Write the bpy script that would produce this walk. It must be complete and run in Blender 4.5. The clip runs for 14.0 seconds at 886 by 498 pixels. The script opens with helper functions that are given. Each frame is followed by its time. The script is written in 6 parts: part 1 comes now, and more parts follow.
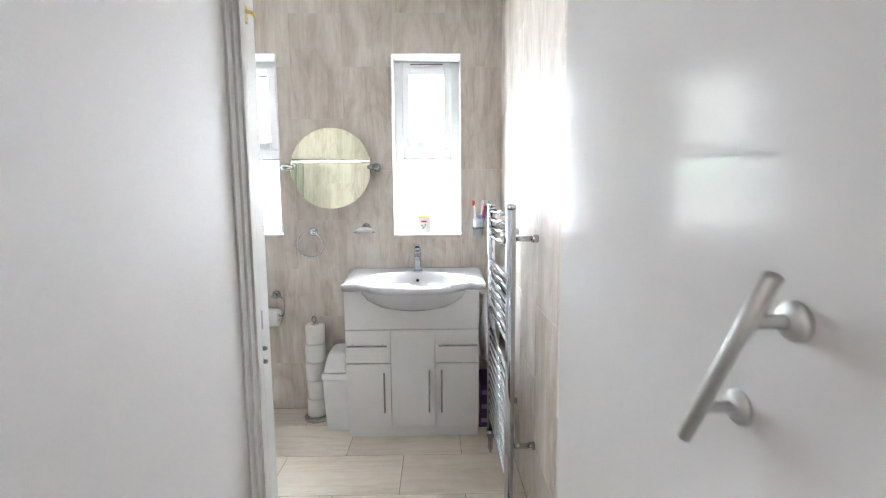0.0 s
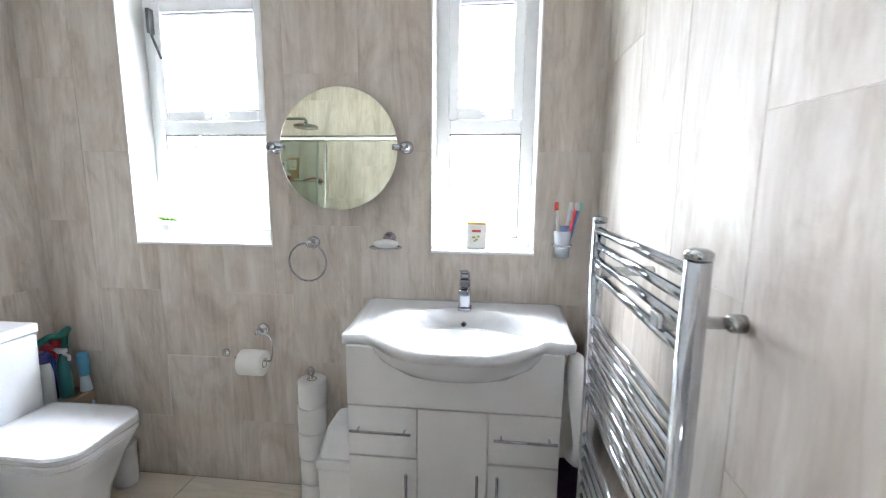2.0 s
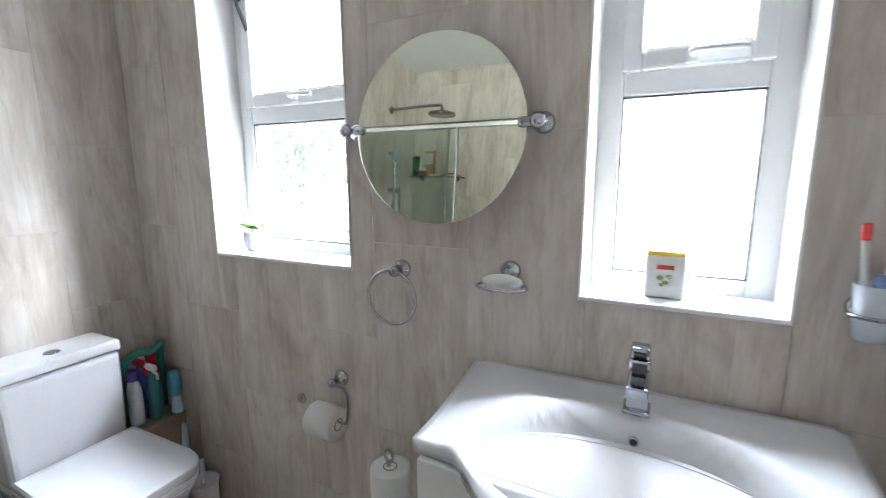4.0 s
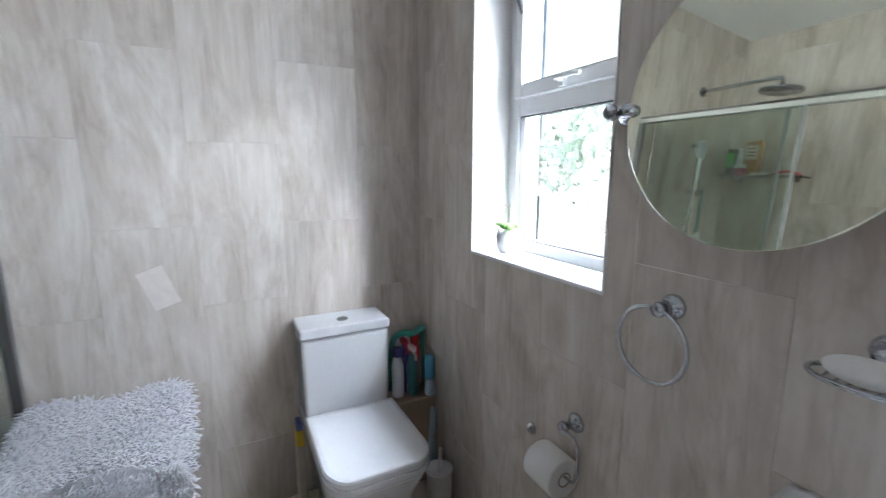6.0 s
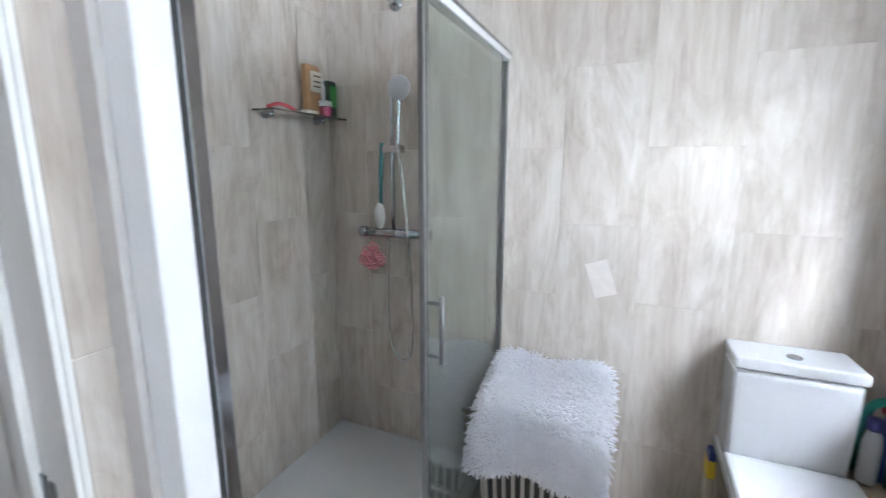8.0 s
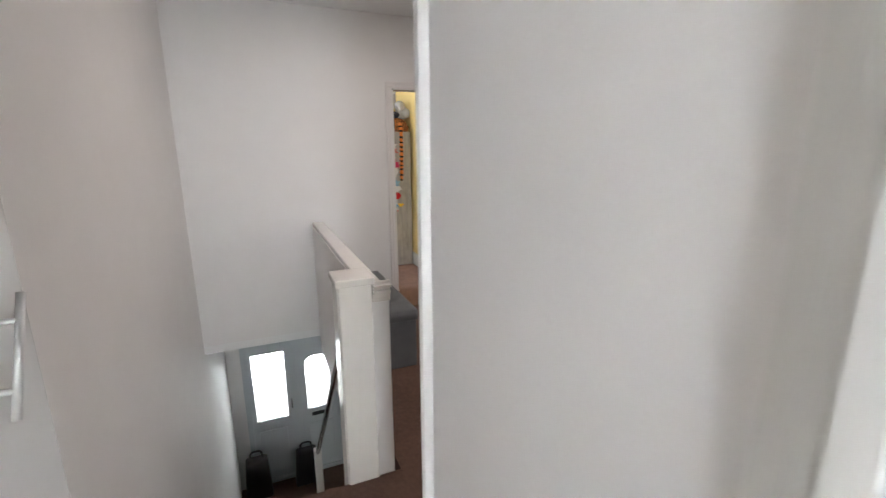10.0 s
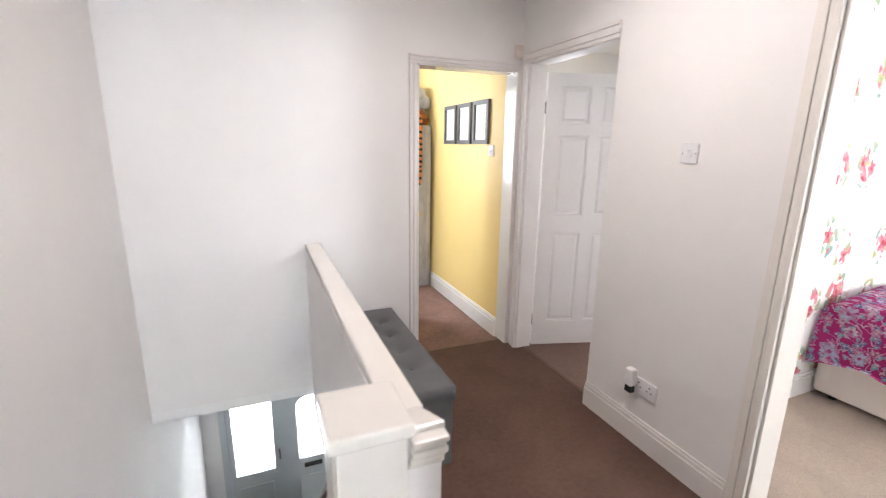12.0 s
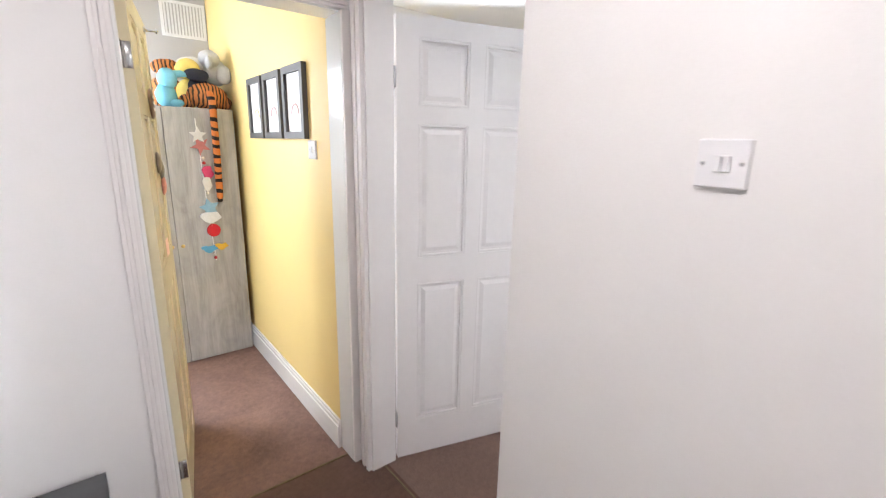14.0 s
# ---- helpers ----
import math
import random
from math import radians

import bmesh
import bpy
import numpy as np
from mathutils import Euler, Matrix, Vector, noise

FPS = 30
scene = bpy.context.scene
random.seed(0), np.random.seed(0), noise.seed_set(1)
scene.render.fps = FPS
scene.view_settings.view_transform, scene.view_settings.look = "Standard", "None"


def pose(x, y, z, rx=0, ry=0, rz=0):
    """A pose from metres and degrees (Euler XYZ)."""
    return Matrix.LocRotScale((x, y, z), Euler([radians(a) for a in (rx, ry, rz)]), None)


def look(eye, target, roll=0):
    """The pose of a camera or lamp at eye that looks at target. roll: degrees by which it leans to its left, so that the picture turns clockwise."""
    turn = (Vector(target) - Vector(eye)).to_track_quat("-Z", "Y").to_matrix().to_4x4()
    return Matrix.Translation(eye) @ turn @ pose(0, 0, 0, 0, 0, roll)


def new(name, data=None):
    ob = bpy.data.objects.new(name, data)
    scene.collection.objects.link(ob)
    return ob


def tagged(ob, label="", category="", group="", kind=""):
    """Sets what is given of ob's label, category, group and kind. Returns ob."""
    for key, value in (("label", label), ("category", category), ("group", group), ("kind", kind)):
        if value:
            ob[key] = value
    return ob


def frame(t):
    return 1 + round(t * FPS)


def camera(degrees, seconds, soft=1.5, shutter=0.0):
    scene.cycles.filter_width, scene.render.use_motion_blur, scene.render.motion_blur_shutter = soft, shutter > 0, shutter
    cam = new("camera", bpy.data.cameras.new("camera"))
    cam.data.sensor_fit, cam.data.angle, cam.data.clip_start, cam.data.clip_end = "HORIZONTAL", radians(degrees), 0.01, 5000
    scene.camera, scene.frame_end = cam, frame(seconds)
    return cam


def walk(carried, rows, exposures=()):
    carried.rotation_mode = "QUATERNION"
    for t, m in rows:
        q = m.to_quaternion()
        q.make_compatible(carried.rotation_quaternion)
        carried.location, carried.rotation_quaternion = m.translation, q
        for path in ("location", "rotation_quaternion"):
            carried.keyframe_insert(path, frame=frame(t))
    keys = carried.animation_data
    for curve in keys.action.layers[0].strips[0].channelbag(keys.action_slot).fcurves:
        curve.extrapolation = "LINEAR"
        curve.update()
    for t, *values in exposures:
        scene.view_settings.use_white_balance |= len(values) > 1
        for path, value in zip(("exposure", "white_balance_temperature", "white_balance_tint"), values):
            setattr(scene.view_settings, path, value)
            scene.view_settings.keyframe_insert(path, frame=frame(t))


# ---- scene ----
cam = camera(90.6, 14.0, soft=1.1, shutter=0.35)
EXPOSURES = [(0, 0.7, 6650, 10), (2, 0.35, 6500, 10), (4.5, -0.4, 6350, 10), (6, -0.7, 6200, 11), (7, -0.72, 6250, 11), (8, -0.15, 6250, 11),
             (9.2, 0.15, 6900, 11), (11.3, 1.2, 6850, 12), (12.5, 1.33, 6600, 13), (14, 1.45, 6450, 12)]
PATH = [
    (0, (0.5, 0.377, 1.313), (0.528, 2.365, 1.094), -0.4),
    (0.5, (0.483, 0.574, 1.372), (0.491, 2.556, 1.106), -0.5),
    (1, (0.476, 0.826, 1.388), (0.438, 2.802, 1.084), -0.4),
    (1.5, (0.477, 1.081, 1.39), (0.37, 3.054, 1.076), 0.3),
    (2, (0.474, 1.321, 1.393), (0.265, 3.285, 1.08), 0.5),
    (2.2, (0.467, 1.401, 1.394), (0.216, 3.361, 1.083), 0.8),
    (4.3, (0.368, 2.097, 1.405), (-0.648, 3.783, 1.051), -0.4),
    (4.5, (0.339, 2.149, 1.408), (-0.768, 3.775, 1.047), -0.4),
    (5, (0.293, 2.203, 1.397), (-1.033, 3.658, 1.039), -0.2),
    (5.5, (0.287, 2.241, 1.393), (-1.269, 3.447, 1.04), -0.3),
    (6, (0.294, 2.272, 1.396), (-1.466, 3.155, 1.047), -0.0),
    (6.5, (0.29, 2.308, 1.431), (-1.614, 2.785, 1.048), 0.1),
    (7, (0.27, 2.285, 1.431), (-1.692, 2.326, 1.047), -0.1),
    (7.5, (0.290, 2.212, 1.432), (-1.633, 1.808, 1.058), 0.1),
    (8, (0.303, 2.134, 1.427), (-1.504, 1.361, 1.057), 0.1),
    (8.5, (0.318, 2.054, 1.424), (-1.337, 0.993, 1.053), 0.1),
    (9, (0.368, 1.942, 1.452), (-1.064, 0.603, 1.062), 0.2),
    (9.2, (0.380, 1.886, 1.476), (-0.905, 0.406, 1.066), 0.0),
    (11.3, (0.316, 0.899, 1.484), (-0.139, -0.993, 1.022), 0.4),
    (11.5, (0.288, 0.799, 1.476), (-0.235, -1.076, 1.015), 0.7),
    (11.8, (0.259, 0.629, 1.463), (-0.422, -1.195, 1.006), 1.4),
    (12, (0.198, 0.551, 1.472), (-0.554, -1.244, 1.013), 0.9),
    (12.5, (0.011, 0.329, 1.494), (-0.964, -1.356, 1.034), 1.0),
    (13, (-0.225, 0.088, 1.473), (-1.382, -1.482, 1.028), 1.2),
    (13.5, (-0.447, -0.179, 1.463), (-1.68, -1.687, 1.01), 1.3),
    (14, (-0.639, -0.499, 1.478), (-1.858, -2.014, 1.012), 1.2),
]
walk(cam, [(t, look(eye, target, roll)) for t, eye, target, roll in PATH], EXPOSURES)

# ---- world and daylight ----
world = bpy.data.worlds.new("sky")
scene.world = world
world.use_nodes = True
wn = world.node_tree.nodes
sky = wn.new("ShaderNodeTexSky")
sky.sky_type, sky.sun_disc = "NISHITA", False
sky.sun_elevation, sky.sun_rotation = radians(48), radians(140)
wn["Background"].inputs["Strength"].default_value = 0.12
world.node_tree.links.new(sky.outputs[0], wn["Background"].inputs["Color"])
sun_data = bpy.data.lights.new("sun", "SUN")
sun_data.energy, sun_data.angle, sun_data.color = 1.2, radians(12), (1.0, 0.95, 0.88)
sun = new("sun", sun_data)
sun.matrix_world = look((0, 0, 8), (1.6, 1.9, 0))


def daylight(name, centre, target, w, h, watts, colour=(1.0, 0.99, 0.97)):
    """Area lamp: sky light at a window's opening, or fill hung inside a room."""
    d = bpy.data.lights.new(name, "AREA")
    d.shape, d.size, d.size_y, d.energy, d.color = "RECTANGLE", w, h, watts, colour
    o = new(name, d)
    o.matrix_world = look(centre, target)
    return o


COOL = (0.885, 0.97, 1.09)
daylight("sky_at_bathroom_windows", (0.60, 4.5, 2.0), (0.0, 3.0, 1.6), 3.8, 2.6, 1750, COOL)
daylight("high_sky_at_bathroom_windows", (0.35, 4.2, 3.9), (-0.1, 2.7, 1.2), 3.8, 1.6, 3000, COOL)
daylight("bright_sky_over_garden", (1.75, 4.4, 4.45), (-0.9, 3.1, 1.4), 1.2, 1.0, 2700, COOL)
daylight("sky_at_pink_bedroom", (-3.2, 2.52, 1.5), (-3.2, 0.0, 0.7), 1.7, 1.2, 31, COOL)
# no windows are built in these two bedrooms; fill hangs inside for unseen daylight
daylight("small_bedroom_sky_fill", (-0.1, -3.9, 1.55), (-1.5, -2.7, 0.75), 0.9, 1.1, 25, COOL)
daylight("front_bedroom_sky_fill", (-3.4, -3.45, 1.5), (-2.2, -2.0, 1.0), 1.2, 1.1, 34, COOL)
daylight("sky_at_front_door", (0.25, -3.9, -1.0), (0.25, -2.0, -1.6), 0.9, 1.0, 26, COOL)
# added fill that brightens the landing from above, not a known lamp
LANDING_FILL = daylight("landing_fill", (-0.6, -0.75, 2.46), (-0.6, -0.75, 0), 0.50, 0.50, 8.5, (1.0, 0.935, 0.94))


# ---- materials ----
def nodes_of(name):
    m = bpy.data.materials.new(name)
    m.use_nodes = True
    return m, m.node_tree.nodes, m.node_tree.links, m.node_tree.nodes["Principled BSDF"]


def tex_coord(n, l, scale=(1, 1, 1), random_shift=False):
    c = n.new("ShaderNodeTexCoord")
    mp = n.new("ShaderNodeMapping")
    mp.inputs["Scale"].default_value = scale
    l.new(c.outputs["Object"], mp.inputs["Vector"])
    if random_shift:
        info = n.new("ShaderNodeObjectInfo")
        mul = n.new("ShaderNodeMath")
        mul.operation, mul.inputs[1].default_value = "MULTIPLY", 53.0
        l.new(info.outputs["Random"], mul.inputs[0])
        l.new(mul.outputs[0], mp.inputs["Location"])
    return mp.outputs["Vector"]


def noise_tex(n, l, vec, scale, detail=4.0, rough=0.55, dist=0.0):
    t = n.new("ShaderNodeTexNoise")
    t.inputs["Scale"].default_value, t.inputs["Detail"].default_value = scale, detail
    t.inputs["Roughness"].default_value, t.inputs["Distortion"].default_value = rough, dist
    l.new(vec, t.inputs["Vector"])
    return t.outputs["Fac"]


def ramp(n, l, fac, stops):
    r = n.new("ShaderNodeValToRGB")
    e = r.color_ramp.elements
    while len(e) < len(stops):
        e.new(0.5)
    for el, (p, c) in zip(e, stops):
        el.position, el.color = p, (*c, 1)
    l.new(fac, r.inputs["Fac"])
    return r.outputs["Color"]


def mix(n, l, fac, a, b, kind="MIX"):
    m = n.new("ShaderNodeMixRGB")
    m.blend_type = kind
    for sock, v in zip(m.inputs, (fac, a, b)):
        if hasattr(v, "is_linked"):
            l.new(v, sock)
        else:
            sock.default_value = v if isinstance(v, (int, float)) else (*v, 1)
    return m.outputs["Color"]


def bump_to(n, l, b, height, strength, dist=0.01):
    k = n.new("ShaderNodeBump")
    k.inputs["Strength"].default_value, k.inputs["Distance"].default_value = strength, dist
    l.new(height, k.inputs["Height"])
    l.new(k.outputs["Normal"], b.inputs["Normal"])


def mat(name, col, rough=0.5, metal=0.0, var=0.06, scale=3.0, bump=0.05, bscale=90.0, coat=0.0, rvar=0.06):
    """A plain surface with stains at a large scale, fine grain and uneven gloss."""
    m, n, l, b = nodes_of(name)
    v = tex_coord(n, l)
    big, fine = noise_tex(n, l, v, scale, 5), noise_tex(n, l, v, bscale, 3)
    lo, hi = [c * (1 - var) for c in col], [min(1, c * (1 + var)) for c in col]
    c1 = ramp(n, l, big, [(0.3, lo), (0.7, hi)])
    l.new(mix(n, l, 0.25, c1, ramp(n, l, fine, [(0.35, lo), (0.65, hi)])), b.inputs["Base Color"])
    r = n.new("ShaderNodeMapRange")
    r.inputs["To Min"].default_value, r.inputs["To Max"].default_value = max(0.02, rough - rvar), min(1, rough + rvar)
    l.new(big, r.inputs["Value"])
    l.new(r.outputs[0], b.inputs["Roughness"])
    b.inputs["Metallic"].default_value, b.inputs["Coat Weight"].default_value = metal, coat
    if bump:
        bump_to(n, l, b, fine, bump, 0.004)
    return m


def carpet(name, col, var):
    """Cut pile: worn paths and stains, tread marks, and single tufts."""
    m, n, l, b = nodes_of(name)
    v = tex_coord(n, l)
    lo, hi = [c * (1 - var) for c in col], [c * (1 + var) for c in col]
    worn = ramp(n, l, noise_tex(n, l, v, 2.6, 6, 0.6, 0.8), [(0.34, lo), (0.52, col), (0.70, hi)])
    tread = ramp(n, l, noise_tex(n, l, v, 38, 4, 0.65), [(0.32, lo), (0.68, hi)])
    pile = noise_tex(n, l, v, 230, 3, 0.6)
    tuft = ramp(n, l, pile, [(0.33, [c * 0.62 for c in col]), (0.67, [c * 1.4 for c in col])])
    c = mix(n, l, 0.45, worn, tread)
    l.new(mix(n, l, 0.35, c, tuft), b.inputs["Base Color"])
    b.inputs["Roughness"].default_value = 0.95
    bump_to(n, l, b, pile, 0.9, 0.006)
    return m


def streak_tile(name, dark, mid, light, rough, across=9.0, along=0.9, tone=0.12):
    """Porcelain tile with long streaks along local z, every piece cut from another part of the pattern."""
    m, n, l, b = nodes_of(name)
    v = tex_coord(n, l, (across, across, along), True)
    b.inputs["Specular IOR Level"].default_value = 0.32
    streak = noise_tex(n, l, v, 1.0, 7, 0.62, 1.3)
    veins = noise_tex(n, l, tex_coord(n, l, (across * 0.6, across * 0.6, along * 0.55), True), 1.0, 5, 0.6, 2.2)
    grain = noise_tex(n, l, tex_coord(n, l, (60, 60, 6), True), 1.0, 3)
    c = ramp(n, l, streak, [(0.25, dark), (0.5, mid), (0.75, light)])
    thin = ramp(n, l, veins, [(0.462, (1, 1, 1)), (0.494, (0.74, 0.70, 0.65)), (0.502, (0.84, 0.81, 0.78)), (0.525, (1, 1, 1))])
    c = mix(n, l, 0.75, c, thin, "MULTIPLY")
    cloud = noise_tex(n, l, tex_coord(n, l, (7.0, 7.0, 3.0), True), 1.0, 5, 0.6, 1.6)
    c = mix(n, l, 0.4, c, ramp(n, l, cloud, [(0.30, dark), (0.48, mid), (0.68, light)]))
    info = n.new("ShaderNodeObjectInfo")
    t = ramp(n, l, info.outputs["Random"], [(0.0, (1 - tone,) * 3), (1.0, (1, 1, 1))])
    c = mix(n, l, 1.0, c, t, "MULTIPLY")
    c = mix(n, l, 0.16, c, ramp(n, l, grain, [(0.3, dark), (0.7, light)]))
    l.new(c, b.inputs["Base Color"])
    r = n.new("ShaderNodeMapRange")
    r.inputs["To Min"].default_value, r.inputs["To Max"].default_value = rough, rough + 0.14
    l.new(streak, r.inputs["Value"])
    l.new(r.outputs[0], b.inputs["Roughness"])
    bump_to(n, l, b, streak, 0.06, 0.003)
    return m


def glass(name, tint, rough=0.0):
    m, n, l, b = nodes_of(name)
    b.inputs["Base Color"].default_value, b.inputs["Transmission Weight"].default_value = (*tint, 1), 1.0
    b.inputs["IOR"].default_value = 1.45
    smear = noise_tex(n, l, tex_coord(n, l), 14, 4)
    r = n.new("ShaderNodeMapRange")
    r.inputs["To Min"].default_value, r.inputs["To Max"].default_value = rough, rough + 0.03
    l.new(smear, r.inputs["Value"])
    l.new(r.outputs[0], b.inputs["Roughness"])
    return m


def glow(name, stops, strength, scale):
    """A plain backdrop of bright sky and distant foliage."""
    m, n, l, b = nodes_of(name)
    c = ramp(n, l, noise_tex(n, l, tex_coord(n, l), scale, 7, 0.7), stops)
    l.new(c, b.inputs["Emission Color"])
    b.inputs["Emission Strength"].default_value = strength
    b.inputs["Base Color"].default_value = (0.2, 0.2, 0.2, 1)
    return m


M_TILE = streak_tile("wall_tile", (0.37, 0.31, 0.255), (0.615, 0.555, 0.495), (0.78, 0.745, 0.70), 0.48, 5.0, 0.8, 0.07)
M_FLOOR_TILE = streak_tile("floor_tile", (0.63, 0.53, 0.43), (0.74, 0.66, 0.565), (0.81, 0.76, 0.69), 0.28, 7.0, 0.8, 0.1)
M_GROUT = mat("grout", (0.60, 0.55, 0.50), 0.85, bump=0.3, bscale=300)
M_FLOOR_GROUT = mat("floor_grout", (0.26, 0.20, 0.15), 0.9, var=0.2, bump=0.3, bscale=300)
M_WHITE_WALL = mat("white_wall_paint", (0.80, 0.785, 0.77), 0.62, var=0.025, bump=0.12, bscale=160)
M_CEILING = mat("ceiling_paint", (0.82, 0.82, 0.81), 0.8, var=0.02, bump=0.1)
M_GLOSS = mat("white_gloss_paint", (0.80, 0.795, 0.77), 0.16, var=0.02, bump=0.03, bscale=25, coat=0.4)
M_DOOR_GLOSS = mat("door_gloss_paint", (0.73, 0.73, 0.72), 0.13, var=0.02, scale=2, bump=0.10, bscale=11, coat=0.0, rvar=0.05)
M_SATIN = mat("white_satin_wood", (0.78, 0.75, 0.73), 0.35, var=0.03, bump=0.05, bscale=40)
M_UPVC = mat("white_upvc", (0.88, 0.89, 0.90), 0.22, var=0.015, bump=0.0)
M_CERAMIC = mat("white_ceramic", (0.75, 0.76, 0.78), 0.06, var=0.01, bump=0.0, coat=0.5, rvar=0.02)
M_VANITY = mat("white_vanity_gloss", (0.80, 0.80, 0.80), 0.2, var=0.015, bump=0.01)
M_CHROME = mat("chrome", (0.50, 0.52, 0.56), 0.08, 1.0, var=0.02, bump=0.0, rvar=0.03)
M_STEEL = mat("brushed_steel", (0.55, 0.55, 0.55), 0.25, 1.0, var=0.05, bump=0.02)
M_DARK_STEEL = mat("grey_aluminium", (0.30, 0.31, 0.32), 0.3, 1.0, var=0.06)
M_SATIN_STEEL = mat("satin_pale_steel", (0.62, 0.62, 0.61), 0.42, 0.8, var=0.04)
M_BLACK = mat("black_rubber", (0.015, 0.015, 0.016), 0.5)
M_MIRROR = mat("mirror_silver", (0.80, 0.82, 0.68), 0.015, 1.0, var=0.0, bump=0.0, rvar=0.005)
M_WINDOW_GLASS = glass("window_glass", (0.97, 0.99, 0.98))
M_SHOWER_GLASS = glass("shower_glass", (0.88, 0.945, 0.92))
M_FROSTED = glass("frosted_glass", (0.95, 0.98, 0.98), 0.4)
M_CLEAR_GLASS = glass("clear_glass", (0.93, 0.97, 0.95))
M_CARPET = carpet("brown_carpet", (0.125, 0.068, 0.049), 0.5)
M_CARPET_BEIGE = carpet("beige_carpet", (0.44, 0.35, 0.28), 0.16)
M_CARPET_SMALL = carpet("worn_brown_carpet", (0.23, 0.135, 0.105), 0.5)
M_CARPET_TAUPE = carpet("taupe_carpet", (0.20, 0.125, 0.098), 0.3)
M_YELLOW = mat("yellow_wall_paint", (0.80, 0.60, 0.24), 0.5, var=0.03, bump=0.1, bscale=160)
M_GREY_WALL = mat("grey_wall_paint", (0.48, 0.47, 0.47), 0.6, var=0.03, bump=0.1, bscale=160)
M_GREY_FABRIC = mat("grey_linen", (0.125, 0.128, 0.132), 0.85, var=0.14, scale=9, bump=0.6, bscale=500)
M_PALE_PLASTIC = mat("pale_grey_plastic", (0.55, 0.53, 0.51), 0.35, var=0.03)
M_BRASS = mat("brass", (0.62, 0.44, 0.16), 0.3, 1.0, var=0.08)


# ---- building helpers ----
ORIGIN = {}


def finish(bm, name, material, smooth=False):
    me = bpy.data.meshes.new(name)
    bmesh.ops.recalc_face_normals(bm, faces=bm.faces)
    if smooth:
        for f in bm.faces:
            f.smooth = True
    bm.to_mesh(me)
    bm.free()
    me.materials.append(material)
    return me


def thing(name, base, label, category, group="", kind=""):
    """An Empty at the thing's base."""
    o = new(name)
    o.empty_display_size = 0.05
    o.location = base
    ORIGIN[o.name] = Vector(base)
    return tagged(o, label, category, group, kind)


def part(name, bm, material, parent, label="", smooth=False):
    """Links a bmesh built in world metres as one mesh under a thing or a part."""
    at = ORIGIN[parent.name]
    bm.transform(Matrix.Translation(-at))
    o = new(name, finish(bm, name, material, smooth))
    o.parent = parent
    ORIGIN[o.name] = at
    return tagged(o, label)


def solid(name, bm, material, label, category, group="", kind="", smooth=False, base=None):
    """A thing of one mesh; its origin lies at base."""
    at = Vector(base) if base else Vector((0, 0, 0))
    bm.transform(Matrix.Translation(-at))
    o = new(name, finish(bm, name, material, smooth))
    o.location = at
    ORIGIN[o.name] = at
    return tagged(o, label, category, group, kind)


def structure(name, bm, material, label, category="", smooth=False):
    return solid(name, bm, material, label, category or name.split("_")[0], "", "structure", smooth)


def box(x0, x1, y0, y1, z0, z1, bevel=0.0, seg=2, bm=None, m=None):
    bm2 = bmesh.new()
    bmesh.ops.create_cube(bm2, size=1)
    for v in bm2.verts:
        v.co = Vector((x0 if v.co.x < 0 else x1, y0 if v.co.y < 0 else y1, z0 if v.co.z < 0 else z1))
    if bevel:
        bmesh.ops.bevel(bm2, geom=list(bm2.edges), offset=bevel, segments=seg, affect="EDGES", profile=0.6)
    if m is not None:
        bm2.transform(m)
    return join(bm, bm2)


def join(bm, bm2):
    if bm is None:
        return bm2
    me = bpy.data.meshes.new("join")
    bm2.to_mesh(me)
    bm2.free()
    bm.from_mesh(me)
    bpy.data.meshes.remove(me)
    return bm


def smooth_path(pts, steps=6):
    """Catmull-Rom through the points."""
    p = [Vector(q) for q in pts]
    p = [p[0] * 2 - p[1]] + p + [p[-1] * 2 - p[-2]]
    out = []
    for i in range(1, len(p) - 2):
        for k in range(steps):
            t = k / steps
            a, b, c, d = p[i - 1:i + 3]
            out.append(0.5 * (2 * b + (c - a) * t + (2 * a - 5 * b + 4 * c - d) * t * t + (3 * b - a - 3 * c + d) * t ** 3))
    return out + [p[-2]]


def tube(pts, r, seg=10, closed=False, bm=None, taper=None):
    """A round bar along the points."""
    bm = bm or bmesh.new()
    p = [Vector(q) for q in pts]
    k = len(p)
    rings, normal = [], None
    for i, q in enumerate(p):
        a = p[(i - 1) % k] if closed or i else p[0]
        b = p[(i + 1) % k] if closed or i < k - 1 else p[-1]
        d = (b - a).normalized()
        if normal is None:
            normal = d.orthogonal().normalized()
        normal = (normal - d * normal.dot(d)).normalized()
        side = d.cross(normal)
        rr = r * (taper[i] if taper else 1)
        rings.append([bm.verts.new(q + (normal * math.cos(2 * math.pi * j / seg) + side * math.sin(2 * math.pi * j / seg)) * rr) for j in range(seg)])
    for i in range(k if closed else k - 1):
        a, b = rings[i], rings[(i + 1) % k]
        for j in range(seg):
            bm.faces.new((a[j], a[(j + 1) % seg], b[(j + 1) % seg], b[j]))
    if not closed:
        bm.faces.new(rings[0][::-1])
        bm.faces.new(rings[-1])
    return bm


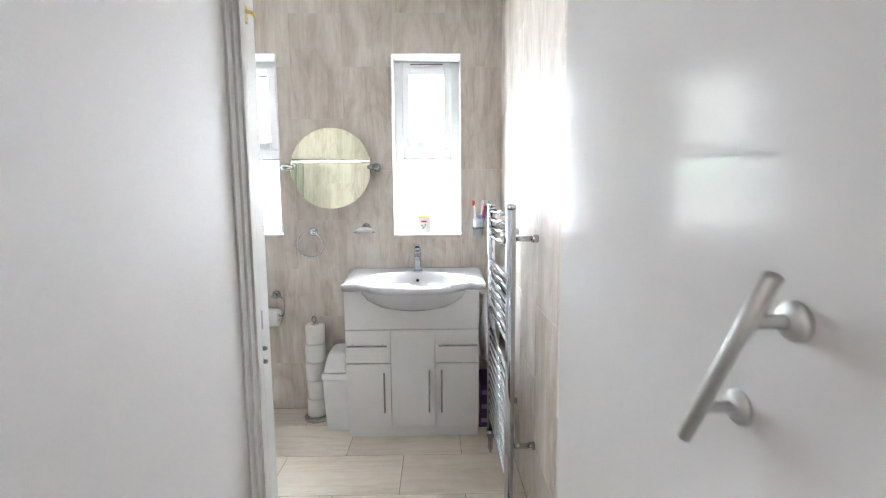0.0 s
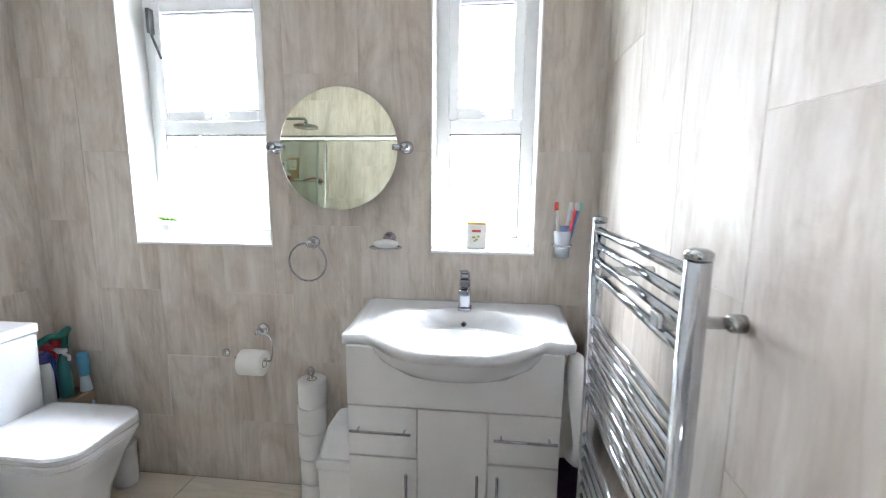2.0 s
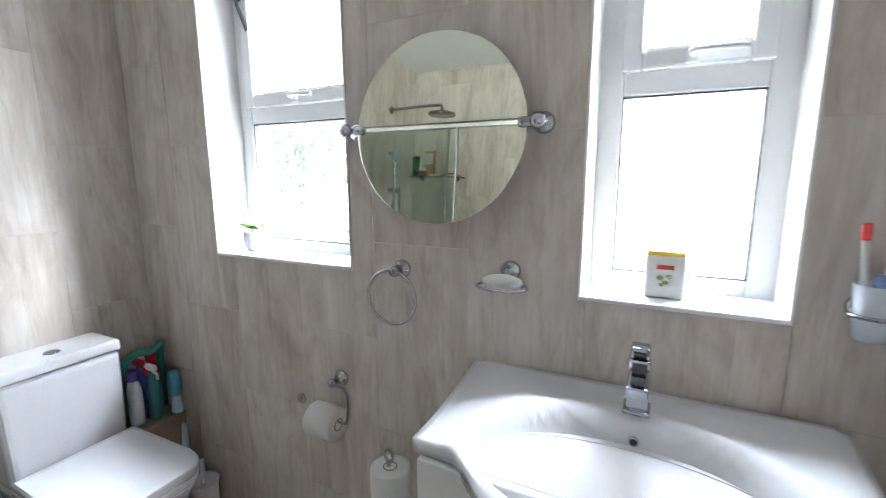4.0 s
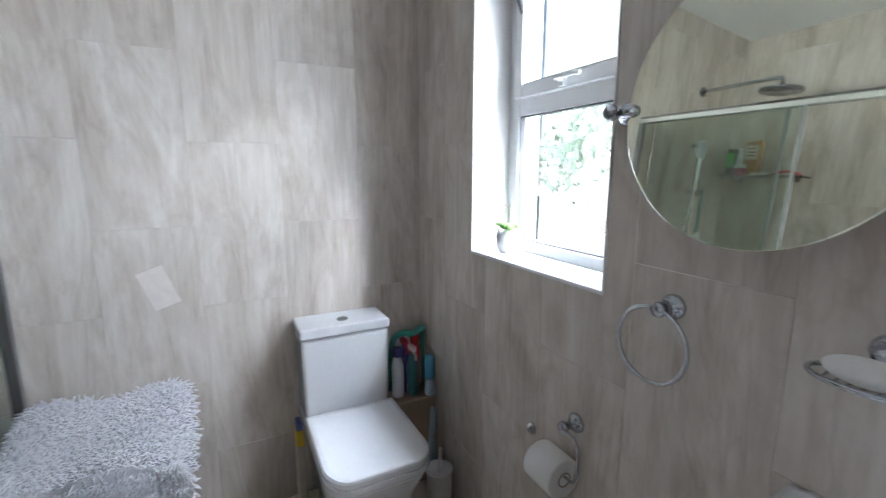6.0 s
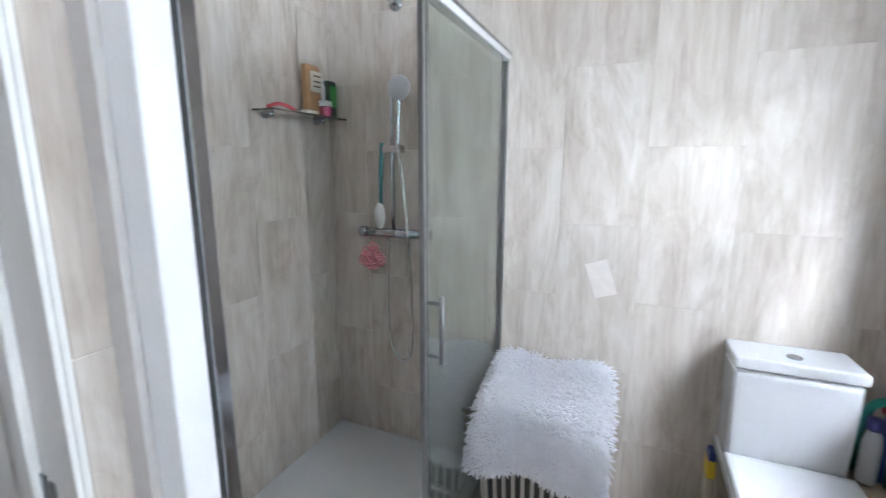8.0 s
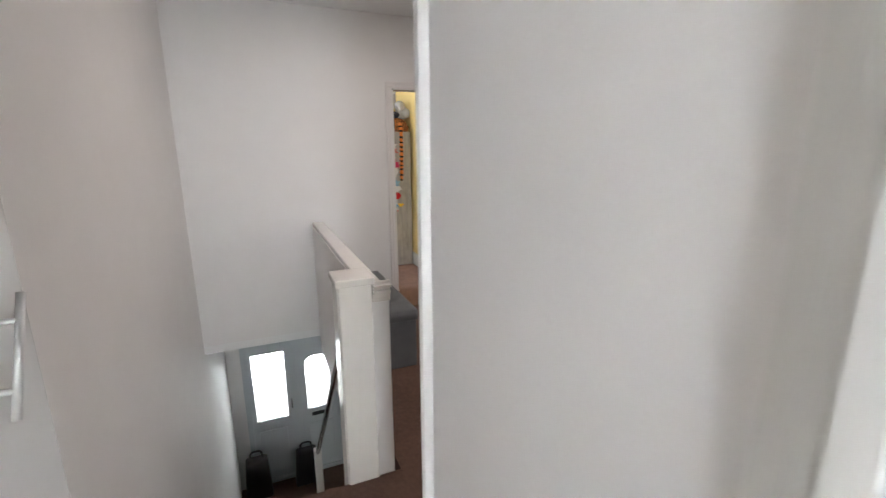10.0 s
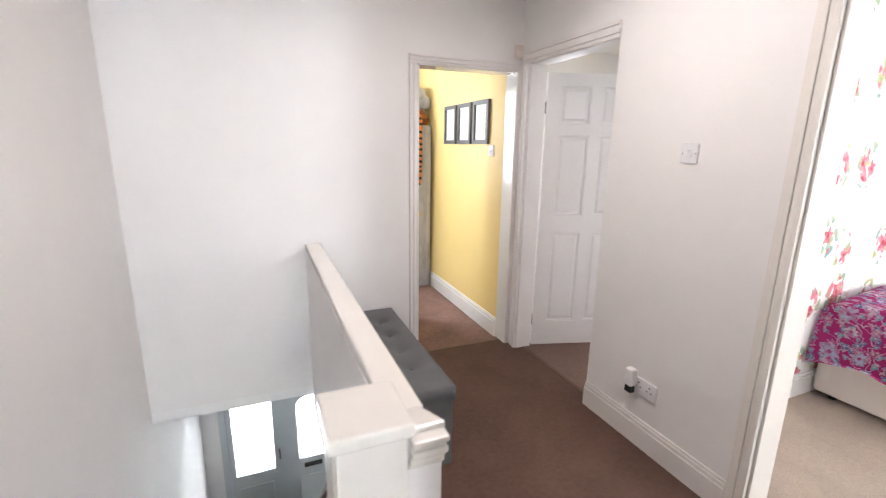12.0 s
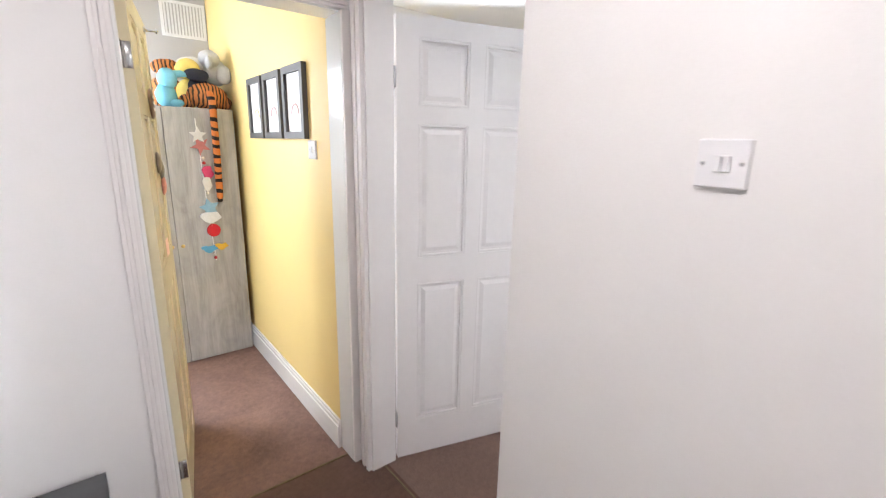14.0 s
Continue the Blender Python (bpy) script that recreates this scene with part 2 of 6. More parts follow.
def lathe(profile, at, seg=24, axis="z", bm=None):
    """Turns (radius, height) pairs about an axis through at."""
    b2 = bmesh.new()
    rings = [[b2.verts.new((r * math.cos(2 * math.pi * j / seg), r * math.sin(2 * math.pi * j / seg), h)) for j in range(seg)] for r, h in profile]
    for a, b in zip(rings, rings[1:]):
        for j in range(seg):
            b2.faces.new((a[j], a[(j + 1) % seg], b[(j + 1) % seg], b[j]))
    b2.faces.new(rings[0][::-1])
    b2.faces.new(rings[-1])
    turn = {"z": Matrix(), "y": Matrix.Rotation(radians(-90), 4, "X"), "x": Matrix.Rotation(radians(90), 4, "Y"),
            "-y": Matrix.Rotation(radians(90), 4, "X"), "-x": Matrix.Rotation(radians(-90), 4, "Y")}[axis]
    b2.transform(Matrix.Translation(at) @ turn)
    return join(bm, b2)


def circle(centre, r, axis, n=28, a0=0.0, a1=360.0):
    c, out = Vector(centre), []
    for i in range(n):
        a = radians(a0 + (a1 - a0) * i / (n if a1 - a0 >= 360 else n - 1))
        u, v = math.cos(a) * r, math.sin(a) * r
        out.append(c + Vector({"y": (u, 0, v), "x": (0, u, v), "z": (u, v, 0)}[axis]))
    return out


def ball(at, r, scale=(1, 1, 1), sub=3, bm=None, rot=None):
    b2 = bmesh.new()
    bmesh.ops.create_icosphere(b2, subdivisions=sub, radius=r)
    m = Matrix.Translation(at) @ (rot or Matrix()) @ Matrix.Diagonal((*scale, 1))
    b2.transform(m)
    return join(bm, b2)


def wall_mesh(axis, a0, a1, u0, u1, z0, z1, holes=()):
    """A wall between a0 and a1 along axis, from u0 to u1, with openings (u0, u1, z0, z1) cut through."""
    us = sorted({u0, u1, *[min(max(h[i], u0), u1) for h in holes for i in (0, 1)]})
    zs = sorted({z0, z1, *[min(max(h[i], z0), z1) for h in holes for i in (2, 3)]})
    full = [[not any(h[0] < (a + b) / 2 < h[1] and h[2] < (c + d) / 2 < h[3] for h in holes) for c, d in zip(zs, zs[1:])] for a, b in zip(us, us[1:])]
    bm, cache = bmesh.new(), {}

    def vert(a, u, z):
        key = (a, u, z)
        if key not in cache:
            cache[key] = bm.verts.new((a, u, z) if axis == "x" else (u, a, z))
        return cache[key]

    def is_full(i, j):
        return 0 <= i < len(us) - 1 and 0 <= j < len(zs) - 1 and full[i][j]

    for i in range(len(us) - 1):
        for j in range(len(zs) - 1):
            if not full[i][j]:
                continue
            (ua, ub), (za, zb) = us[i:i + 2], zs[j:j + 2]
            for a in (a0, a1):
                bm.faces.new([vert(a, ua, za), vert(a, ub, za), vert(a, ub, zb), vert(a, ua, zb)])
            for on, pts in ((is_full(i - 1, j), ((ua, za), (ua, zb))), (is_full(i + 1, j), ((ub, za), (ub, zb))),
                            (is_full(i, j - 1), ((ua, za), (ub, za))), (is_full(i, j + 1), ((ua, zb), (ub, zb)))):
                if not on:
                    p, q = pts
                    bm.faces.new([vert(a0, *p), vert(a1, *p), vert(a1, *q), vert(a0, *q)])
    return bm


def cut(rects, hole):
    """The rectangles without the part that lies in hole."""
    out = []
    for u0, u1, z0, z1 in rects:
        h0, h1, k0, k1 = max(u0, hole[0]), min(u1, hole[1]), max(z0, hole[2]), min(z1, hole[3])
        if h0 >= h1 or k0 >= k1:
            out.append((u0, u1, z0, z1))
            continue
        out += [r for r in ((u0, h0, z0, z1), (h1, u1, z0, z1), (h0, h1, z0, k0), (h0, h1, k1, z1)) if r[1] - r[0] > 0.012 and r[3] - r[2] > 0.012]
    return out


TILE_MESH = {}


def tile_mesh(w, h, thick, material):
    key = (round(w, 3), round(h, 3), material.name)
    if key not in TILE_MESH:
        bm = box(-w / 2, w / 2, -thick / 2, thick / 2, -h / 2, h / 2, 0.0007, 1)
        TILE_MESH[key] = finish(bm, "tile", material)
    return TILE_MESH[key]


def tile_wall(wall, axis, face, side, u0, u1, z0, z1, edge, holes=(), w=0.305, h=0.6, offset=0, thick=0.008):
    """Upright tiles in half-offset columns on the face of a wall. edge: a column boundary; side: +1 or -1, the way that the face looks."""
    k = math.floor((u0 - edge) / w)
    while edge + k * w < u1:
        ua, ub = max(u0, edge + k * w), min(u1, edge + (k + 1) * w)
        z = (0.3 if (k + offset) % 2 == 0 else 0.0) - h
        while z < z1:
            rects = [(ua, ub, max(z0, z), min(z1, z + h))]
            if rects[0][3] - rects[0][2] > 0.012 and ub - ua > 0.012:
                for hole in holes:
                    rects = cut(rects, hole)
                for a, b, c, d in rects:
                    o = new("tile", tile_mesh(b - a - 0.0016, d - c - 0.0016, thick, M_TILE))
                    off = face + side * thick / 2
                    o.matrix_world = pose((a + b) / 2, off, (c + d) / 2) if axis == "y" else pose(off, (a + b) / 2, (c + d) / 2, 0, 0, 90)
                    o.parent = wall
            z += h
        k += 1
    a0, a1 = sorted((face, face + side * 0.0068))
    g = new("grout", finish(wall_mesh(axis, a0, a1, u0, u1, z0, z1, holes), "grout", M_GROUT))
    g.parent = wall


# ---- plan ----
XL, XR, YB = -1.528, 0.898, 3.073      # bathroom walls behind the tiles
TT = 0.008                             # tile thickness
CEIL = 2.52
WEST, FAR, NORTH = -1.49, -2.15, 0.68  # landing walls
CORR = 0.038                           # wall between the shower and the way to the bathroom
STAIR_R = 0.87
HALL = -2.6
WIN_L, WIN_R = (-1.056, -0.435, 1.105, 2.178), (0.237, 0.652, 1.098, 2.174)
DOOR_H = 2.02
YD = 1.53                              # bathroom face of the doorway's wall

# floors
floor_bath = structure("floor_bathroom", box(XL - 0.1, XR + 0.1, YD, YB + 0.1, -0.25, -0.0015), M_FLOOR_GROUT, "concrete bed under pale stone-look bathroom floor tiles", "floor")
floor_shower = structure("floor_shower", box(XL - 0.1, CORR, NORTH, YD, -0.25, -0.012), M_GROUT, "bed under the shower tray", "floor")
floor_landing = structure("floor_landing", box(WEST - 0.08, -0.135, FAR - 0.06, NORTH + 0.03, -0.25, 0.0), M_CARPET, "brown cut-pile carpet on the landing", "floor")
floor_top = structure("floor_stair_head", box(-0.135, STAIR_R + 0.1, -0.16, YD, -0.25, 0.0), M_CARPET, "brown carpet at the head of the stairs", "floor")
floor_yellow = structure("floor_small_bedroom", wall_mesh("y", -4.3, FAR - 0.06, -1.6, 0.95, -0.097, -0.002, [(-0.135, 0.96, -0.1, 0)]), M_CARPET_SMALL, "worn brown carpet of the small bedroom", "floor")
floor_pink = structure("floor_pink_bedroom", box(-5.2, WEST - 0.08, -0.95, 2.7, -0.25, -0.002), M_CARPET_BEIGE, "beige carpet of the pink bedroom", "floor")
floor_front = structure("floor_front_bedroom", box(-4.4, WEST - 0.08, -3.7, -0.95, -0.25, -0.002), M_CARPET_TAUPE, "taupe carpet of the front bedroom", "floor")
floor_hall = structure("floor_hall", box(-0.6, 1.4, -3.9, -0.1, HALL - 0.1, HALL), M_CARPET, "dark hall floor at the foot of the stairs", "floor")

# bathroom walls
wall_n = structure("wall_north", wall_mesh("y", YB, YB + 0.28, XL - 0.3, XR + 0.3, -0.25, CEIL, [WIN_L, WIN_R]), M_WHITE_WALL, "outer wall with two windows, tiled inside", "wall")
wall_w = structure("wall_west_bathroom", wall_mesh("x", XL - 0.12, XL, NORTH, YB, -0.25, CEIL), M_WHITE_WALL, "bathroom wall behind the toilet, tiled", "wall")
wall_e = structure("wall_east", wall_mesh("x", XR, XR + 0.25, 1.42, YB, -0.25, CEIL), M_WHITE_WALL, "bathroom wall behind the towel rail, tiled", "wall")
wall_shower = structure("wall_shower_back", wall_mesh("y", NORTH, 0.738, WEST - 0.08, CORR, -0.25, CEIL), M_WHITE_WALL, "painted landing wall, tiled on the shower side", "wall")
wall_corr = structure("wall_beside_door", wall_mesh("x", -0.095, CORR, 0.738, YD, -0.25, CEIL), M_WHITE_WALL, "thin white wall between shower and stair head", "wall")
wall_door = structure("wall_bathroom_door", wall_mesh("y", 1.40, YD, CORR, XR, -0.25, CEIL, [(CORR - 0.01, XR + 0.01, -0.3, DOOR_H)]), M_WHITE_WALL, "white wall round the bathroom doorway", "wall")
wall_stair = structure("wall_stair", wall_mesh("x", STAIR_R, STAIR_R + 0.25, -3.9, 1.42, HALL, CEIL), M_WHITE_WALL, "tall white wall beside the stairs", "wall")

# landing walls
wall_far = structure("wall_south", wall_mesh("y", FAR - 0.12, FAR, WEST, STAIR_R, -0.06, CEIL, [(-1.455, -0.745, -0.3, 1.962)]), M_WHITE_WALL, "white landing wall with the small bedroom's doorway", "wall")
wall_west = structure("wall_west", wall_mesh("x", WEST - 0.12, WEST, FAR - 0.12, NORTH, -0.07, CEIL, [(-0.325, 0.43, -0.3, 1.985), (-2.045, -1.268, -0.3, 2.01)]), M_WHITE_WALL, "white landing wall with two bedroom doorways", "wall")

# small bedroom
structure("wall_yellow", wall_mesh("x", WEST - 0.12, -1.449, -4.3, FAR - 0.12, -0.07, CEIL), M_YELLOW, "bright yellow bedroom wall", "wall")
structure("wall_small_bedroom_back", wall_mesh("y", -4.42, -4.3, WEST - 0.12, 1.0, -0.07, CEIL), M_GREY_WALL, "grey painted bedroom wall", "wall")
structure("wall_small_bedroom_side", wall_mesh("x", 0.9, 1.0, -4.3, FAR - 0.12, -0.07, CEIL), M_GREY_WALL, "grey painted bedroom wall", "wall")
# pink and front bedrooms
wall_paper = structure("wall_between_bedrooms", wall_mesh("y", -0.955, -0.865, -5.2, WEST - 0.12, -0.07, CEIL), M_WHITE_WALL, "partition with flowered wallpaper", "wall")
structure("wall_pink_end", wall_mesh("x", -5.3, -5.2, -3.8, 2.8, -0.07, CEIL), M_WHITE_WALL, "white bedroom wall behind the bed's head", "wall")
structure("wall_pink_north", wall_mesh("y", 2.6, 2.7, -5.2, XL - 0.12, -0.07, CEIL, [(-4.1, -2.3, 0.9, 2.1)]), M_WHITE_WALL, "white bedroom wall with a wide window opening", "wall")
structure("wall_pink_east", wall_mesh("x", WEST - 0.12, WEST - 0.06, NORTH, 2.6, -0.07, CEIL), M_WHITE_WALL, "white bedroom wall", "wall")
structure("wall_front_bedroom", wall_mesh("y", -3.8, -3.7, -5.2, WEST - 0.12, -0.07, CEIL), M_WHITE_WALL, "white bedroom wall", "wall")
# hall below
structure("wall_hall_west", wall_mesh("x", -0.55, -0.45, -3.9, -0.1, HALL, -0.126), M_WHITE_WALL, "white wall of the hall", "wall")
structure("wall_hall_front", wall_mesh("y", -3.75, -3.6, -0.5, STAIR_R, HALL, -0.126, [(-0.40, 0.72, HALL, -0.52)]), M_WHITE_WALL, "wall round the front door", "wall")
structure("hall_ceiling", box(-0.134, STAIR_R, -3.7, FAR - 0.002, -0.125, -0.0605), M_CEILING, "white ceiling of the hall below", "ceiling")

# ceilings
structure("ceiling_landing", box(WEST - 0.2, STAIR_R + 0.3, -4.42, NORTH, CEIL, CEIL + 0.1), M_CEILING, "white painted ceiling", "ceiling")
structure("ceiling_bathroom", box(XL - 0.2, XR + 0.3, NORTH, YB + 0.3, CEIL, CEIL + 0.1), M_CEILING, "white bathroom ceiling", "ceiling")
structure("ceiling_bedrooms", box(-5.3, WEST - 0.2, -3.8, 2.8, CEIL, CEIL + 0.1), M_CEILING, "white bedroom ceiling", "ceiling")

# outdoors
structure("ground", box(-60, 60, -60, 60, HALL - 0.4, HALL - 0.15), mat("garden_ground", (0.10, 0.11, 0.08), 0.95, var=0.3), "garden ground round the house", "ground")
M_SKYDROP = glow("bright_garden", [(0.30, (0.55, 0.72, 0.55)), (0.45, (0.85, 0.93, 0.86)), (0.6, (1, 1, 1))], 2.6, 1.3)
structure("backdrop_garden", box(-8, 8, 9.0, 9.05, HALL, 9), M_SKYDROP, "pale overcast garden and sky beyond the windows", "backdrop")
structure("backdrop_street", box(-2.5, 3.5, -4.85, -4.8, HALL - 0.15, 0.6), glow("bright_street", [(0.3, (0.75, 0.8, 0.85)), (0.6, (1, 1, 1))], 2.6, 0.8), "bright street beyond the front door", "backdrop")

# ======== bathroom: joinery and fittings ========

def window(name, u0, u1, z0, z1, label, handle_x):
    """A white plastic casement: outer frame, transom, top-hung light above a fixed pane, inner sill."""
    y0, y1 = YB + 0.14, YB + 0.20
    w = thing(name, ((u0 + u1) / 2, y0, z0), label, "window", "", "structure")
    zt = 1.612
    fr = box(u0, u0 + 0.06, y0, y1, z0, z1, 0.006)
    for b in ((u1 - 0.06, u1, z0, z1), (u0 + 0.06, u1 - 0.06, z0, z0 + 0.05), (u0 + 0.06, u1 - 0.06, z1 - 0.05, z1), (u0 + 0.06, u1 - 0.06, zt - 0.03, zt + 0.03)):
        box(b[0], b[1], y0 + 0.002, y1 - 0.002, b[2], b[3], 0.006, 2, fr)
    part("window_frame", fr, M_UPVC, w)
    sash = bmesh.new()
    a, b, c, d = u0 + 0.055, u1 - 0.055, zt + 0.025, z1 - 0.045
    for q in ((a, a + 0.045, c, d), (b - 0.045, b, c, d), (a + 0.045, b - 0.045, c, c + 0.045), (a + 0.045, b - 0.045, d - 0.045, d)):
        box(q[0], q[1], y0 - 0.022, y0 + 0.02, q[2], q[3], 0.007, 2, sash)
    s = part("opening_light", sash, M_UPVC, w)
    seal = bmesh.new()
    for q in ((a + 0.045, b - 0.045, d - 0.049, d - 0.045), (a + 0.045, b - 0.045, c + 0.045, c + 0.048)):
        box(q[0], q[1], y0 - 0.012, y0 + 0.01, q[2], q[3], 0, 1, seal)
    for q in ((u0 + 0.06, u1 - 0.06, zt - 0.034, zt - 0.030), (u0 + 0.06, u1 - 0.06, z0 + 0.05, z0 + 0.053), (u0 + 0.06, u0 + 0.0635, z0 + 0.053, zt - 0.034), (u1 - 0.0635, u1 - 0.06, z0 + 0.053, zt - 0.034)):
        box(q[0], q[1], y0 + 0.006, y0 + 0.03, q[2], q[3], 0, 1, seal)
    part("gasket", seal, M_BLACK, w, "thin black rubber gasket")
    for nm, q in (("pane", (a + 0.045, b - 0.045, c + 0.045, d - 0.045)), ("pane", (u0 + 0.06, u1 - 0.06, z0 + 0.05, zt - 0.03))):
        p = part(nm, box(q[0], q[1], y0 + 0.022, y0 + 0.028, q[2], q[3]), M_WINDOW_GLASS, w)
        p.visible_shadow = False
    vent = box((u0 + u1) / 2 - 0.12, (u0 + u1) / 2 + 0.12, y0 - 0.012, y0 + 0.004, z1 - 0.035, z1 - 0.012, 0.004)
    part("trickle_vent", vent, M_UPVC, w)
    slot = box((u0 + u1) / 2 - 0.10, (u0 + u1) / 2 + 0.10, y0 - 0.0145, y0 - 0.01, z1 - 0.026, z1 - 0.021)
    part("vent_slot", slot, M_BLACK, w)
    h = box(handle_x - 0.013, handle_x + 0.013, y0 - 0.036, y0 - 0.02, c + 0.004, c + 0.034, 0.004)
    tube(smooth_path([(handle_x, y0 - 0.034, c + 0.02), (handle_x, y0 - 0.055, c + 0.025), (handle_x + 0.05, y0 - 0.06, c + 0.025), (handle_x + 0.1, y0 - 0.058, c + 0.022)]), 0.007, 8, False, h)
    part("handle", h, M_UPVC, s)
    lining = bmesh.new()
    for q in ((u0, u0 + 0.006, z0, z1), (u1 - 0.006, u1, z0, z1), (u0 + 0.006, u1 - 0.006, z1 - 0.006, z1)):
        box(q[0], q[1], YB - TT - 0.002, y0, q[2], q[3], 0, 1, lining)
    part("reveal", lining, M_WHITE_WALL, w, "white painted window reveal")
    part("window_sill", box(u0 + 0.002, u1 - 0.002, YB - TT - 0.006, y0, z0, z0 + 0.012, 0.004), M_UPVC, w, "white plastic window sill")
    return w


window("window_1", *WIN_L, "white plastic casement window above the toilet side", -0.75)
window("window_2", *WIN_R, "narrow white plastic casement window above the washbasin", 0.44)

# restrictor stay seen in the tall window
stay = thing("window_stay", (-0.99, YB + 0.12, 1.93), "dark metal friction stay of the open top light", "window stay")
part("arm", tube([(-0.992, YB + 0.125, 2.10), (-0.985, YB + 0.10, 1.99), (-0.962, YB + 0.118, 1.90)], 0.006, 8), M_BLACK, stay)
part("plate", box(-1.0, -0.985, YB + 0.09, YB + 0.135, 2.0, 2.1, 0.002), M_BLACK, stay)

# shrub outside the tall window
random.seed(11)
M_LEAF, nn, ll, bb = nodes_of("pale_leaf")
bb.inputs["Roughness"].default_value = 0.5
bb.inputs["Subsurface Weight"].default_value = 0.0
ll.new(ramp(nn, ll, noise_tex(nn, ll, tex_coord(nn, ll), 6, 3), [(0.3, (0.11, 0.15, 0.10)), (0.7, (0.19, 0.24, 0.18))]), bb.inputs["Base Color"])
bb.inputs["Transmission Weight"].default_value = 0.35
M_BARK = mat("bark", (0.16, 0.14, 0.11), 0.9, var=0.3, bump=0.8, bscale=60)
shrub = thing("garden_tree", (-1.1, 3.95, HALL - 0.15), "pale green leafy tree outside the bathroom window", "tree")
part("trunk", tube(smooth_path([(-1.1, 3.95, HALL - 0.15), (-1.12, 3.98, -1.0), (-1.05, 3.96, 0.2), (-1.1, 3.97, 1.1)]), 0.06, 8, False, None, None), M_BARK, shrub)
limbs = bmesh.new()
tips = []
for k in range(9):
    e = (-1.3 + random.uniform(-0.45, 0.35), 3.97 + random.uniform(-0.12, 0.3), 1.50 + random.uniform(-0.08, 0.22))
    tube(smooth_path([(-1.1, 3.97, 1.0), ((e[0] - 1.1) / 2, 3.97, 1.2), e]), 0.004, 6, False, limbs)
    tips.append(e)
part("limb", limbs, M_BARK, shrub)
crown = bmesh.new()
for k in range(1100):
    c = Vector(random.choice(tips)) + Vector((random.gauss(0, 0.09), random.gauss(0, 0.09), random.gauss(0, 0.08)))
    r = Euler((random.uniform(0, 3), random.uniform(0, 3), random.uniform(0, 6))).to_matrix().to_4x4()
    s = random.uniform(0.02, 0.045)
    vs = [crown.verts.new((Matrix.Translation(c) @ r) @ Vector(p)) for p in ((-s, 0, 0), (-s * 0.2, s * 0.45, 0.004), (s, 0, 0.006), (-s * 0.2, -s * 0.45, 0.004))]
    crown.faces.new(vs)
tagged(part("crown", crown, M_LEAF, shrub), kind="stuff")

# doorway lining and mouldings
frame_d = thing("door_frame", (CORR, 1.5, 0), "white gloss door lining with moulded architrave, chipped at the foot", "door frame", "", "structure")
for out, y0, y1 in ((0.008, 1.385, 1.408), (0.014, 1.409, 1.430), (0.019, 1.431, 1.462)):
    part("architrave", box(CORR + 0.0005, CORR + out, y0, y1, 0, 2.085, 0.003), M_GLOSS, frame_d)
part("jamb", box(CORR + 0.0005, CORR + 0.008, 1.463, YD + 0.009, 0, DOOR_H, 0.002), M_GLOSS, frame_d)
part("edge_trim", box(0.029, CORR, YD + 0.0005, YD + 0.010, 0, 2.04, 0.003), M_GLOSS, frame_d, "white trim on the bathroom side")
part("head", box(CORR + 0.009, XR - TT - 0.002, 1.395, YD + 0.010, DOOR_H - 0.018, DOOR_H - 0.0005, 0.003), M_GLOSS, frame_d)
part("threshold", box(CORR + 0.009, XR - TT - 0.002, YD - 0.024, YD + 0.004, 0.0005, 0.007, 0.003), M_BRASS, frame_d, "worn brass threshold strip")
keep = box(CORR + 0.008, CORR + 0.010, 1.458, 1.474, 0.98, 1.04, 0.001)
box(CORR + 0.008, CORR + 0.010, 1.480, 1.494, 0.985, 1.035, 0.001, 1, keep)
for z in (0.90, 0.935):
    lathe([(0.006, 0), (0.006, 0.008), (0.003, 0.012)], (CORR + 0.008, 1.487, z), 8, "x", keep)
part("strike_plate", keep, M_DARK_STEEL, frame_d, "scratched steel strike plate")
hook = box(CORR + 0.008, CORR + 0.011, 1.474, 1.496, 1.74, 1.78, 0.001)
tube(smooth_path([(CORR + 0.010, 1.485, 1.765), (CORR + 0.026, 1.487, 1.762), (CORR + 0.032, 1.488, 1.752)]), 0.004, 6, False, hook)
part("hook", hook, M_BRASS, frame_d, "small brass cabin hook")

# bathroom door, folded back against the stair wall
bath_door = thing("door_1", (0.795, 1.33, 0.006), "open glossy white flush bathroom door with pull handle", "door", "", "structure")
part("leaf", box(0.776, 0.814, 0.58, 1.335, 0.006, 1.965, 0.003), M_DOOR_GLOSS, bath_door)
pull = bmesh.new()
tube([(0.738, 0.680, 1.258), (0.738, 0.776, 1.085)], 0.0066, 12, False, pull)
for y, z in ((0.702, 1.219), (0.755, 1.124)):
    tube([(0.738, y, z), (0.776, y, z)], 0.0055, 10, False, pull)
ph = part("pull_handle", pull, M_SATIN_STEEL, bath_door, "satin steel pull handle", True)
for y, z in ((0.702, 1.219), (0.755, 1.124)):
    part("rose", lathe([(0.016, 0), (0.016, 0.004), (0.012, 0.008), (0.007, 0.010)], (0.776, y, z), 20, "-x"), M_SATIN_STEEL, ph, "", True)
for z in (0.25, 1.0, 1.72):
    part("hinge", tube([(0.818, 1.338, z - 0.045), (0.818, 1.338, z + 0.045)], 0.006, 8), M_STEEL, bath_door, "", True)

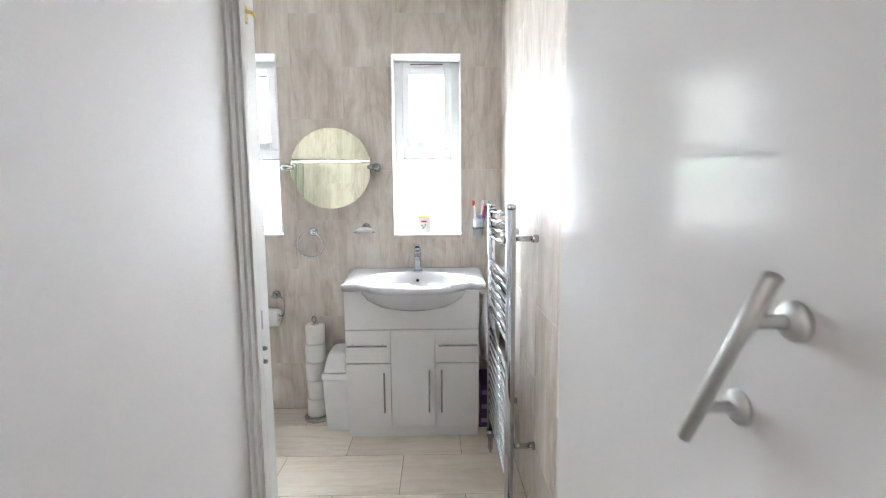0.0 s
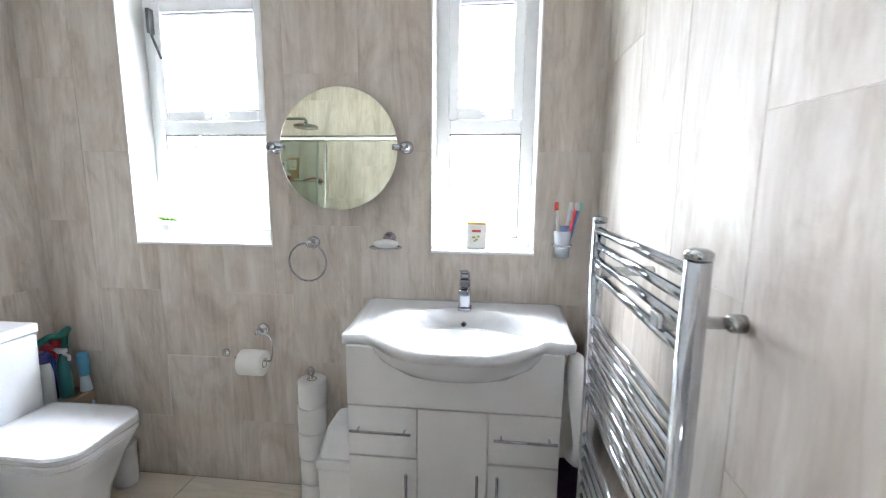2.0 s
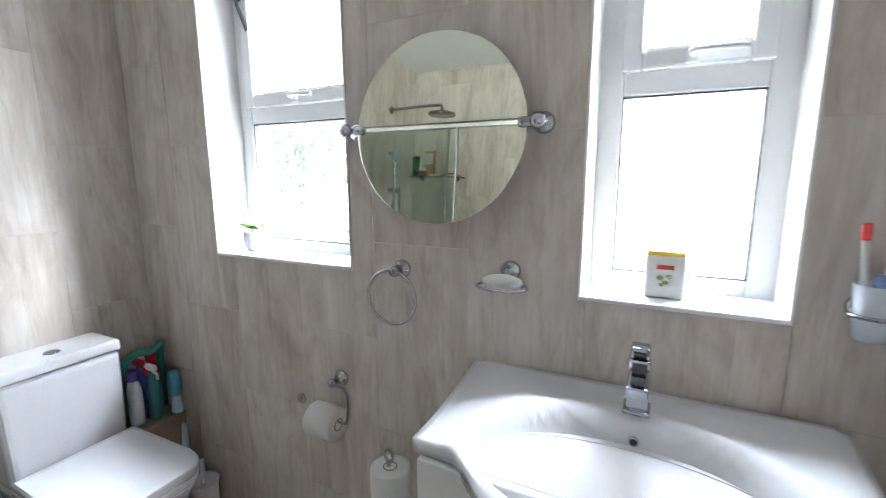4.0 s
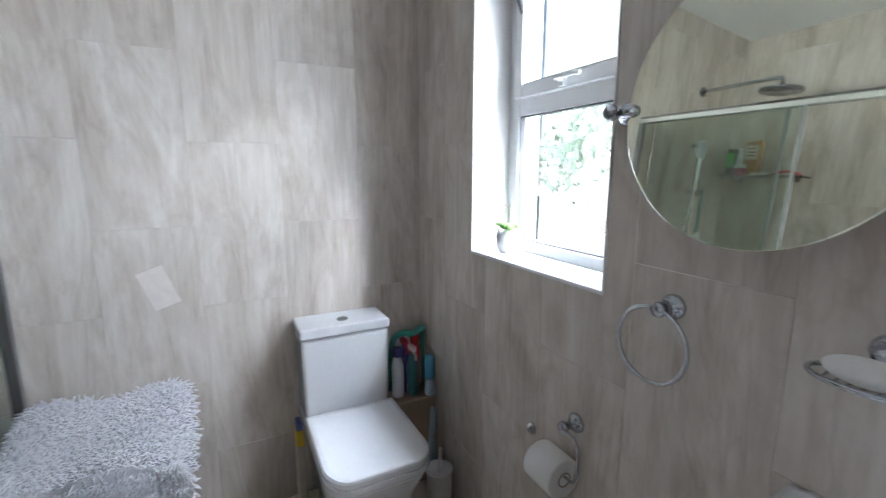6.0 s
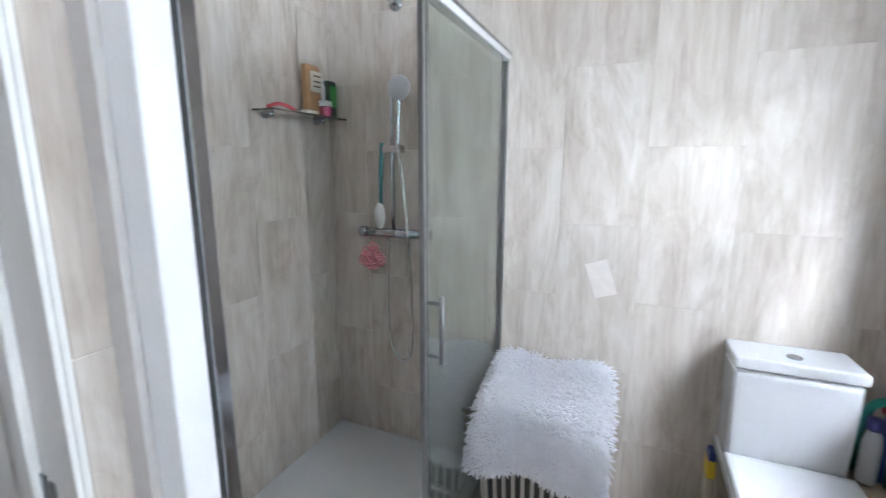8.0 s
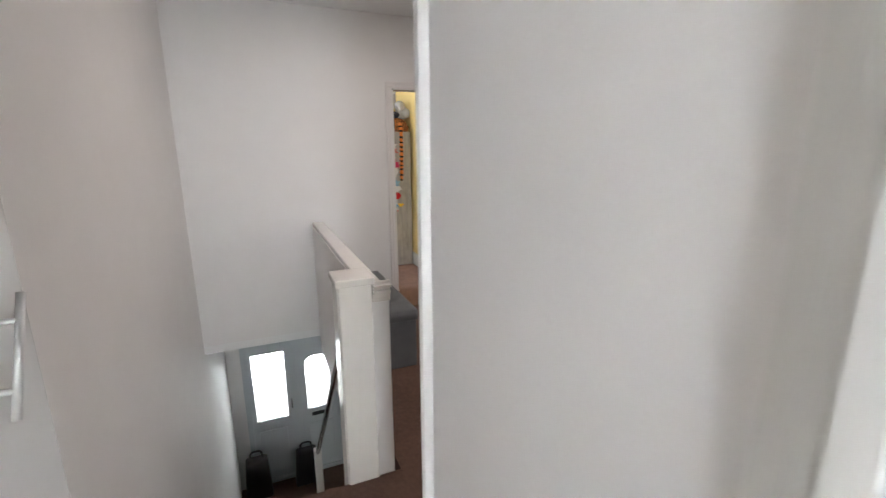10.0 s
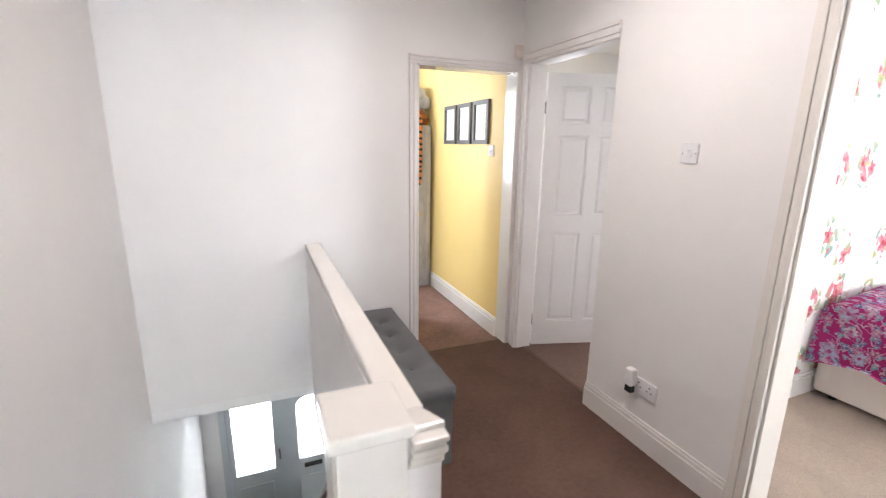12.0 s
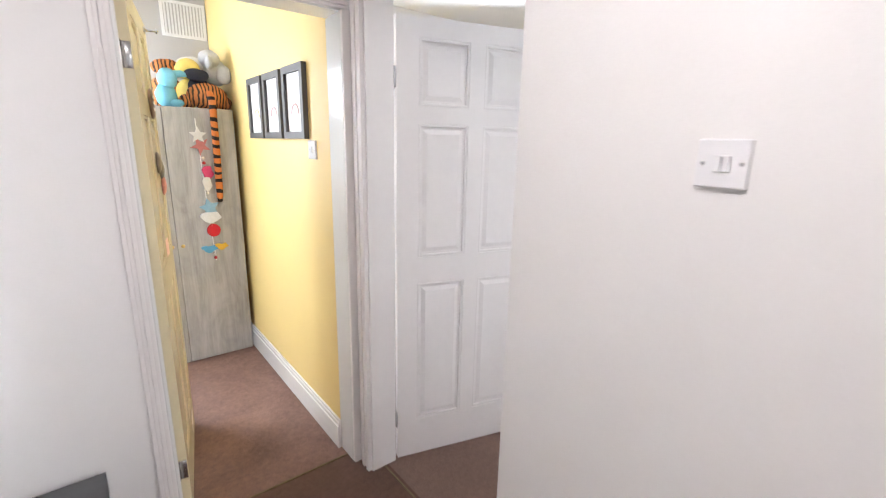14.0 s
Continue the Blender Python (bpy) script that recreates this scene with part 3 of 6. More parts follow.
# washbasin and vanity
VX0, VX1, VY = -0.004, 0.727, 2.70
van = thing("vanity_unit", (0.36, 2.9, 0), "white vanity cabinet with drawers and doors under the basin", "cabinet")
part("body", box(VX0, VX1, VY + 0.02, 3.060, 0.06, 0.832, 0.002), M_VANITY, van)
part("plinth", box(VX0 + 0.004, VX1 - 0.004, VY + 0.012, 3.05, 0.0, 0.062, 0.002), M_VANITY, van)
part("fascia", box(VX0, VX1, VY, VY + 0.02, 0.62, 0.832, 0.003), M_VANITY, van)


def bar_handle(p0, p1, parent):
    """A chrome bar on two posts, standing off the front."""
    a, b = Vector(p0), Vector(p1)
    bm = tube([a, b], 0.0052, 10)
    for f in (0.12, 0.88):
        q = a.lerp(b, f)
        tube([q, q + Vector((0, 0.028, 0))], 0.004, 8, False, bm)
    return part("handle", bm, M_CHROME, parent, "chrome bar handle", True)


cx1, cx2 = 0.243, 0.485
for nm, x0, x1, z0, z1, h in (("drawer", VX0, cx1, 0.43, 0.617, ((0.012, 0.225), 0.535)), ("drawer", cx2, VX1, 0.43, 0.617, ((0.505, 0.715), 0.535)),
                              ("door", VX0, cx1, 0.066, 0.427, (0.208, (0.16, 0.385))), ("door", cx1, cx2, 0.066, 0.617, (0.452, (0.16, 0.40))), ("door", cx2, VX1, 0.066, 0.427, (0.520, (0.16, 0.40)))):
    d = part(nm, box(x0 + 0.002, x1 - 0.002, VY, VY + 0.018, z0 + 0.002, z1 - 0.002, 0.002), M_VANITY, van)
    if nm == "drawer":
        bar_handle((h[0][0], VY - 0.028, h[1]), (h[0][1], VY - 0.028, h[1]), d)
    else:
        bar_handle((h[0], VY - 0.028, h[1][0]), (h[0], VY - 0.028, h[1][1]), d)


def basin_front(x):
    """The bowed front edge of the basin in plan."""
    u = (x - 0.372) / 0.395
    k = max(0.0, 1 - (abs(u) / 0.78) ** 2.0)
    return 2.712 - 0.142 * (k * k * (3 - 2 * k)) ** 0.85


bas = bmesh.new()
NX, NY, BX0, BX1 = 56, 28, -0.020, 0.764
top, low = [], []
for i in range(NX + 1):
    x = BX0 + (BX1 - BX0) * i / NX
    yf = basin_front(x)
    col, colb = [], []
    for j in range(NY + 1):
        y = 3.060 + (yf - 3.060) * j / NY
        r2 = ((x - 0.372) / 0.305) ** 2 + ((y - 2.775) / (0.185 if y > 2.775 else 0.165)) ** 2
        t = max(0.0, 1 - r2)
        dip = 0.105 * (1 - (1 - t) ** 2.6) if t > 0 else 0.0
        lip = 0.006 * math.exp(-((r2 - 1.12) / 0.12) ** 2)
        edge = min(i, NX - i, j + 3, NY - j) / 1.5
        col.append(bas.verts.new((x, y, 0.872 + 0.032 * max(0.0, (y - 2.80) / 0.26) ** 1.3 + lip - dip - (0.005 if edge < 0.7 else 0))))
        inset = 0.004 if j == NY else 0.0
        colb.append(bas.verts.new((x, y + inset, min(0.833, col[-1].co.z - 0.02))))
    top.append(col)
    low.append(colb)
for g, flip in ((top, False), (low, True)):
    for i in range(NX):
        for j in range(NY):
            q = (g[i][j], g[i + 1][j], g[i + 1][j + 1], g[i][j + 1])
            bas.faces.new(q[::-1] if flip else q)
for i in range(NX):
    bas.faces.new((top[i][NY], top[i + 1][NY], low[i + 1][NY], low[i][NY]))
    bas.faces.new((top[i + 1][0], top[i][0], low[i][0], low[i + 1][0]))
for j in range(NY):
    bas.faces.new((top[0][j], top[0][j + 1], low[0][j + 1], low[0][j]))
    bas.faces.new((top[NX][j + 1], top[NX][j], low[NX][j], low[NX][j + 1]))
basin = thing("washbasin", (0.372, 2.9, 0.833), "white ceramic washbasin with bowed front on the vanity", "washbasin")
bowl = part("bowl", bas, M_CERAMIC, basin, "", True)
ap = part("apron", lathe([(0.001, -0.15), (0.10, -0.142), (0.19, -0.115), (0.25, -0.07), (0.275, -0.03), (0.28, -0.012)], (0, 0, 0), 40), M_CERAMIC, basin, "", True)
rim_face = max(range(len(ap.data.polygons)), key=lambda k: len(ap.data.polygons[k].vertices) * 10 + ap.data.polygons[k].center.z)
open_top = bmesh.new()
open_top.from_mesh(ap.data)
open_top.faces.ensure_lookup_table()
bmesh.ops.delete(open_top, geom=[open_top.faces[rim_face]], context="FACES_ONLY")
open_top.to_mesh(ap.data)
open_top.free()
for v in ap.data.vertices:
    p = v.co + Vector((0.372, 2.9, 0.833))
    v.co = Vector((0.372 + p.x * 1.10, 2.760 + p.y * 0.56, 0.845 + p.z * 0.9)) - Vector((0.372, 2.9, 0.833))
ov = lathe([(0.011, 0), (0.011, 0.004), (0.007, 0.005)], (0.385, 2.934, 0.846), 16, "-y")
part("overflow_ring", ov, M_CHROME, basin, "chrome overflow ring", True)
part("overflow_hole", lathe([(0.0075, 0.004), (0.0075, 0.0062)], (0.385, 2.934, 0.846), 16, "-y"), M_BLACK, basin)
part("waste", lathe([(0.028, 0), (0.028, 0.005), (0.01, 0.007)], (0.372, 2.77, 0.757), 20), M_CHROME, basin, "", True)

tap = thing("basin_tap", (0.385, 2.985, 0.872), "square chrome mixer tap on the washbasin", "tap")
part("base", box(0.358, 0.412, 2.955, 3.012, 0.872, 0.884, 0.004), M_CHROME, tap)
part("body", box(0.364, 0.406, 2.962, 3.006, 0.882, 0.995, 0.006), M_CHROME, tap)
sp = box(0.366, 0.404, 2.865, 2.985, 0.955, 0.978, 0.005)
part("spout", sp, M_CHROME, tap)
lv = box(0.366, 0.404, 2.962, 3.004, 0.998, 1.022, 0.006)
box(0.370, 0.400, 2.890, 2.985, 1.012, 1.024, 0.004, 2, lv, Matrix.Translation((0, 2.98, 1.02)) @ Matrix.Rotation(radians(-16), 4, "X") @ Matrix.Translation((0, -2.98, -1.02)))
part("lever", lv, M_CHROME, tap)
tap.location.z += 0.018

# round swivel mirror
mir = thing("round_mirror", (-0.125, 3.06, 1.27), "round frameless swivel mirror on chrome brackets", "mirror")
disc = lathe([(0.236, 0), (0.239, 0.002), (0.239, 0.006), (0.2375, 0.0072)], (-0.125, 3.030, 1.508), 72, "-y")
TILT = Matrix.Translation((-0.125, 3.03, 1.508)) @ Matrix.Rotation(radians(-3.6), 4, "X") @ Matrix.Translation((0.125, -3.03, -1.508))
disc.transform(TILT)
back = lathe([(0.20, -0.012), (0.234, -0.008), (0.235, -0.001)], (-0.125, 3.030, 1.508), 72, "-y")
back.transform(TILT)
part("backing", back, M_DARK_STEEL, mir, "grey edge of the mirror")
part("mirror_glass", disc, M_MIRROR, mir)
for sx in (-1, 1):
    x = -0.125 + sx * 0.268
    brk = lathe([(0.026, 0), (0.026, 0.006), (0.020, 0.014), (0.010, 0.018), (0.010, 0.046), (0.017, 0.052), (0.019, 0.062), (0.012, 0.070), (0.002, 0.072)], (x, 3.064, 1.515), 24, "-y")
    k = part("bracket", brk, M_CHROME, mir, "chrome wall bracket", True)
    part("clip", lathe([(0.010, -0.02), (0.013, -0.012), (0.013, 0.012), (0.010, 0.02)], (-0.125 + sx * 0.238, 3.022, 1.515), 16, "x"), M_CHROME, k, "", True)

# towel ring, soap dish, roll holder, capped outlet
ring = thing("towel_ring", (-0.256, 3.06, 1.05), "chrome towel ring on the tiled wall", "towel ring")
rose_profile = [(0.026, 0), (0.026, 0.006), (0.020, 0.013), (0.011, 0.017), (0.011, 0.040), (0.016, 0.046), (0.014, 0.054), (0.002, 0.056)]
part("rose", lathe(rose_profile, (-0.252, 3.064, 1.13), 24, "-y"), M_CHROME, ring, "", True)
part("ring", tube(circle((-0.262, 3.014, 1.055), 0.078, "y", 40), 0.0045, 8, True), M_CHROME, ring, "", True)

soap = thing("soap_dish", (0.068, 3.06, 1.12), "oval chrome wire soap dish on the wall", "soap dish")
part("rose", lathe(rose_profile[:5], (0.07, 3.064, 1.155), 24, "-y"), M_CHROME, soap, "", True)
oval = [Vector((0.068 + 0.062 * math.cos(a), 2.995 + 0.042 * math.sin(a), 1.128)) for a in [2 * math.pi * i / 36 for i in range(36)]]
part("dish", tube(oval, 0.004, 8, True), M_CHROME, soap, "", True)
for k in range(-3, 4):
    w = 0.040 * math.sqrt(1 - (k / 4.2) ** 2)
    wire = tube(smooth_path([(0.068 + k * 0.015, 2.995 - w, 1.127), (0.068 + k * 0.015, 2.995, 1.118), (0.068 + k * 0.015, 2.995 + w, 1.127)], 4), 0.0018, 6)
    part("wire", wire, M_CHROME, soap, "", True)
bar = ball((0.070, 2.994, 1.141), 0.05, (1.0, 0.62, 0.36), 3)
solid("soap_bar", bar, mat("white_soap", (0.88, 0.87, 0.85), 0.4, var=0.03), "used white soap bar in the chrome dish", "soap", "", "", True, (0.07, 2.994, 1.123))

hold = thing("toilet_roll_holder", (-0.49, 3.06, 0.72), "chrome toilet roll holder on the tiled wall", "roll holder")
part("rose", lathe(rose_profile, (-0.495, 3.064, 0.742), 24, "-y"), M_CHROME, hold, "", True)
part("arm", tube(smooth_path([(-0.495, 3.012, 0.742), (-0.448, 3.010, 0.735), (-0.43, 3.008, 0.70), (-0.436, 3.006, 0.632), (-0.46, 3.004, 0.622), (-0.575, 3.004, 0.622), (-0.60, 3.004, 0.634)]), 0.004, 8), M_CHROME, hold, "", True)
M_PAPER = mat("toilet_paper", (0.80, 0.79, 0.78), 0.95, var=0.03, bump=0.5, bscale=140)
M_CARD = mat("cardboard", (0.30, 0.22, 0.15), 0.9)


def paper_roll(at, axis, r=0.052, h=0.1, base=None, label="white toilet paper roll", group=""):
    """A hollow paper roll with a cardboard core and soft rims."""
    t = thing("toilet_roll", base or at, label, "toilet roll", group)
    b = lathe([(0.021, 0.001), (r - 0.004, 0), (r, 0.004), (r + 0.0008, h * 0.5), (r, h - 0.004), (r - 0.004, h), (0.021, h - 0.001)], at, 32, axis)
    part("paper", b, M_PAPER, t, "", True)
    part("core", lathe([(0.020, -0.0004), (0.0208, h * 0.5), (0.020, h + 0.0004), (0.017, h + 0.0003), (0.017, -0.0003)], at, 20, axis), M_CARD, t, "brown card core", True)
    return t


paper_roll((-0.572, 3.004, 0.612), "x", 0.054, 0.105, None, "white toilet roll on the chrome holder")
solid("blanking_plug", lathe([(0.018, 0), (0.018, 0.006), (0.012, 0.012), (0.004, 0.014)], (-0.677, 3.064, 0.624), 20, "-y"), M_STEEL, "small round metal plug in the tiled wall", "plug", "", "", True, (-0.677, 3.06, 0.624))

# free-standing spare roll stand
st = thing("toilet_roll_stand", (-0.235, 2.94, 0), "chrome spare toilet roll stand on the floor", "roll stand")
part("foot", lathe([(0.074, 0), (0.078, 0.006), (0.076, 0.016), (0.05, 0.022), (0.01, 0.026)], (-0.235, 2.94, 0), 36), M_STEEL, st, "", True)
part("pole", tube([(-0.235, 2.94, 0.02), (-0.235, 2.94, 0.60)], 0.006, 10), M_CHROME, st, "", True)
part("loop", tube(smooth_path([(-0.235, 2.94, 0.59), (-0.248, 2.94, 0.615), (-0.235, 2.94, 0.635), (-0.222, 2.94, 0.615), (-0.235, 2.94, 0.59)]), 0.004, 8), M_CHROME, st, "", True)
for k in range(5):
    paper_roll((-0.235 + 0.004 * math.sin(k * 2.1), 2.94, 0.027 + k * 0.112), "z", 0.056 + 0.002 * (k % 2), 0.11, None, "spare white toilet roll stacked on a stand", "spare rolls on the stand")

# swing bin
M_BIN = mat("white_bin_plastic", (0.80, 0.80, 0.81), 0.3, var=0.02)
bin_t = thing("swing_bin", (-0.075, 2.88, 0), "small white plastic swing bin beside the vanity", "bin")


def taper_box(cx, cy, z0, z1, w0, d0, w1, d1, bevel, rows=1):
    bm = box(-0.5, 0.5, -0.5, 0.5, 0, 1)
    for v in bm.verts:
        t = v.co.z
        v.co = Vector((cx + v.co.x * (w0 + (w1 - w0) * t), cy + v.co.y * (d0 + (d1 - d0) * t), z0 + (z1 - z0) * t))
    bmesh.ops.bevel(bm, geom=list(bm.edges), offset=bevel, segments=3, affect="EDGES", profile=0.6)
    return bm


part("tub", taper_box(-0.078, 2.88, 0.0, 0.315, 0.125, 0.19, 0.15, 0.235, 0.012), M_BIN, bin_t)
part("rim", taper_box(-0.078, 2.88, 0.312, 0.35, 0.158, 0.245, 0.158, 0.245, 0.01), M_BIN, bin_t)
part("lid", taper_box(-0.078, 2.88, 0.345, 0.465, 0.15, 0.235, 0.09, 0.16, 0.03), M_BIN, bin_t)

# things between vanity and towel rail
seat_pad = thing("child_toilet_seat", (0.79, 2.86, 0.25), "white plastic toilet training seat hung beside the vanity", "toilet seat")
pad = tube([Vector((0.785 + 0.012 * math.sin(a * 2), 2.80 + 0.13 * math.cos(a), 0.60 + 0.17 * math.sin(a))) for a in [2 * math.pi * i / 36 for i in range(36)]], 0.03, 10, True)
part("ring", pad, M_BIN, seat_pad, "", True)
part("hanger", tube([(0.775, 2.86, 0.77), (0.732, 2.90, 0.79)], 0.010, 8), M_BIN, seat_pad, "", True)
M_PURPLE = mat("purple_carton", (0.10, 0.035, 0.14), 0.45, var=0.2, scale=20)
for k in range(3):
    c = thing("storage_carton", (0.80, 2.9, 0.088 * k), "small dark purple carton stacked beside the vanity", "carton", "cartons beside the vanity")
    part("box", box(0.735 + 0.004 * k, 0.862, 2.80 - 0.01 * k, 3.02, 0.0885 * k, 0.0885 * k + 0.086, 0.003), M_PURPLE, c)
    part("label", box(0.75, 0.845, 2.798 - 0.01 * k, 2.801 - 0.01 * k, 0.0885 * k + 0.03, 0.0885 * k + 0.055), mat("lilac_label", (0.35, 0.22, 0.45), 0.5), c, "pale lilac label band")

# towel rail
rail = thing("towel_radiator", (0.77, 2.26, 0), "tall chrome ladder towel radiator on the wall", "towel radiator")
PY0, PY1, RX = 1.972, 2.546, 0.772
for y in (PY0, PY1):
    p = part("post", lathe([(0.0185, 0.125), (0.0185, 1.288)], (RX, y, 0), 20), M_CHROME, rail, "", True)
    part("cap", lathe([(0.0195, 1.284), (0.0195, 1.294), (0.012, 1.299), (0.002, 1.300)], (RX, y, 0), 20), M_CHROME, p, "", True)
zs = [1.262, 1.222, 1.182, 1.142] + [1.018 - 0.040 * k for k in range(7)] + [0.664 - 0.040 * k for k in range(12)]
for z in zs:
    o = part("bar", tube([(RX - 0.004, PY0, z), (RX - 0.004, PY1, z)], 0.0105, 12), M_CHROME, rail, "", True)
for y, z in ((2.055, 1.165), (2.463, 1.165), (2.055, 0.32), (2.463, 0.32)):
    b = tube([(RX - 0.004, y, z), (XR - TT - 0.004, y, z)], 0.0105, 12)
    lathe([(0.0155, 0), (0.0155, 0.022), (0.011, 0.026)], (XR - TT, y, z), 16, "-x", b)
    part("wall_bracket", b, M_STEEL, rail, "", True)
for y in (2.06, 2.46):
    part("clamp", box(RX - 0.022, RX + 0.012, y - 0.02, y + 0.02, 1.150, 1.182, 0.006), M_STEEL, rail, "dark chrome clamp")
for y in (PY0, PY1):
    part("valve", lathe([(0.014, 0.02), (0.014, 0.085), (0.021, 0.09), (0.021, 0.125)], (RX, y, 0), 16), M_CHROME, rail, "", True)
    part("pipe", tube([(RX, y, 0.0), (RX, y, 0.03)], 0.008, 8), M_CHROME, rail, "", True)

# tooth brush tumbler
cup = thing("toothbrush_holder", (0.75, 3.06, 1.10), "cloudy plastic tumbler in a chrome wall ring", "toothbrush holder")
part("tumbler", lathe([(0.026, 0), (0.033, 0.10), (0.031, 0.10), (0.025, 0.004)], (0.75, 3.012, 1.105), 24), mat("cloudy_plastic", (0.66, 0.72, 0.80), 0.2), cup, "", True)
part("ring", tube(circle((0.75, 3.012, 1.15), 0.035, "z", 28), 0.004, 8, True), M_CHROME, cup, "", True)
part("rose", lathe(rose_profile[:4] + [(0.006, 0.02)], (0.75, 3.064, 1.15), 20, "-y"), M_CHROME, cup, "", True)
paste = thing("toothpaste_tube", (0.756, 3.006, 1.112), "blue and white toothpaste tube in the tumbler", "toothpaste")
part("tube", taper_box(0.756, 3.004, 1.112, 1.225, 0.018, 0.018, 0.034, 0.008, 0.003), mat("blue_white_tube", (0.25, 0.36, 0.62), 0.35, var=0.5, scale=60), paste)
for (dx, dy, lean, col, head, lab) in ((-0.014, 0.0, -0.10, (0.8, 0.8, 0.8), (0.6, 0.05, 0.04), "white toothbrush with red head"), (0.004, 0.006, 0.12, (0.75, 0.8, 0.82), (0.75, 0.8, 0.8), "pale toothbrush in the tumbler"),
                                       (0.010, -0.006, 0.20, (0.50, 0.02, 0.05), (0.75, 0.75, 0.75), "red toothbrush in the tumbler"), (0.016, 0.004, 0.26, (0.10, 0.25, 0.55), (0.25, 0.62, 0.55), "blue toothbrush with mint head")):
    a = Vector((0.75 + dx * 0.6, 3.012 + dy, 1.112))
    b = a + Vector((lean * 0.2, dy, 0.195))
    tb = thing("toothbrush", a, lab, "toothbrush", "toothbrushes in the tumbler")
    part("stem", tube([a, a.lerp(b, 0.3), a.lerp(b, 0.7), b], 0.0075, 8, False, None, [1, 1.15, 0.8, 0.9]), mat("brush_plastic", col, 0.3), tb, "", True)
    part("bristles", box(b.x - 0.007, b.x + 0.007, b.y - 0.012, b.y - 0.002, b.z - 0.024, b.z + 0.006, 0.003), mat("bristle", head, 0.7), tb)

# bottle on the narrow sill, potted plant on the wide sill
lot = thing("soap_refill_bottle", (0.42, 3.14, 1.11), "square white scented refill with yellow lid and small print", "bottle")
part("bottle", taper_box(0.42, 3.14, 1.110, 1.212, 0.084, 0.045, 0.086, 0.046, 0.009), M_BIN, lot)
part("cap", taper_box(0.42, 3.14, 1.211, 1.222, 0.082, 0.044, 0.078, 0.040, 0.004), mat("yellow_cap", (0.75, 0.50, 0.06), 0.4), lot, "yellow lid")
part("label", box(0.402, 0.438, 3.1150, 3.1166, 1.180, 1.190), mat("red_label", (0.42, 0.05, 0.04), 0.4), lot, "small red print")
for dx, z, q in ((-0.010, 1.160, 0.007), (0.009, 1.163, 0.006), (0.002, 1.150, 0.006), (-0.006, 1.144, 0.005)):
    part("motif", ball((0.42 + dx, 3.1166, z), q, (1.1, 0.12, 0.8), 2), mat("olive_print", (0.22, 0.30, 0.08), 0.5), lot, "", True)
pot = thing("potted_plant", (-0.955, 3.15, 1.117), "small green plant in a white pot on the sill", "plant")
part("pot", lathe([(0.026, 0), (0.038, 0.02), (0.042, 0.06), (0.036, 0.085), (0.031, 0.085), (0.034, 0.06)], (-0.955, 3.15, 1.117), 24), mat("white_pot", (0.75, 0.75, 0.74), 0.35), pot, "", True)
part("soil", lathe([(0.032, 0.07), (0.032, 0.076)], (-0.955, 3.15, 1.117), 20), mat("soil", (0.05, 0.035, 0.025), 0.95), pot)
M_GREEN = mat("plant_green", (0.12, 0.26, 0.05), 0.45, var=0.2)
for k in range(9):
    a = k * 0.7
    r = 0.03 + 0.012 * (k % 3)
    p0 = Vector((-0.955, 3.15, 1.19))
    pts = smooth_path([p0, p0 + Vector((math.cos(a) * r * 0.5, math.sin(a) * r * 0.4, 0.02)), p0 + Vector((math.cos(a) * r * 1.2, math.sin(a) * r * 0.6, 0.012 + 0.01 * (k % 2)))], 4)
    part("leaf", tube(pts, 0.008, 6, False, None, [0.3 + 0.9 * math.sin(math.pi * (i + 0.6) / (len(pts) + 0.4)) for i in range(len(pts))]), M_GREEN, pot, "", True)
for dx in (-0.01, 0.012):
    part("stem", tube([(-0.955 + dx, 3.15, 1.19), (-0.955 + dx * 1.4, 3.15, 1.285)], 0.0018, 6), mat("dry_stem", (0.25, 0.20, 0.14), 0.8), pot)

# toilet
wc = thing("toilet", (-1.2, 2.67, 0), "white close-coupled toilet with square closed lid", "toilet")
TCY = 2.668


def d_outline(x0, x1, hw, corner, n=10):
    """A square-fronted outline with rounded front corners, from the back edge x0 to the front x1."""
    pts = [(x0, -hw)]
    for sgn in (-1, 1):
        arc = [(x1 - corner * 1.4 + corner * 1.4 * math.sin(a), sgn * (hw - corner + corner * math.cos(a))) for a in [math.pi / 2 * i / n for i in range(n + 1)]]
        pts += arc if sgn < 0 else arc[::-1]
    pts.append((x0, hw))
    return [(x, y * (1 + 0.04 * math.sin(math.pi * (x - x0) / (x1 - x0)))) for x, y in pts]


def slab(outlines):
    """Lofts outlines [(points, z)] into a closed solid."""
    bm = bmesh.new()
    rings = [[bm.verts.new((x, TCY + y, z)) for x, y in pts] for pts, z in outlines]
    for a, b in zip(rings, rings[1:]):
        for j in range(len(a)):
            bm.faces.new((a[j], a[(j + 1) % len(a)], b[(j + 1) % len(b)], b[j]))
    bm.faces.new(rings[0][::-1])
    bm.faces.new(rings[-1])
    return bm


def shrink(pts, d):
    cx = sum(p[0] for p in pts) / len(pts)
    return [(cx + (x - cx) * (1 - d / 0.22), y * (1 - d / 0.18)) for x, y in pts]


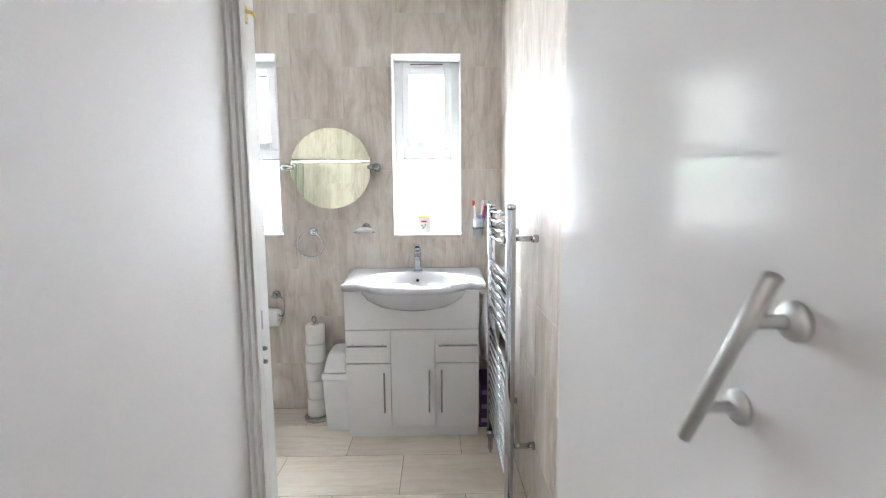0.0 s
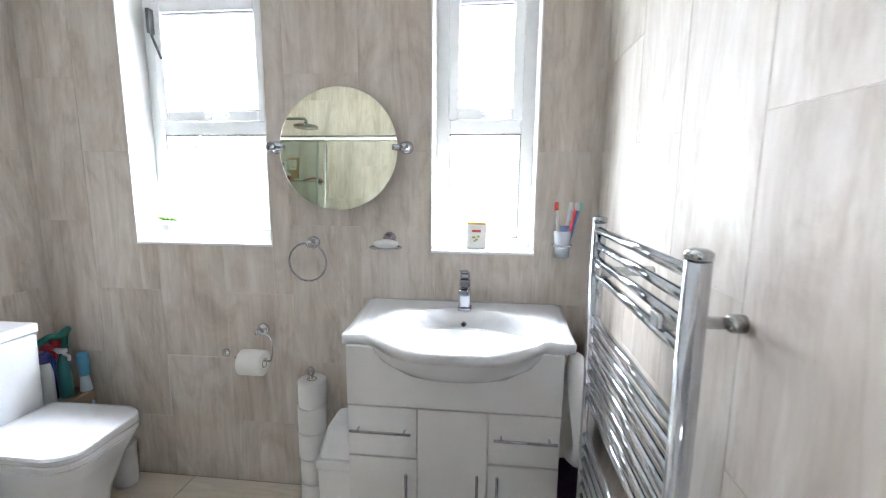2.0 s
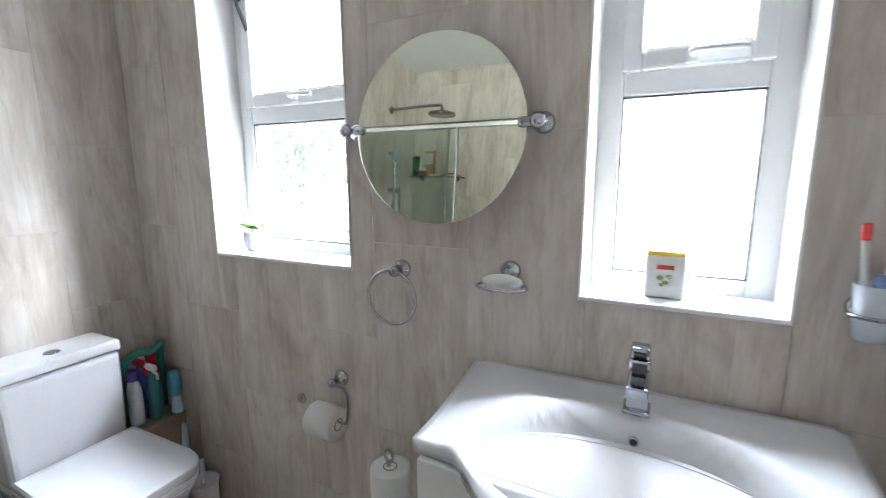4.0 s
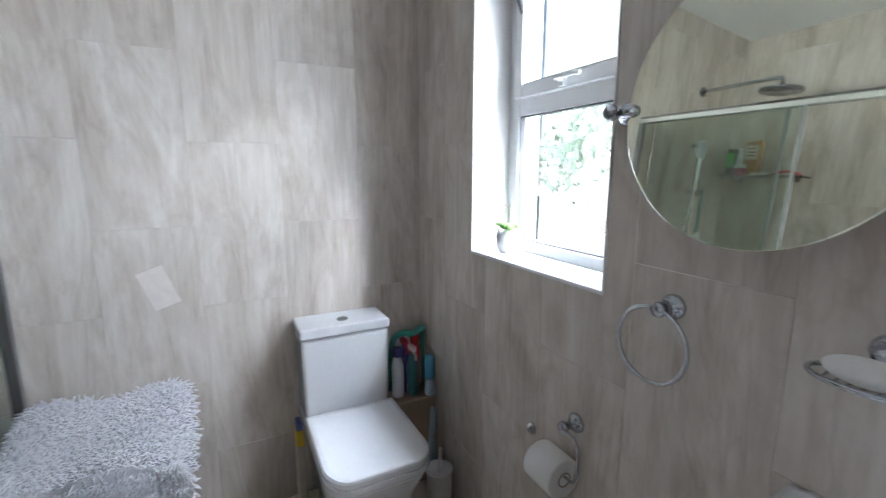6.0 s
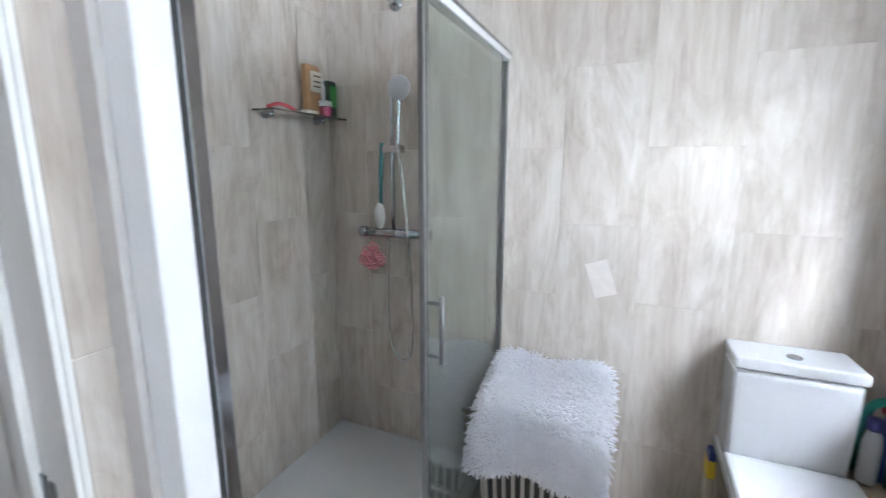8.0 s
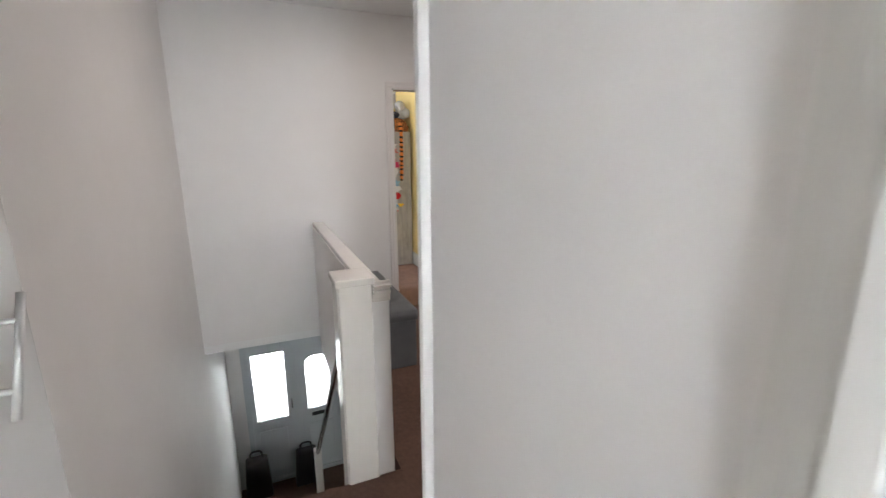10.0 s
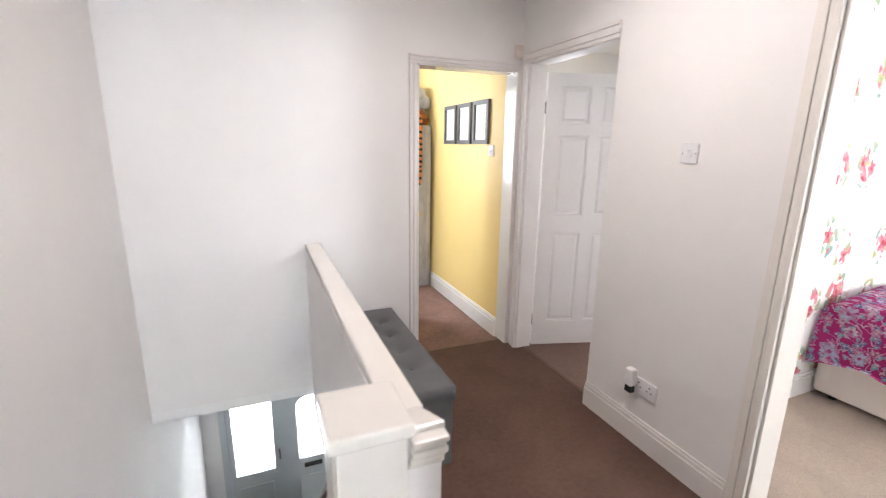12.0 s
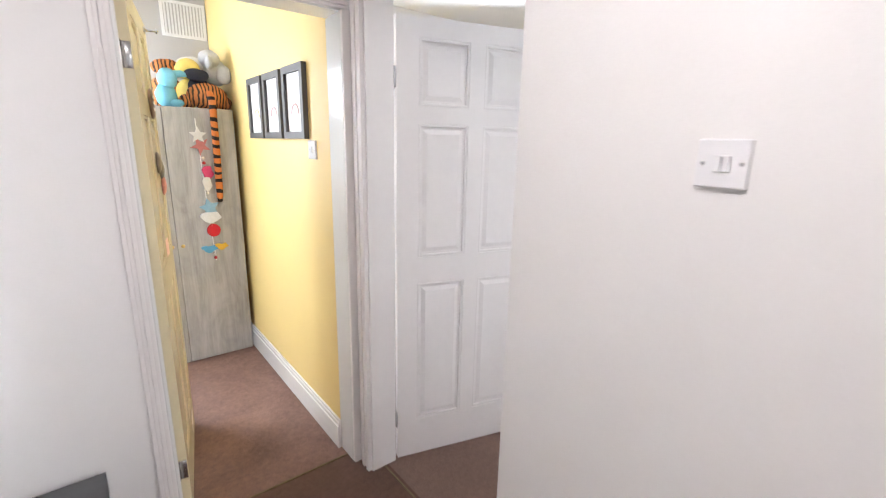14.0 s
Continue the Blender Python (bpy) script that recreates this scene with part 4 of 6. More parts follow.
lid_o = d_outline(-1.325, -0.885, 0.178, 0.075)
part("pan", slab([(shrink(d_outline(-1.515, -1.02, 0.135, 0.08), 0.012), 0.0), (d_outline(-1.515, -1.02, 0.135, 0.08), 0.02), (d_outline(-1.515, -0.99, 0.14, 0.09), 0.18), (d_outline(-1.515, -0.93, 0.168, 0.09), 0.33), (d_outline(-1.515, -0.895, 0.176, 0.08), 0.40), (d_outline(-1.515, -0.895, 0.174, 0.08), 0.412)]), M_CERAMIC, wc, "", True)
part("seat", slab([(shrink(lid_o, 0.006), 0.414), (lid_o, 0.418), (lid_o, 0.434), (shrink(lid_o, 0.004), 0.438)]), M_CERAMIC, wc)
part("lid", slab([(shrink(lid_o, 0.003), 0.441), (lid_o, 0.445), (lid_o, 0.460), (shrink(lid_o, 0.006), 0.468), (shrink(lid_o, 0.02), 0.471), (shrink(lid_o, 0.06), 0.472)]), M_CERAMIC, wc)
for y in (-0.08, 0.08):
    part("hinge", tube([(-1.328, TCY + y - 0.025, 0.436), (-1.328, TCY + y + 0.025, 0.436)], 0.011, 10), M_CHROME, wc, "", True)
part("cistern", taper_box(-1.427, TCY, 0.41, 0.766, 0.17, 0.335, 0.182, 0.348, 0.022), M_CERAMIC, wc)
part("cistern_lid", taper_box(-1.425, TCY, 0.7675, 0.808, 0.187, 0.356, 0.186, 0.354, 0.013), M_CERAMIC, wc)
part("flush_button", lathe([(0.022, 0.807), (0.022, 0.812), (0.018, 0.814), (0.002, 0.814)], (-1.40, TCY, 0), 24), M_CHROME, wc, "chrome flush button", True)

# cleaning things beside the cistern
caddy = thing("cleaning_caddy", (-1.45, 2.96, 0.0), "brown plastic cleaning caddy beside the toilet", "caddy")
M_CADDY = mat("brown_caddy_plastic", (0.30, 0.235, 0.175), 0.5)
part("tub", taper_box(-1.425, 2.963, 0.0, 0.42, 0.16, 0.15, 0.185, 0.185, 0.012), M_CADDY, caddy)
part("handle", tube(smooth_path([(-1.47, 2.885, 0.40), (-1.44, 2.89, 0.64), (-1.40, 2.92, 0.705), (-1.39, 2.97, 0.70), (-1.40, 3.02, 0.715), (-1.44, 3.035, 0.66), (-1.46, 3.04, 0.40)]), 0.014, 8), mat("green_rubber_glove", (0.02, 0.22, 0.17), 0.5), caddy, "green rubber handle", True)


def bottle(at, r, h, col, cap, label, trigger=False):
    t = thing("cleaner_bottle", at, label, "bottle", "cleaning bottles")
    part("bottle", lathe([(r * 0.9, 0), (r, 0.01), (r, h * 0.6), (r * 0.8, h * 0.75), (r * 0.42, h * 0.86), (r * 0.42, h * 0.9)], at, 20), mat("bottle_plastic", col, 0.3), t, "", True)
    c = mat("cap_plastic", cap, 0.35)
    if trigger:
        b = box(at[0] - 0.035, at[0] + 0.022, at[1] - 0.011, at[1] + 0.011, at[2] + h * 0.9, at[2] + h, 0.006)
        tube(smooth_path([(at[0] - 0.012, at[1], at[2] + h * 0.9), (at[0] + 0.03, at[1], at[2] + h * 0.86), (at[0] + 0.034, at[1], at[2] + h * 0.76)]), 0.006, 8, False, b)
        part("trigger", b, c, t)
    else:
        part("cap", lathe([(r * 0.75, h * 0.82), (r * 0.8, h * 0.86), (r * 0.8, h * 0.98), (r * 0.6, h)], at, 18), c, t, "", True)
    return t


bottle((-1.40, 2.90, 0.421), 0.026, 0.225, (0.70, 0.72, 0.75), (0.05, 0.05, 0.20), "white cleaner bottle with dark blue cap")
bottle((-1.43, 2.945, 0.421), 0.028, 0.245, (0.03, 0.05, 0.25), (0.45, 0.02, 0.03), "dark blue spray bottle with red trigger", True)
bottle((-1.385, 2.965, 0.421), 0.026, 0.225, (0.02, 0.13, 0.14), (0.75, 0.75, 0.75), "teal spray bottle with white trigger", True)
bottle((-1.455, 3.005, 0.421), 0.026, 0.26, (0.50, 0.02, 0.03), (0.45, 0.02, 0.02), "red cleaner bottle with red cap")
bottle((-1.36, 3.035, 0.0), 0.027, 0.60, (0.55, 0.72, 0.82), (0.10, 0.40, 0.62), "tall pale blue bottle on the floor")
brush = thing("toilet_brush", (-1.16, 2.985, 0), "white toilet brush in a round white holder", "toilet brush")
part("holder", lathe([(0.045, 0), (0.05, 0.01), (0.052, 0.17), (0.058, 0.19), (0.054, 0.195), (0.046, 0.17)], (-1.16, 2.985, 0), 24), M_BIN, brush, "", True)
part("stem", tube([(-1.165, 2.985, 0.12), (-1.18, 3.0, 0.27)], 0.008, 8), M_BIN, brush, "", True)
part("head", ball((-1.163, 2.985, 0.13), 0.034, (1, 1, 1.3), 2), M_PAPER, brush, "", True)
hoses = thing("water_pipe", (-1.30, 3.045, 0.0), "pale braided water pipe beside the toilet", "pipe")
part("pipe", tube(smooth_path([(-1.33, 3.045, 0.0), (-1.31, 3.045, 0.14), (-1.35, 3.04, 0.24), (-1.42, 2.90, 0.34), (-1.44, 2.82, 0.43)]), 0.007, 8), mat("braided_hose", (0.55, 0.5, 0.45), 0.4, 0.6), hoses, "", True)
yel = thing("wipes_pack", (-1.46, 2.46, 0.0), "yellow and blue pack wedged beside the toilet", "pack")
part("pack", taper_box(-1.455, 2.482, 0.0, 0.285, 0.08, 0.034, 0.075, 0.030, 0.008), mat("cream_wrap", (0.45, 0.40, 0.34), 0.4, var=0.1), yel)
part("wrapper_top", taper_box(-1.455, 2.482, 0.285, 0.355, 0.076, 0.031, 0.07, 0.026, 0.006), mat("yellow_wrap", (0.60, 0.42, 0.03), 0.4, var=0.2), yel, "yellow wrapper")
part("band", taper_box(-1.455, 2.482, 0.355, 0.385, 0.07, 0.027, 0.06, 0.020, 0.004), mat("blue_wrap", (0.05, 0.08, 0.25), 0.4), yel, "dark blue top band")
# thin pale sheet puts a slanted patch of light on the tiles by colour
solid("wall_light_patch", box(-0.044, 0.044, -0.0015, 0.0015, -0.074, 0.074, 0.001, 1, None, Matrix.Translation((XL + TT + 0.0018, 2.045, 0.985)) @ Matrix.Rotation(radians(90), 4, "Z") @ Matrix.Rotation(radians(-19), 4, "Y")),
      mat("light_patch_colour", (0.73, 0.67, 0.63), 0.3, var=0.06, scale=30), "pale crooked patch of light on the tiles, built thin", "patch", "", "", False, (XL + TT, 2.045, 0.985))

# laundry basket under the shaggy bath mat
lb = thing("laundry_basket", (-1.24, 1.90, 0), "dark slotted laundry basket under a bath mat", "basket")
M_BASKET = mat("basket_plastic", (0.42, 0.40, 0.38), 0.4)
# near-black core: the shade behind the slats is put into its colour
part("dark_core", taper_box(-1.24, 1.885, 0.01, 0.545, 0.27, 0.35, 0.31, 0.41, 0.03), mat("basket_inner_shade", (0.02, 0.02, 0.022), 0.8), lb)
for face in range(4):
    for k in range(11):
        u = -0.5 + (k + 0.5) / 11
        if face < 2:
            x0, x1, y = -1.24 + u * 0.27, -1.24 + u * 0.31, (1, -1)[face]
            b = tube([(x0, 1.885 + y * 0.179, 0.01), (x1, 1.885 + y * 0.209, 0.55)], 0.007, 6)
        else:
            y0, y1, x = 1.885 + u * 0.35, 1.885 + u * 0.41, (1, -1)[face - 2]
            b = tube([(-1.24 + x * 0.139, y0, 0.01), (-1.24 + x * 0.159, y1, 0.55)], 0.007, 6)
        part("slat", b, M_BASKET, lb)
for z, f in ((0.02, 0.0), (0.18, 0.3), (0.36, 0.66), (0.545, 1.0)):
    w, d = 0.145 + 0.02 * f, 0.185 + 0.03 * f
    loop = [(-1.24 + w * sx, 1.885 + d * sy, z) for sx, sy in ((-1, -1), (1, -1), (1, 1), (-1, 1))]
    part("band", tube(loop, 0.011, 8, True), M_BASKET, lb)

matt = thing("bath_mat", (-1.24, 1.88, 0.55), "white shaggy chenille bath mat draped over the basket", "bath mat")
M_SHAG = mat("white_chenille", (0.82, 0.82, 0.86), 0.95, var=0.06, scale=20, bump=0.5, bscale=200)
MX0, MX1, MY0, MY1 = -1.415, -1.065, 1.665, 2.125


def mat_point(u, v):
    """The draped mat: u runs from the wall over the top and down the front, v along the basket."""
    y = MY0 + (MY1 - MY0) * v
    side = min(v, 1 - v)
    drop = 0.05 * max(0, 1 - side / 0.07) ** 2
    top_z = 0.578 + 0.075 * (1 - u / 0.55) * (1 if u < 0.55 else 0) + 0.012 * math.sin(9 * v + 5 * u)
    if u < 0.55:
        return Vector((MX0 + (MX1 - MX0) * u / 0.55, y + 0.02 * (u - 0.3), top_z - drop))
    k = (u - 0.55) / 0.45
    wob = 0.014 * math.sin(11 * v) * k
    return Vector((MX1 + 0.035 * math.sin(k * 1.5) + wob, y + 0.02 * (v - 0.5) * k, 0.578 - 0.012 - 0.185 * k - 0.02 * k * math.cos(7 * v) - drop * (1 - k)))


sheet = bmesh.new()
g = [[sheet.verts.new(mat_point(i / 24, j / 20)) for j in range(21)] for i in range(25)]
for i in range(24):
    for j in range(20):
        sheet.faces.new((g[i][j], g[i + 1][j], g[i + 1][j + 1], g[i][j + 1]))
ext = bmesh.ops.solidify(sheet, geom=list(sheet.faces), thickness=0.008)
part("backing", sheet, M_SHAG, matt, "", True)
tv, tf = [], []
random.seed(5)
for i in range(74):
    for j in range(66):
        u, v = (i + random.random()) / 74, (j + random.random()) / 66
        p = mat_point(min(u, 0.995), v)
        e = 0.004
        n = (mat_point(min(u + e, 0.999), v) - p).cross(mat_point(min(u, 0.995), min(v + e, 1)) - p)
        n = n.normalized() if n.length > 1e-9 else Vector((0, 0, 1))
        if n.z < 0 and u < 0.55 or n.x < 0 and u >= 0.55:
            n = -n
        d = (n + Vector((random.uniform(-0.7, 0.7), random.uniform(-0.7, 0.7), random.uniform(-0.9, 0.2)))).normalized()
        ln, r = random.uniform(0.020, 0.031), 0.0036
        s1 = d.orthogonal().normalized()
        s2 = d.cross(s1)
        q, k = p + n * 0.004, len(tv)
        for f, rr in ((0, 0.9), (0.55, 1.05), (1.0, 0.55)):
            c = q + d * ln * f + Vector((0, 0, -0.005 * f * f))
            tv += [tuple(c + (s1 * math.cos(a) + s2 * math.sin(a)) * r * rr) for a in (0, 2.09, 4.19)]
        for b in (0, 3):
            tf += [(k + b + m, k + b + (m + 1) % 3, k + b + 3 + (m + 1) % 3, k + b + 3 + m) for m in range(3)]
        tf.append((k + 6, k + 7, k + 8))
me = bpy.data.meshes.new("chenille_shag")
me.from_pydata([tuple(Vector(v) - ORIGIN[matt.name]) for v in tv], [], tf)
me.materials.append(M_SHAG)
for p in me.polygons:
    p.use_smooth = True
pile = new("chenille_shag", me)
pile.parent = matt
tagged(pile, "thick noodle pile", kind="stuff")

# ======== shower ========
tray = thing("shower_tray", (-0.81, 1.22, 0), "low white stone-resin shower tray", "shower tray")
tb = box(XL + TT + 0.001, -0.105, 0.748, 1.678, 0.0, 0.045, 0.008, 3)
part("slab", tb, M_CERAMIC, tray)
part("waste", lathe([(0.055, 0.044), (0.055, 0.049), (0.04, 0.052), (0.002, 0.052)], (-0.55, 0.95, 0), 28), M_CHROME, tray, "", True)
M_RAIL = mat("polished_aluminium", (0.86, 0.86, 0.86), 0.22, 0.6, var=0.02, bump=0)
encl = thing("shower_enclosure", (-0.81, 1.655, 0.045), "sliding shower screen of green-tinted glass, half open", "shower screen")
part("wall_channel", box(-0.044, -0.016, YD + 0.009, 1.578, 0.046, 1.87, 0.003), M_PALE_PLASTIC, encl, "pale grey plastic wall channel")
part("post", box(-0.076, -0.026, 1.579, 1.632, 0.046, 1.87, 0.004), M_UPVC, encl, "white plastic corner post")
part("seal", box(-0.0805, -0.0765, 1.594, 1.634, 0.05, 1.87, 0.001), M_BLACK, encl, "dark rubber seal")
part("strike_profile", box(-0.104, -0.081, 1.600, 1.638, 0.046, 1.87, 0.003), M_CHROME, encl, "polished chrome strike profile")
part("wall_profile", box(XL + TT + 0.001, -1.494, 1.608, 1.642, 0.045, 1.87, 0.003), M_DARK_STEEL, encl, "grey metal wall profile")
rail_top = part("top_rail", box(-1.494, -0.105, 1.610, 1.655, 1.838, 1.870, 0.004), M_RAIL, encl)
part("lip", box(-1.494, -0.105, 1.6555, 1.660, 1.858, 1.8695, 0.001, 1), M_CHROME, rail_top, "thin chrome lip")
part("bottom_rail", box(-1.494, -0.105, 1.613, 1.655, 0.046, 0.066, 0.003), M_CHROME, encl)
part("fixed_pane", box(-1.497, -0.78, 1.617, 1.623, 0.06, 1.842), M_SHOWER_GLASS, encl)
part("edge_profile", box(-0.782, -0.770, 1.615, 1.626, 0.066, 1.84, 0.002), M_DARK_STEEL, encl)
door_g = part("sliding_pane", box(-1.40, -0.712, 1.642, 1.648, 0.066, 1.84), M_SHOWER_GLASS, encl)
part("edge_profile", box(-0.713, -0.699, 1.637, 1.653, 0.066, 1.84, 0.003), M_DARK_STEEL, door_g)
hb = tube([(-0.728, 1.690, 0.895), (-0.728, 1.690, 1.085)], 0.0075, 12)
for z in (0.915, 1.065):
    tube([(-0.728, 1.690, z), (-0.728, 1.648, z)], 0.006, 10, False, hb)
part("handle", hb, M_DARK_STEEL, door_g, "chrome bar handle", True)

sx = -1.462
shw = thing("shower_mixer", (sx, 1.13, 1.12), "chrome thermostatic shower with riser rail and handset", "shower")
vb = tube([(sx, 0.985, 1.122), (sx, 1.275, 1.122)], 0.021, 16)
for y in (1.06, 1.20):
    tube([(sx, y, 1.122), (XL + TT, y, 1.122)], 0.016, 12, False, vb)
part("valve", vb, M_CHROME, shw, "", True)
for y, s in ((0.985, -1), (1.275, 1)):
    part("knob", lathe([(0.023, 0), (0.026, 0.006), (0.026, 0.034), (0.018, 0.040), (0.002, 0.041)], (sx, y - (0.002 if s > 0 else 0.038), 1.122), 20, "y"), M_CHROME, shw, "", True)
part("riser", tube([(sx, 1.130, 1.14), (sx, 1.130, 1.80)], 0.0095, 12), M_CHROME, shw, "", True)
part("rail_end", tube([(sx, 1.130, 1.79), (XL + TT, 1.130, 1.79)], 0.012, 12), M_CHROME, shw, "", True)
part("slider", box(sx - 0.02, sx + 0.035, 1.095, 1.185, 1.485, 1.52, 0.008), M_STEEL, shw)
hs = tube(smooth_path([(sx + 0.03, 1.172, 1.50), (sx + 0.035, 1.180, 1.62), (sx + 0.04, 1.19, 1.72)]), 0.011, 10)
h_set = part("handset", hs, M_CHROME, shw, "", True)
part("spray_plate", lathe([(0.045, 0), (0.052, 0.008), (0.052, 0.018), (0.046, 0.022), (0.002, 0.022)], (sx + 0.035, 1.195, 1.755), 28, "x"), mat("spray_face", (0.55, 0.57, 0.6), 0.25), h_set, "pale grey spray face", True)
part("hose", tube(smooth_path([(sx + 0.01, 1.11, 1.10), (sx + 0.02, 1.105, 0.9), (sx + 0.03, 1.112, 0.66), (sx + 0.035, 1.15, 0.54), (sx + 0.035, 1.20, 0.52), (sx + 0.035, 1.235, 0.60), (sx + 0.035, 1.235, 0.9), (sx + 0.035, 1.215, 1.2), (sx + 0.032, 1.19, 1.42), (sx + 0.03, 1.172, 1.49)], 8), 0.0065, 8), M_STEEL, shw, "ribbed chrome hose", True)
rain = thing("rain_shower", (XL + TT, 1.13, 2.11), "chrome overhead rain shower on a wall arm", "shower head")
part("flange", lathe([(0.03, 0), (0.03, 0.006), (0.018, 0.014), (0.012, 0.016)], (XL + TT, 1.13, 2.12), 24, "x"), M_CHROME, rain, "", True)
part("arm", tube(smooth_path([(XL + TT, 1.13, 2.12), (-1.30, 1.13, 2.128), (-1.12, 1.13, 2.13), (-1.085, 1.13, 2.122), (-1.08, 1.13, 2.09)]), 0.011, 10), M_CHROME, rain, "", True)
part("head", lathe([(0.098, 2.055), (0.10, 2.058), (0.10, 2.066), (0.06, 2.074), (0.02, 2.082), (0.014, 2.10)], (-1.08, 1.13, 0), 36), M_CHROME, rain, "", True)

bb_t = thing("back_brush", (sx, 1.085, 1.15), "teal bath brush with white head hung on the shower", "brush")
part("handle", tube(smooth_path([(sx + 0.025, 1.093, 1.53), (sx + 0.028, 1.085, 1.40), (sx + 0.028, 1.082, 1.27), (sx + 0.026, 1.08, 1.20)]), 0.010, 8), mat("teal_handle", (0.06, 0.24, 0.25), 0.4), bb_t, "", True)
part("head", ball((sx + 0.035, 1.078, 1.205), 0.05, (0.5, 0.5, 1.2), 3), M_PAPER, bb_t, "", True)
puff = bmesh.new()
random.seed(3)
for k in range(60):
    d = Vector((random.gauss(0, 1), random.gauss(0, 1), random.gauss(0, 1))).normalized()
    c = Vector((-1.445, 1.02, 1.0)) + d * random.uniform(0.02, 0.055)
    tube(circle(c, random.uniform(0.014, 0.026), random.choice("xyz"), 10), 0.0035, 5, True, puff)
tube([(-1.445, 1.02, 1.05), (sx, 1.02, 1.105)], 0.002, 5, False, puff)
solid("bath_puff", puff, mat("pink_mesh", (0.70, 0.28, 0.32), 0.7, var=0.2, scale=40), "pink net bath puff hung from the valve", "bath puff", "", "", True, (-1.445, 1.02, 1.0))

shelf = thing("glass_shelf", (-1.27, 0.80, 1.63), "small glass shelf on two chrome brackets", "shelf")
part("plate", box(-1.505, -1.035, 0.752, 0.862, 1.640, 1.647, 0.002), M_SHOWER_GLASS, shelf)
for x in (-1.42, -1.10):
    part("bracket", lathe([(0.018, 0), (0.018, 0.01), (0.010, 0.03), (0.013, 0.045), (0.002, 0.05)], (x, 0.747, 1.634), 18, "y"), M_CHROME, shelf, "", True)
sh_b = thing("shampoo_tube", (-1.33, 0.80, 1.647), "brown and white shampoo tube on the shelf", "bottle")
part("tube", taper_box(-1.33, 0.805, 1.647, 1.86, 0.085, 0.05, 0.095, 0.028, 0.012), mat("brown_tube", (0.42, 0.24, 0.12), 0.4), sh_b)
part("label", box(-1.365, -1.295, 0.8315, 0.835, 1.745, 1.83), mat("cream_label", (0.72, 0.68, 0.60), 0.5), sh_b, "cream label")
for z in (1.765, 1.785, 1.808):
    part("print", box(-1.355, -1.31, 0.8350, 0.8362, z, z + 0.006), mat("brown_print", (0.16, 0.09, 0.05), 0.5), sh_b)
jar = thing("cream_jar", (-1.385, 0.835, 1.647), "dark red cream jar with white lid on the shelf", "jar")
part("jar", lathe([(0.032, 0), (0.034, 0.004), (0.034, 0.042), (0.03, 0.045)], (-1.385, 0.825, 1.647), 24), mat("dark_red_jar", (0.22, 0.02, 0.06), 0.25), jar, "", True)
part("lid", lathe([(0.036, 0.043), (0.036, 0.064), (0.032, 0.068), (0.002, 0.068)], (-1.385, 0.825, 1.647), 24), M_BIN, jar, "white lid", True)
gb = thing("green_bottle", (-1.455, 0.80, 1.647), "dark green shower gel bottle on the shelf", "bottle")
part("bottle", taper_box(-1.462, 0.80, 1.647, 1.815, 0.055, 0.04, 0.06, 0.04, 0.01), mat("dark_green_bottle", (0.02, 0.05, 0.03), 0.3), gb)
part("label", box(-1.485, -1.44, 0.8205, 0.823, 1.70, 1.79), mat("bright_green_label", (0.05, 0.32, 0.06), 0.4), gb, "bright green label")
wb = thing("white_bottle", (-1.428, 0.80, 1.647), "slim white bottle on the shelf", "bottle")
part("bottle", lathe([(0.015, 0), (0.016, 0.01), (0.016, 0.14), (0.010, 0.155), (0.010, 0.175)], (-1.424, 0.785, 1.647), 18), M_BIN, wb, "", True)
solid("soap_block", box(-1.31, -1.235, 0.82, 0.855, 1.6472, 1.663, 0.006, 3), mat("cream_soap", (0.72, 0.66, 0.58), 0.5), "cream soap block on the glass shelf", "soap", "", "", False, (-1.27, 0.84, 1.647))
rz = thing("razor", (-1.12, 0.81, 1.648), "red razor lying on the glass shelf", "razor")
part("grip", tube(smooth_path([(-1.06, 0.81, 1.655), (-1.11, 0.815, 1.672), (-1.17, 0.815, 1.668), (-1.20, 0.82, 1.654)]), 0.007, 8), mat("red_grip", (0.50, 0.05, 0.06), 0.4), rz, "", True)
part("head", box(-1.215, -1.195, 0.795, 0.845, 1.648, 1.660, 0.003), M_STEEL, rz)

# ======== landing ========
M_CREAM = mat("cream_gloss_wood", (0.78, 0.75, 0.70), 0.22, var=0.025, bump=0.05, bscale=22, coat=0.2)
ban = thing("banister", (-0.085, -1.2, 0), "cream painted solid banister along the stairwell", "banister", "", "structure")
part("panel", box(-0.105, -0.0295, FAR + 0.001, -0.16, -0.24, 0.846, 0.003), M_WHITE_WALL, ban)
cap = box(-0.118, -0.030, FAR + 0.001, -0.30, 0.846, 0.884, 0.010, 3)
part("handrail", cap, M_CREAM, ban)
ramp_bm = box(-0.110, -0.030, -0.30, -0.155, 0.846, 0.884, 0.006, 2)
for v in ramp_bm.verts:
    if v.co.z > 0.86:
        v.co.z += 0.055 * max(0, min(1, (v.co.y + 0.30) / 0.1))
part("easing", ramp_bm, M_CREAM, ban)
end = bmesh.new()
for out, z0, z1 in ((0.012, 0.876, 0.898), (0.026, 0.899, 0.914), (0.020, 0.915, 0.926), (0.030, 0.927, 0.940)):
    box(-0.098 - out * 0.3, -0.031, -0.156, -0.154 + out, z0 - 0.012, z1 - 0.012, 0.004, 2, end)
part("moulded_end", end, M_CREAM, ban)
nw = thing("newel_post", (0.037, -0.225, 0), "thick cream painted square newel post", "newel post", "", "structure")
part("post", box(-0.029, 0.108, -0.298, -0.150, -0.24, 0.935, 0.006, 3), M_CREAM, nw)
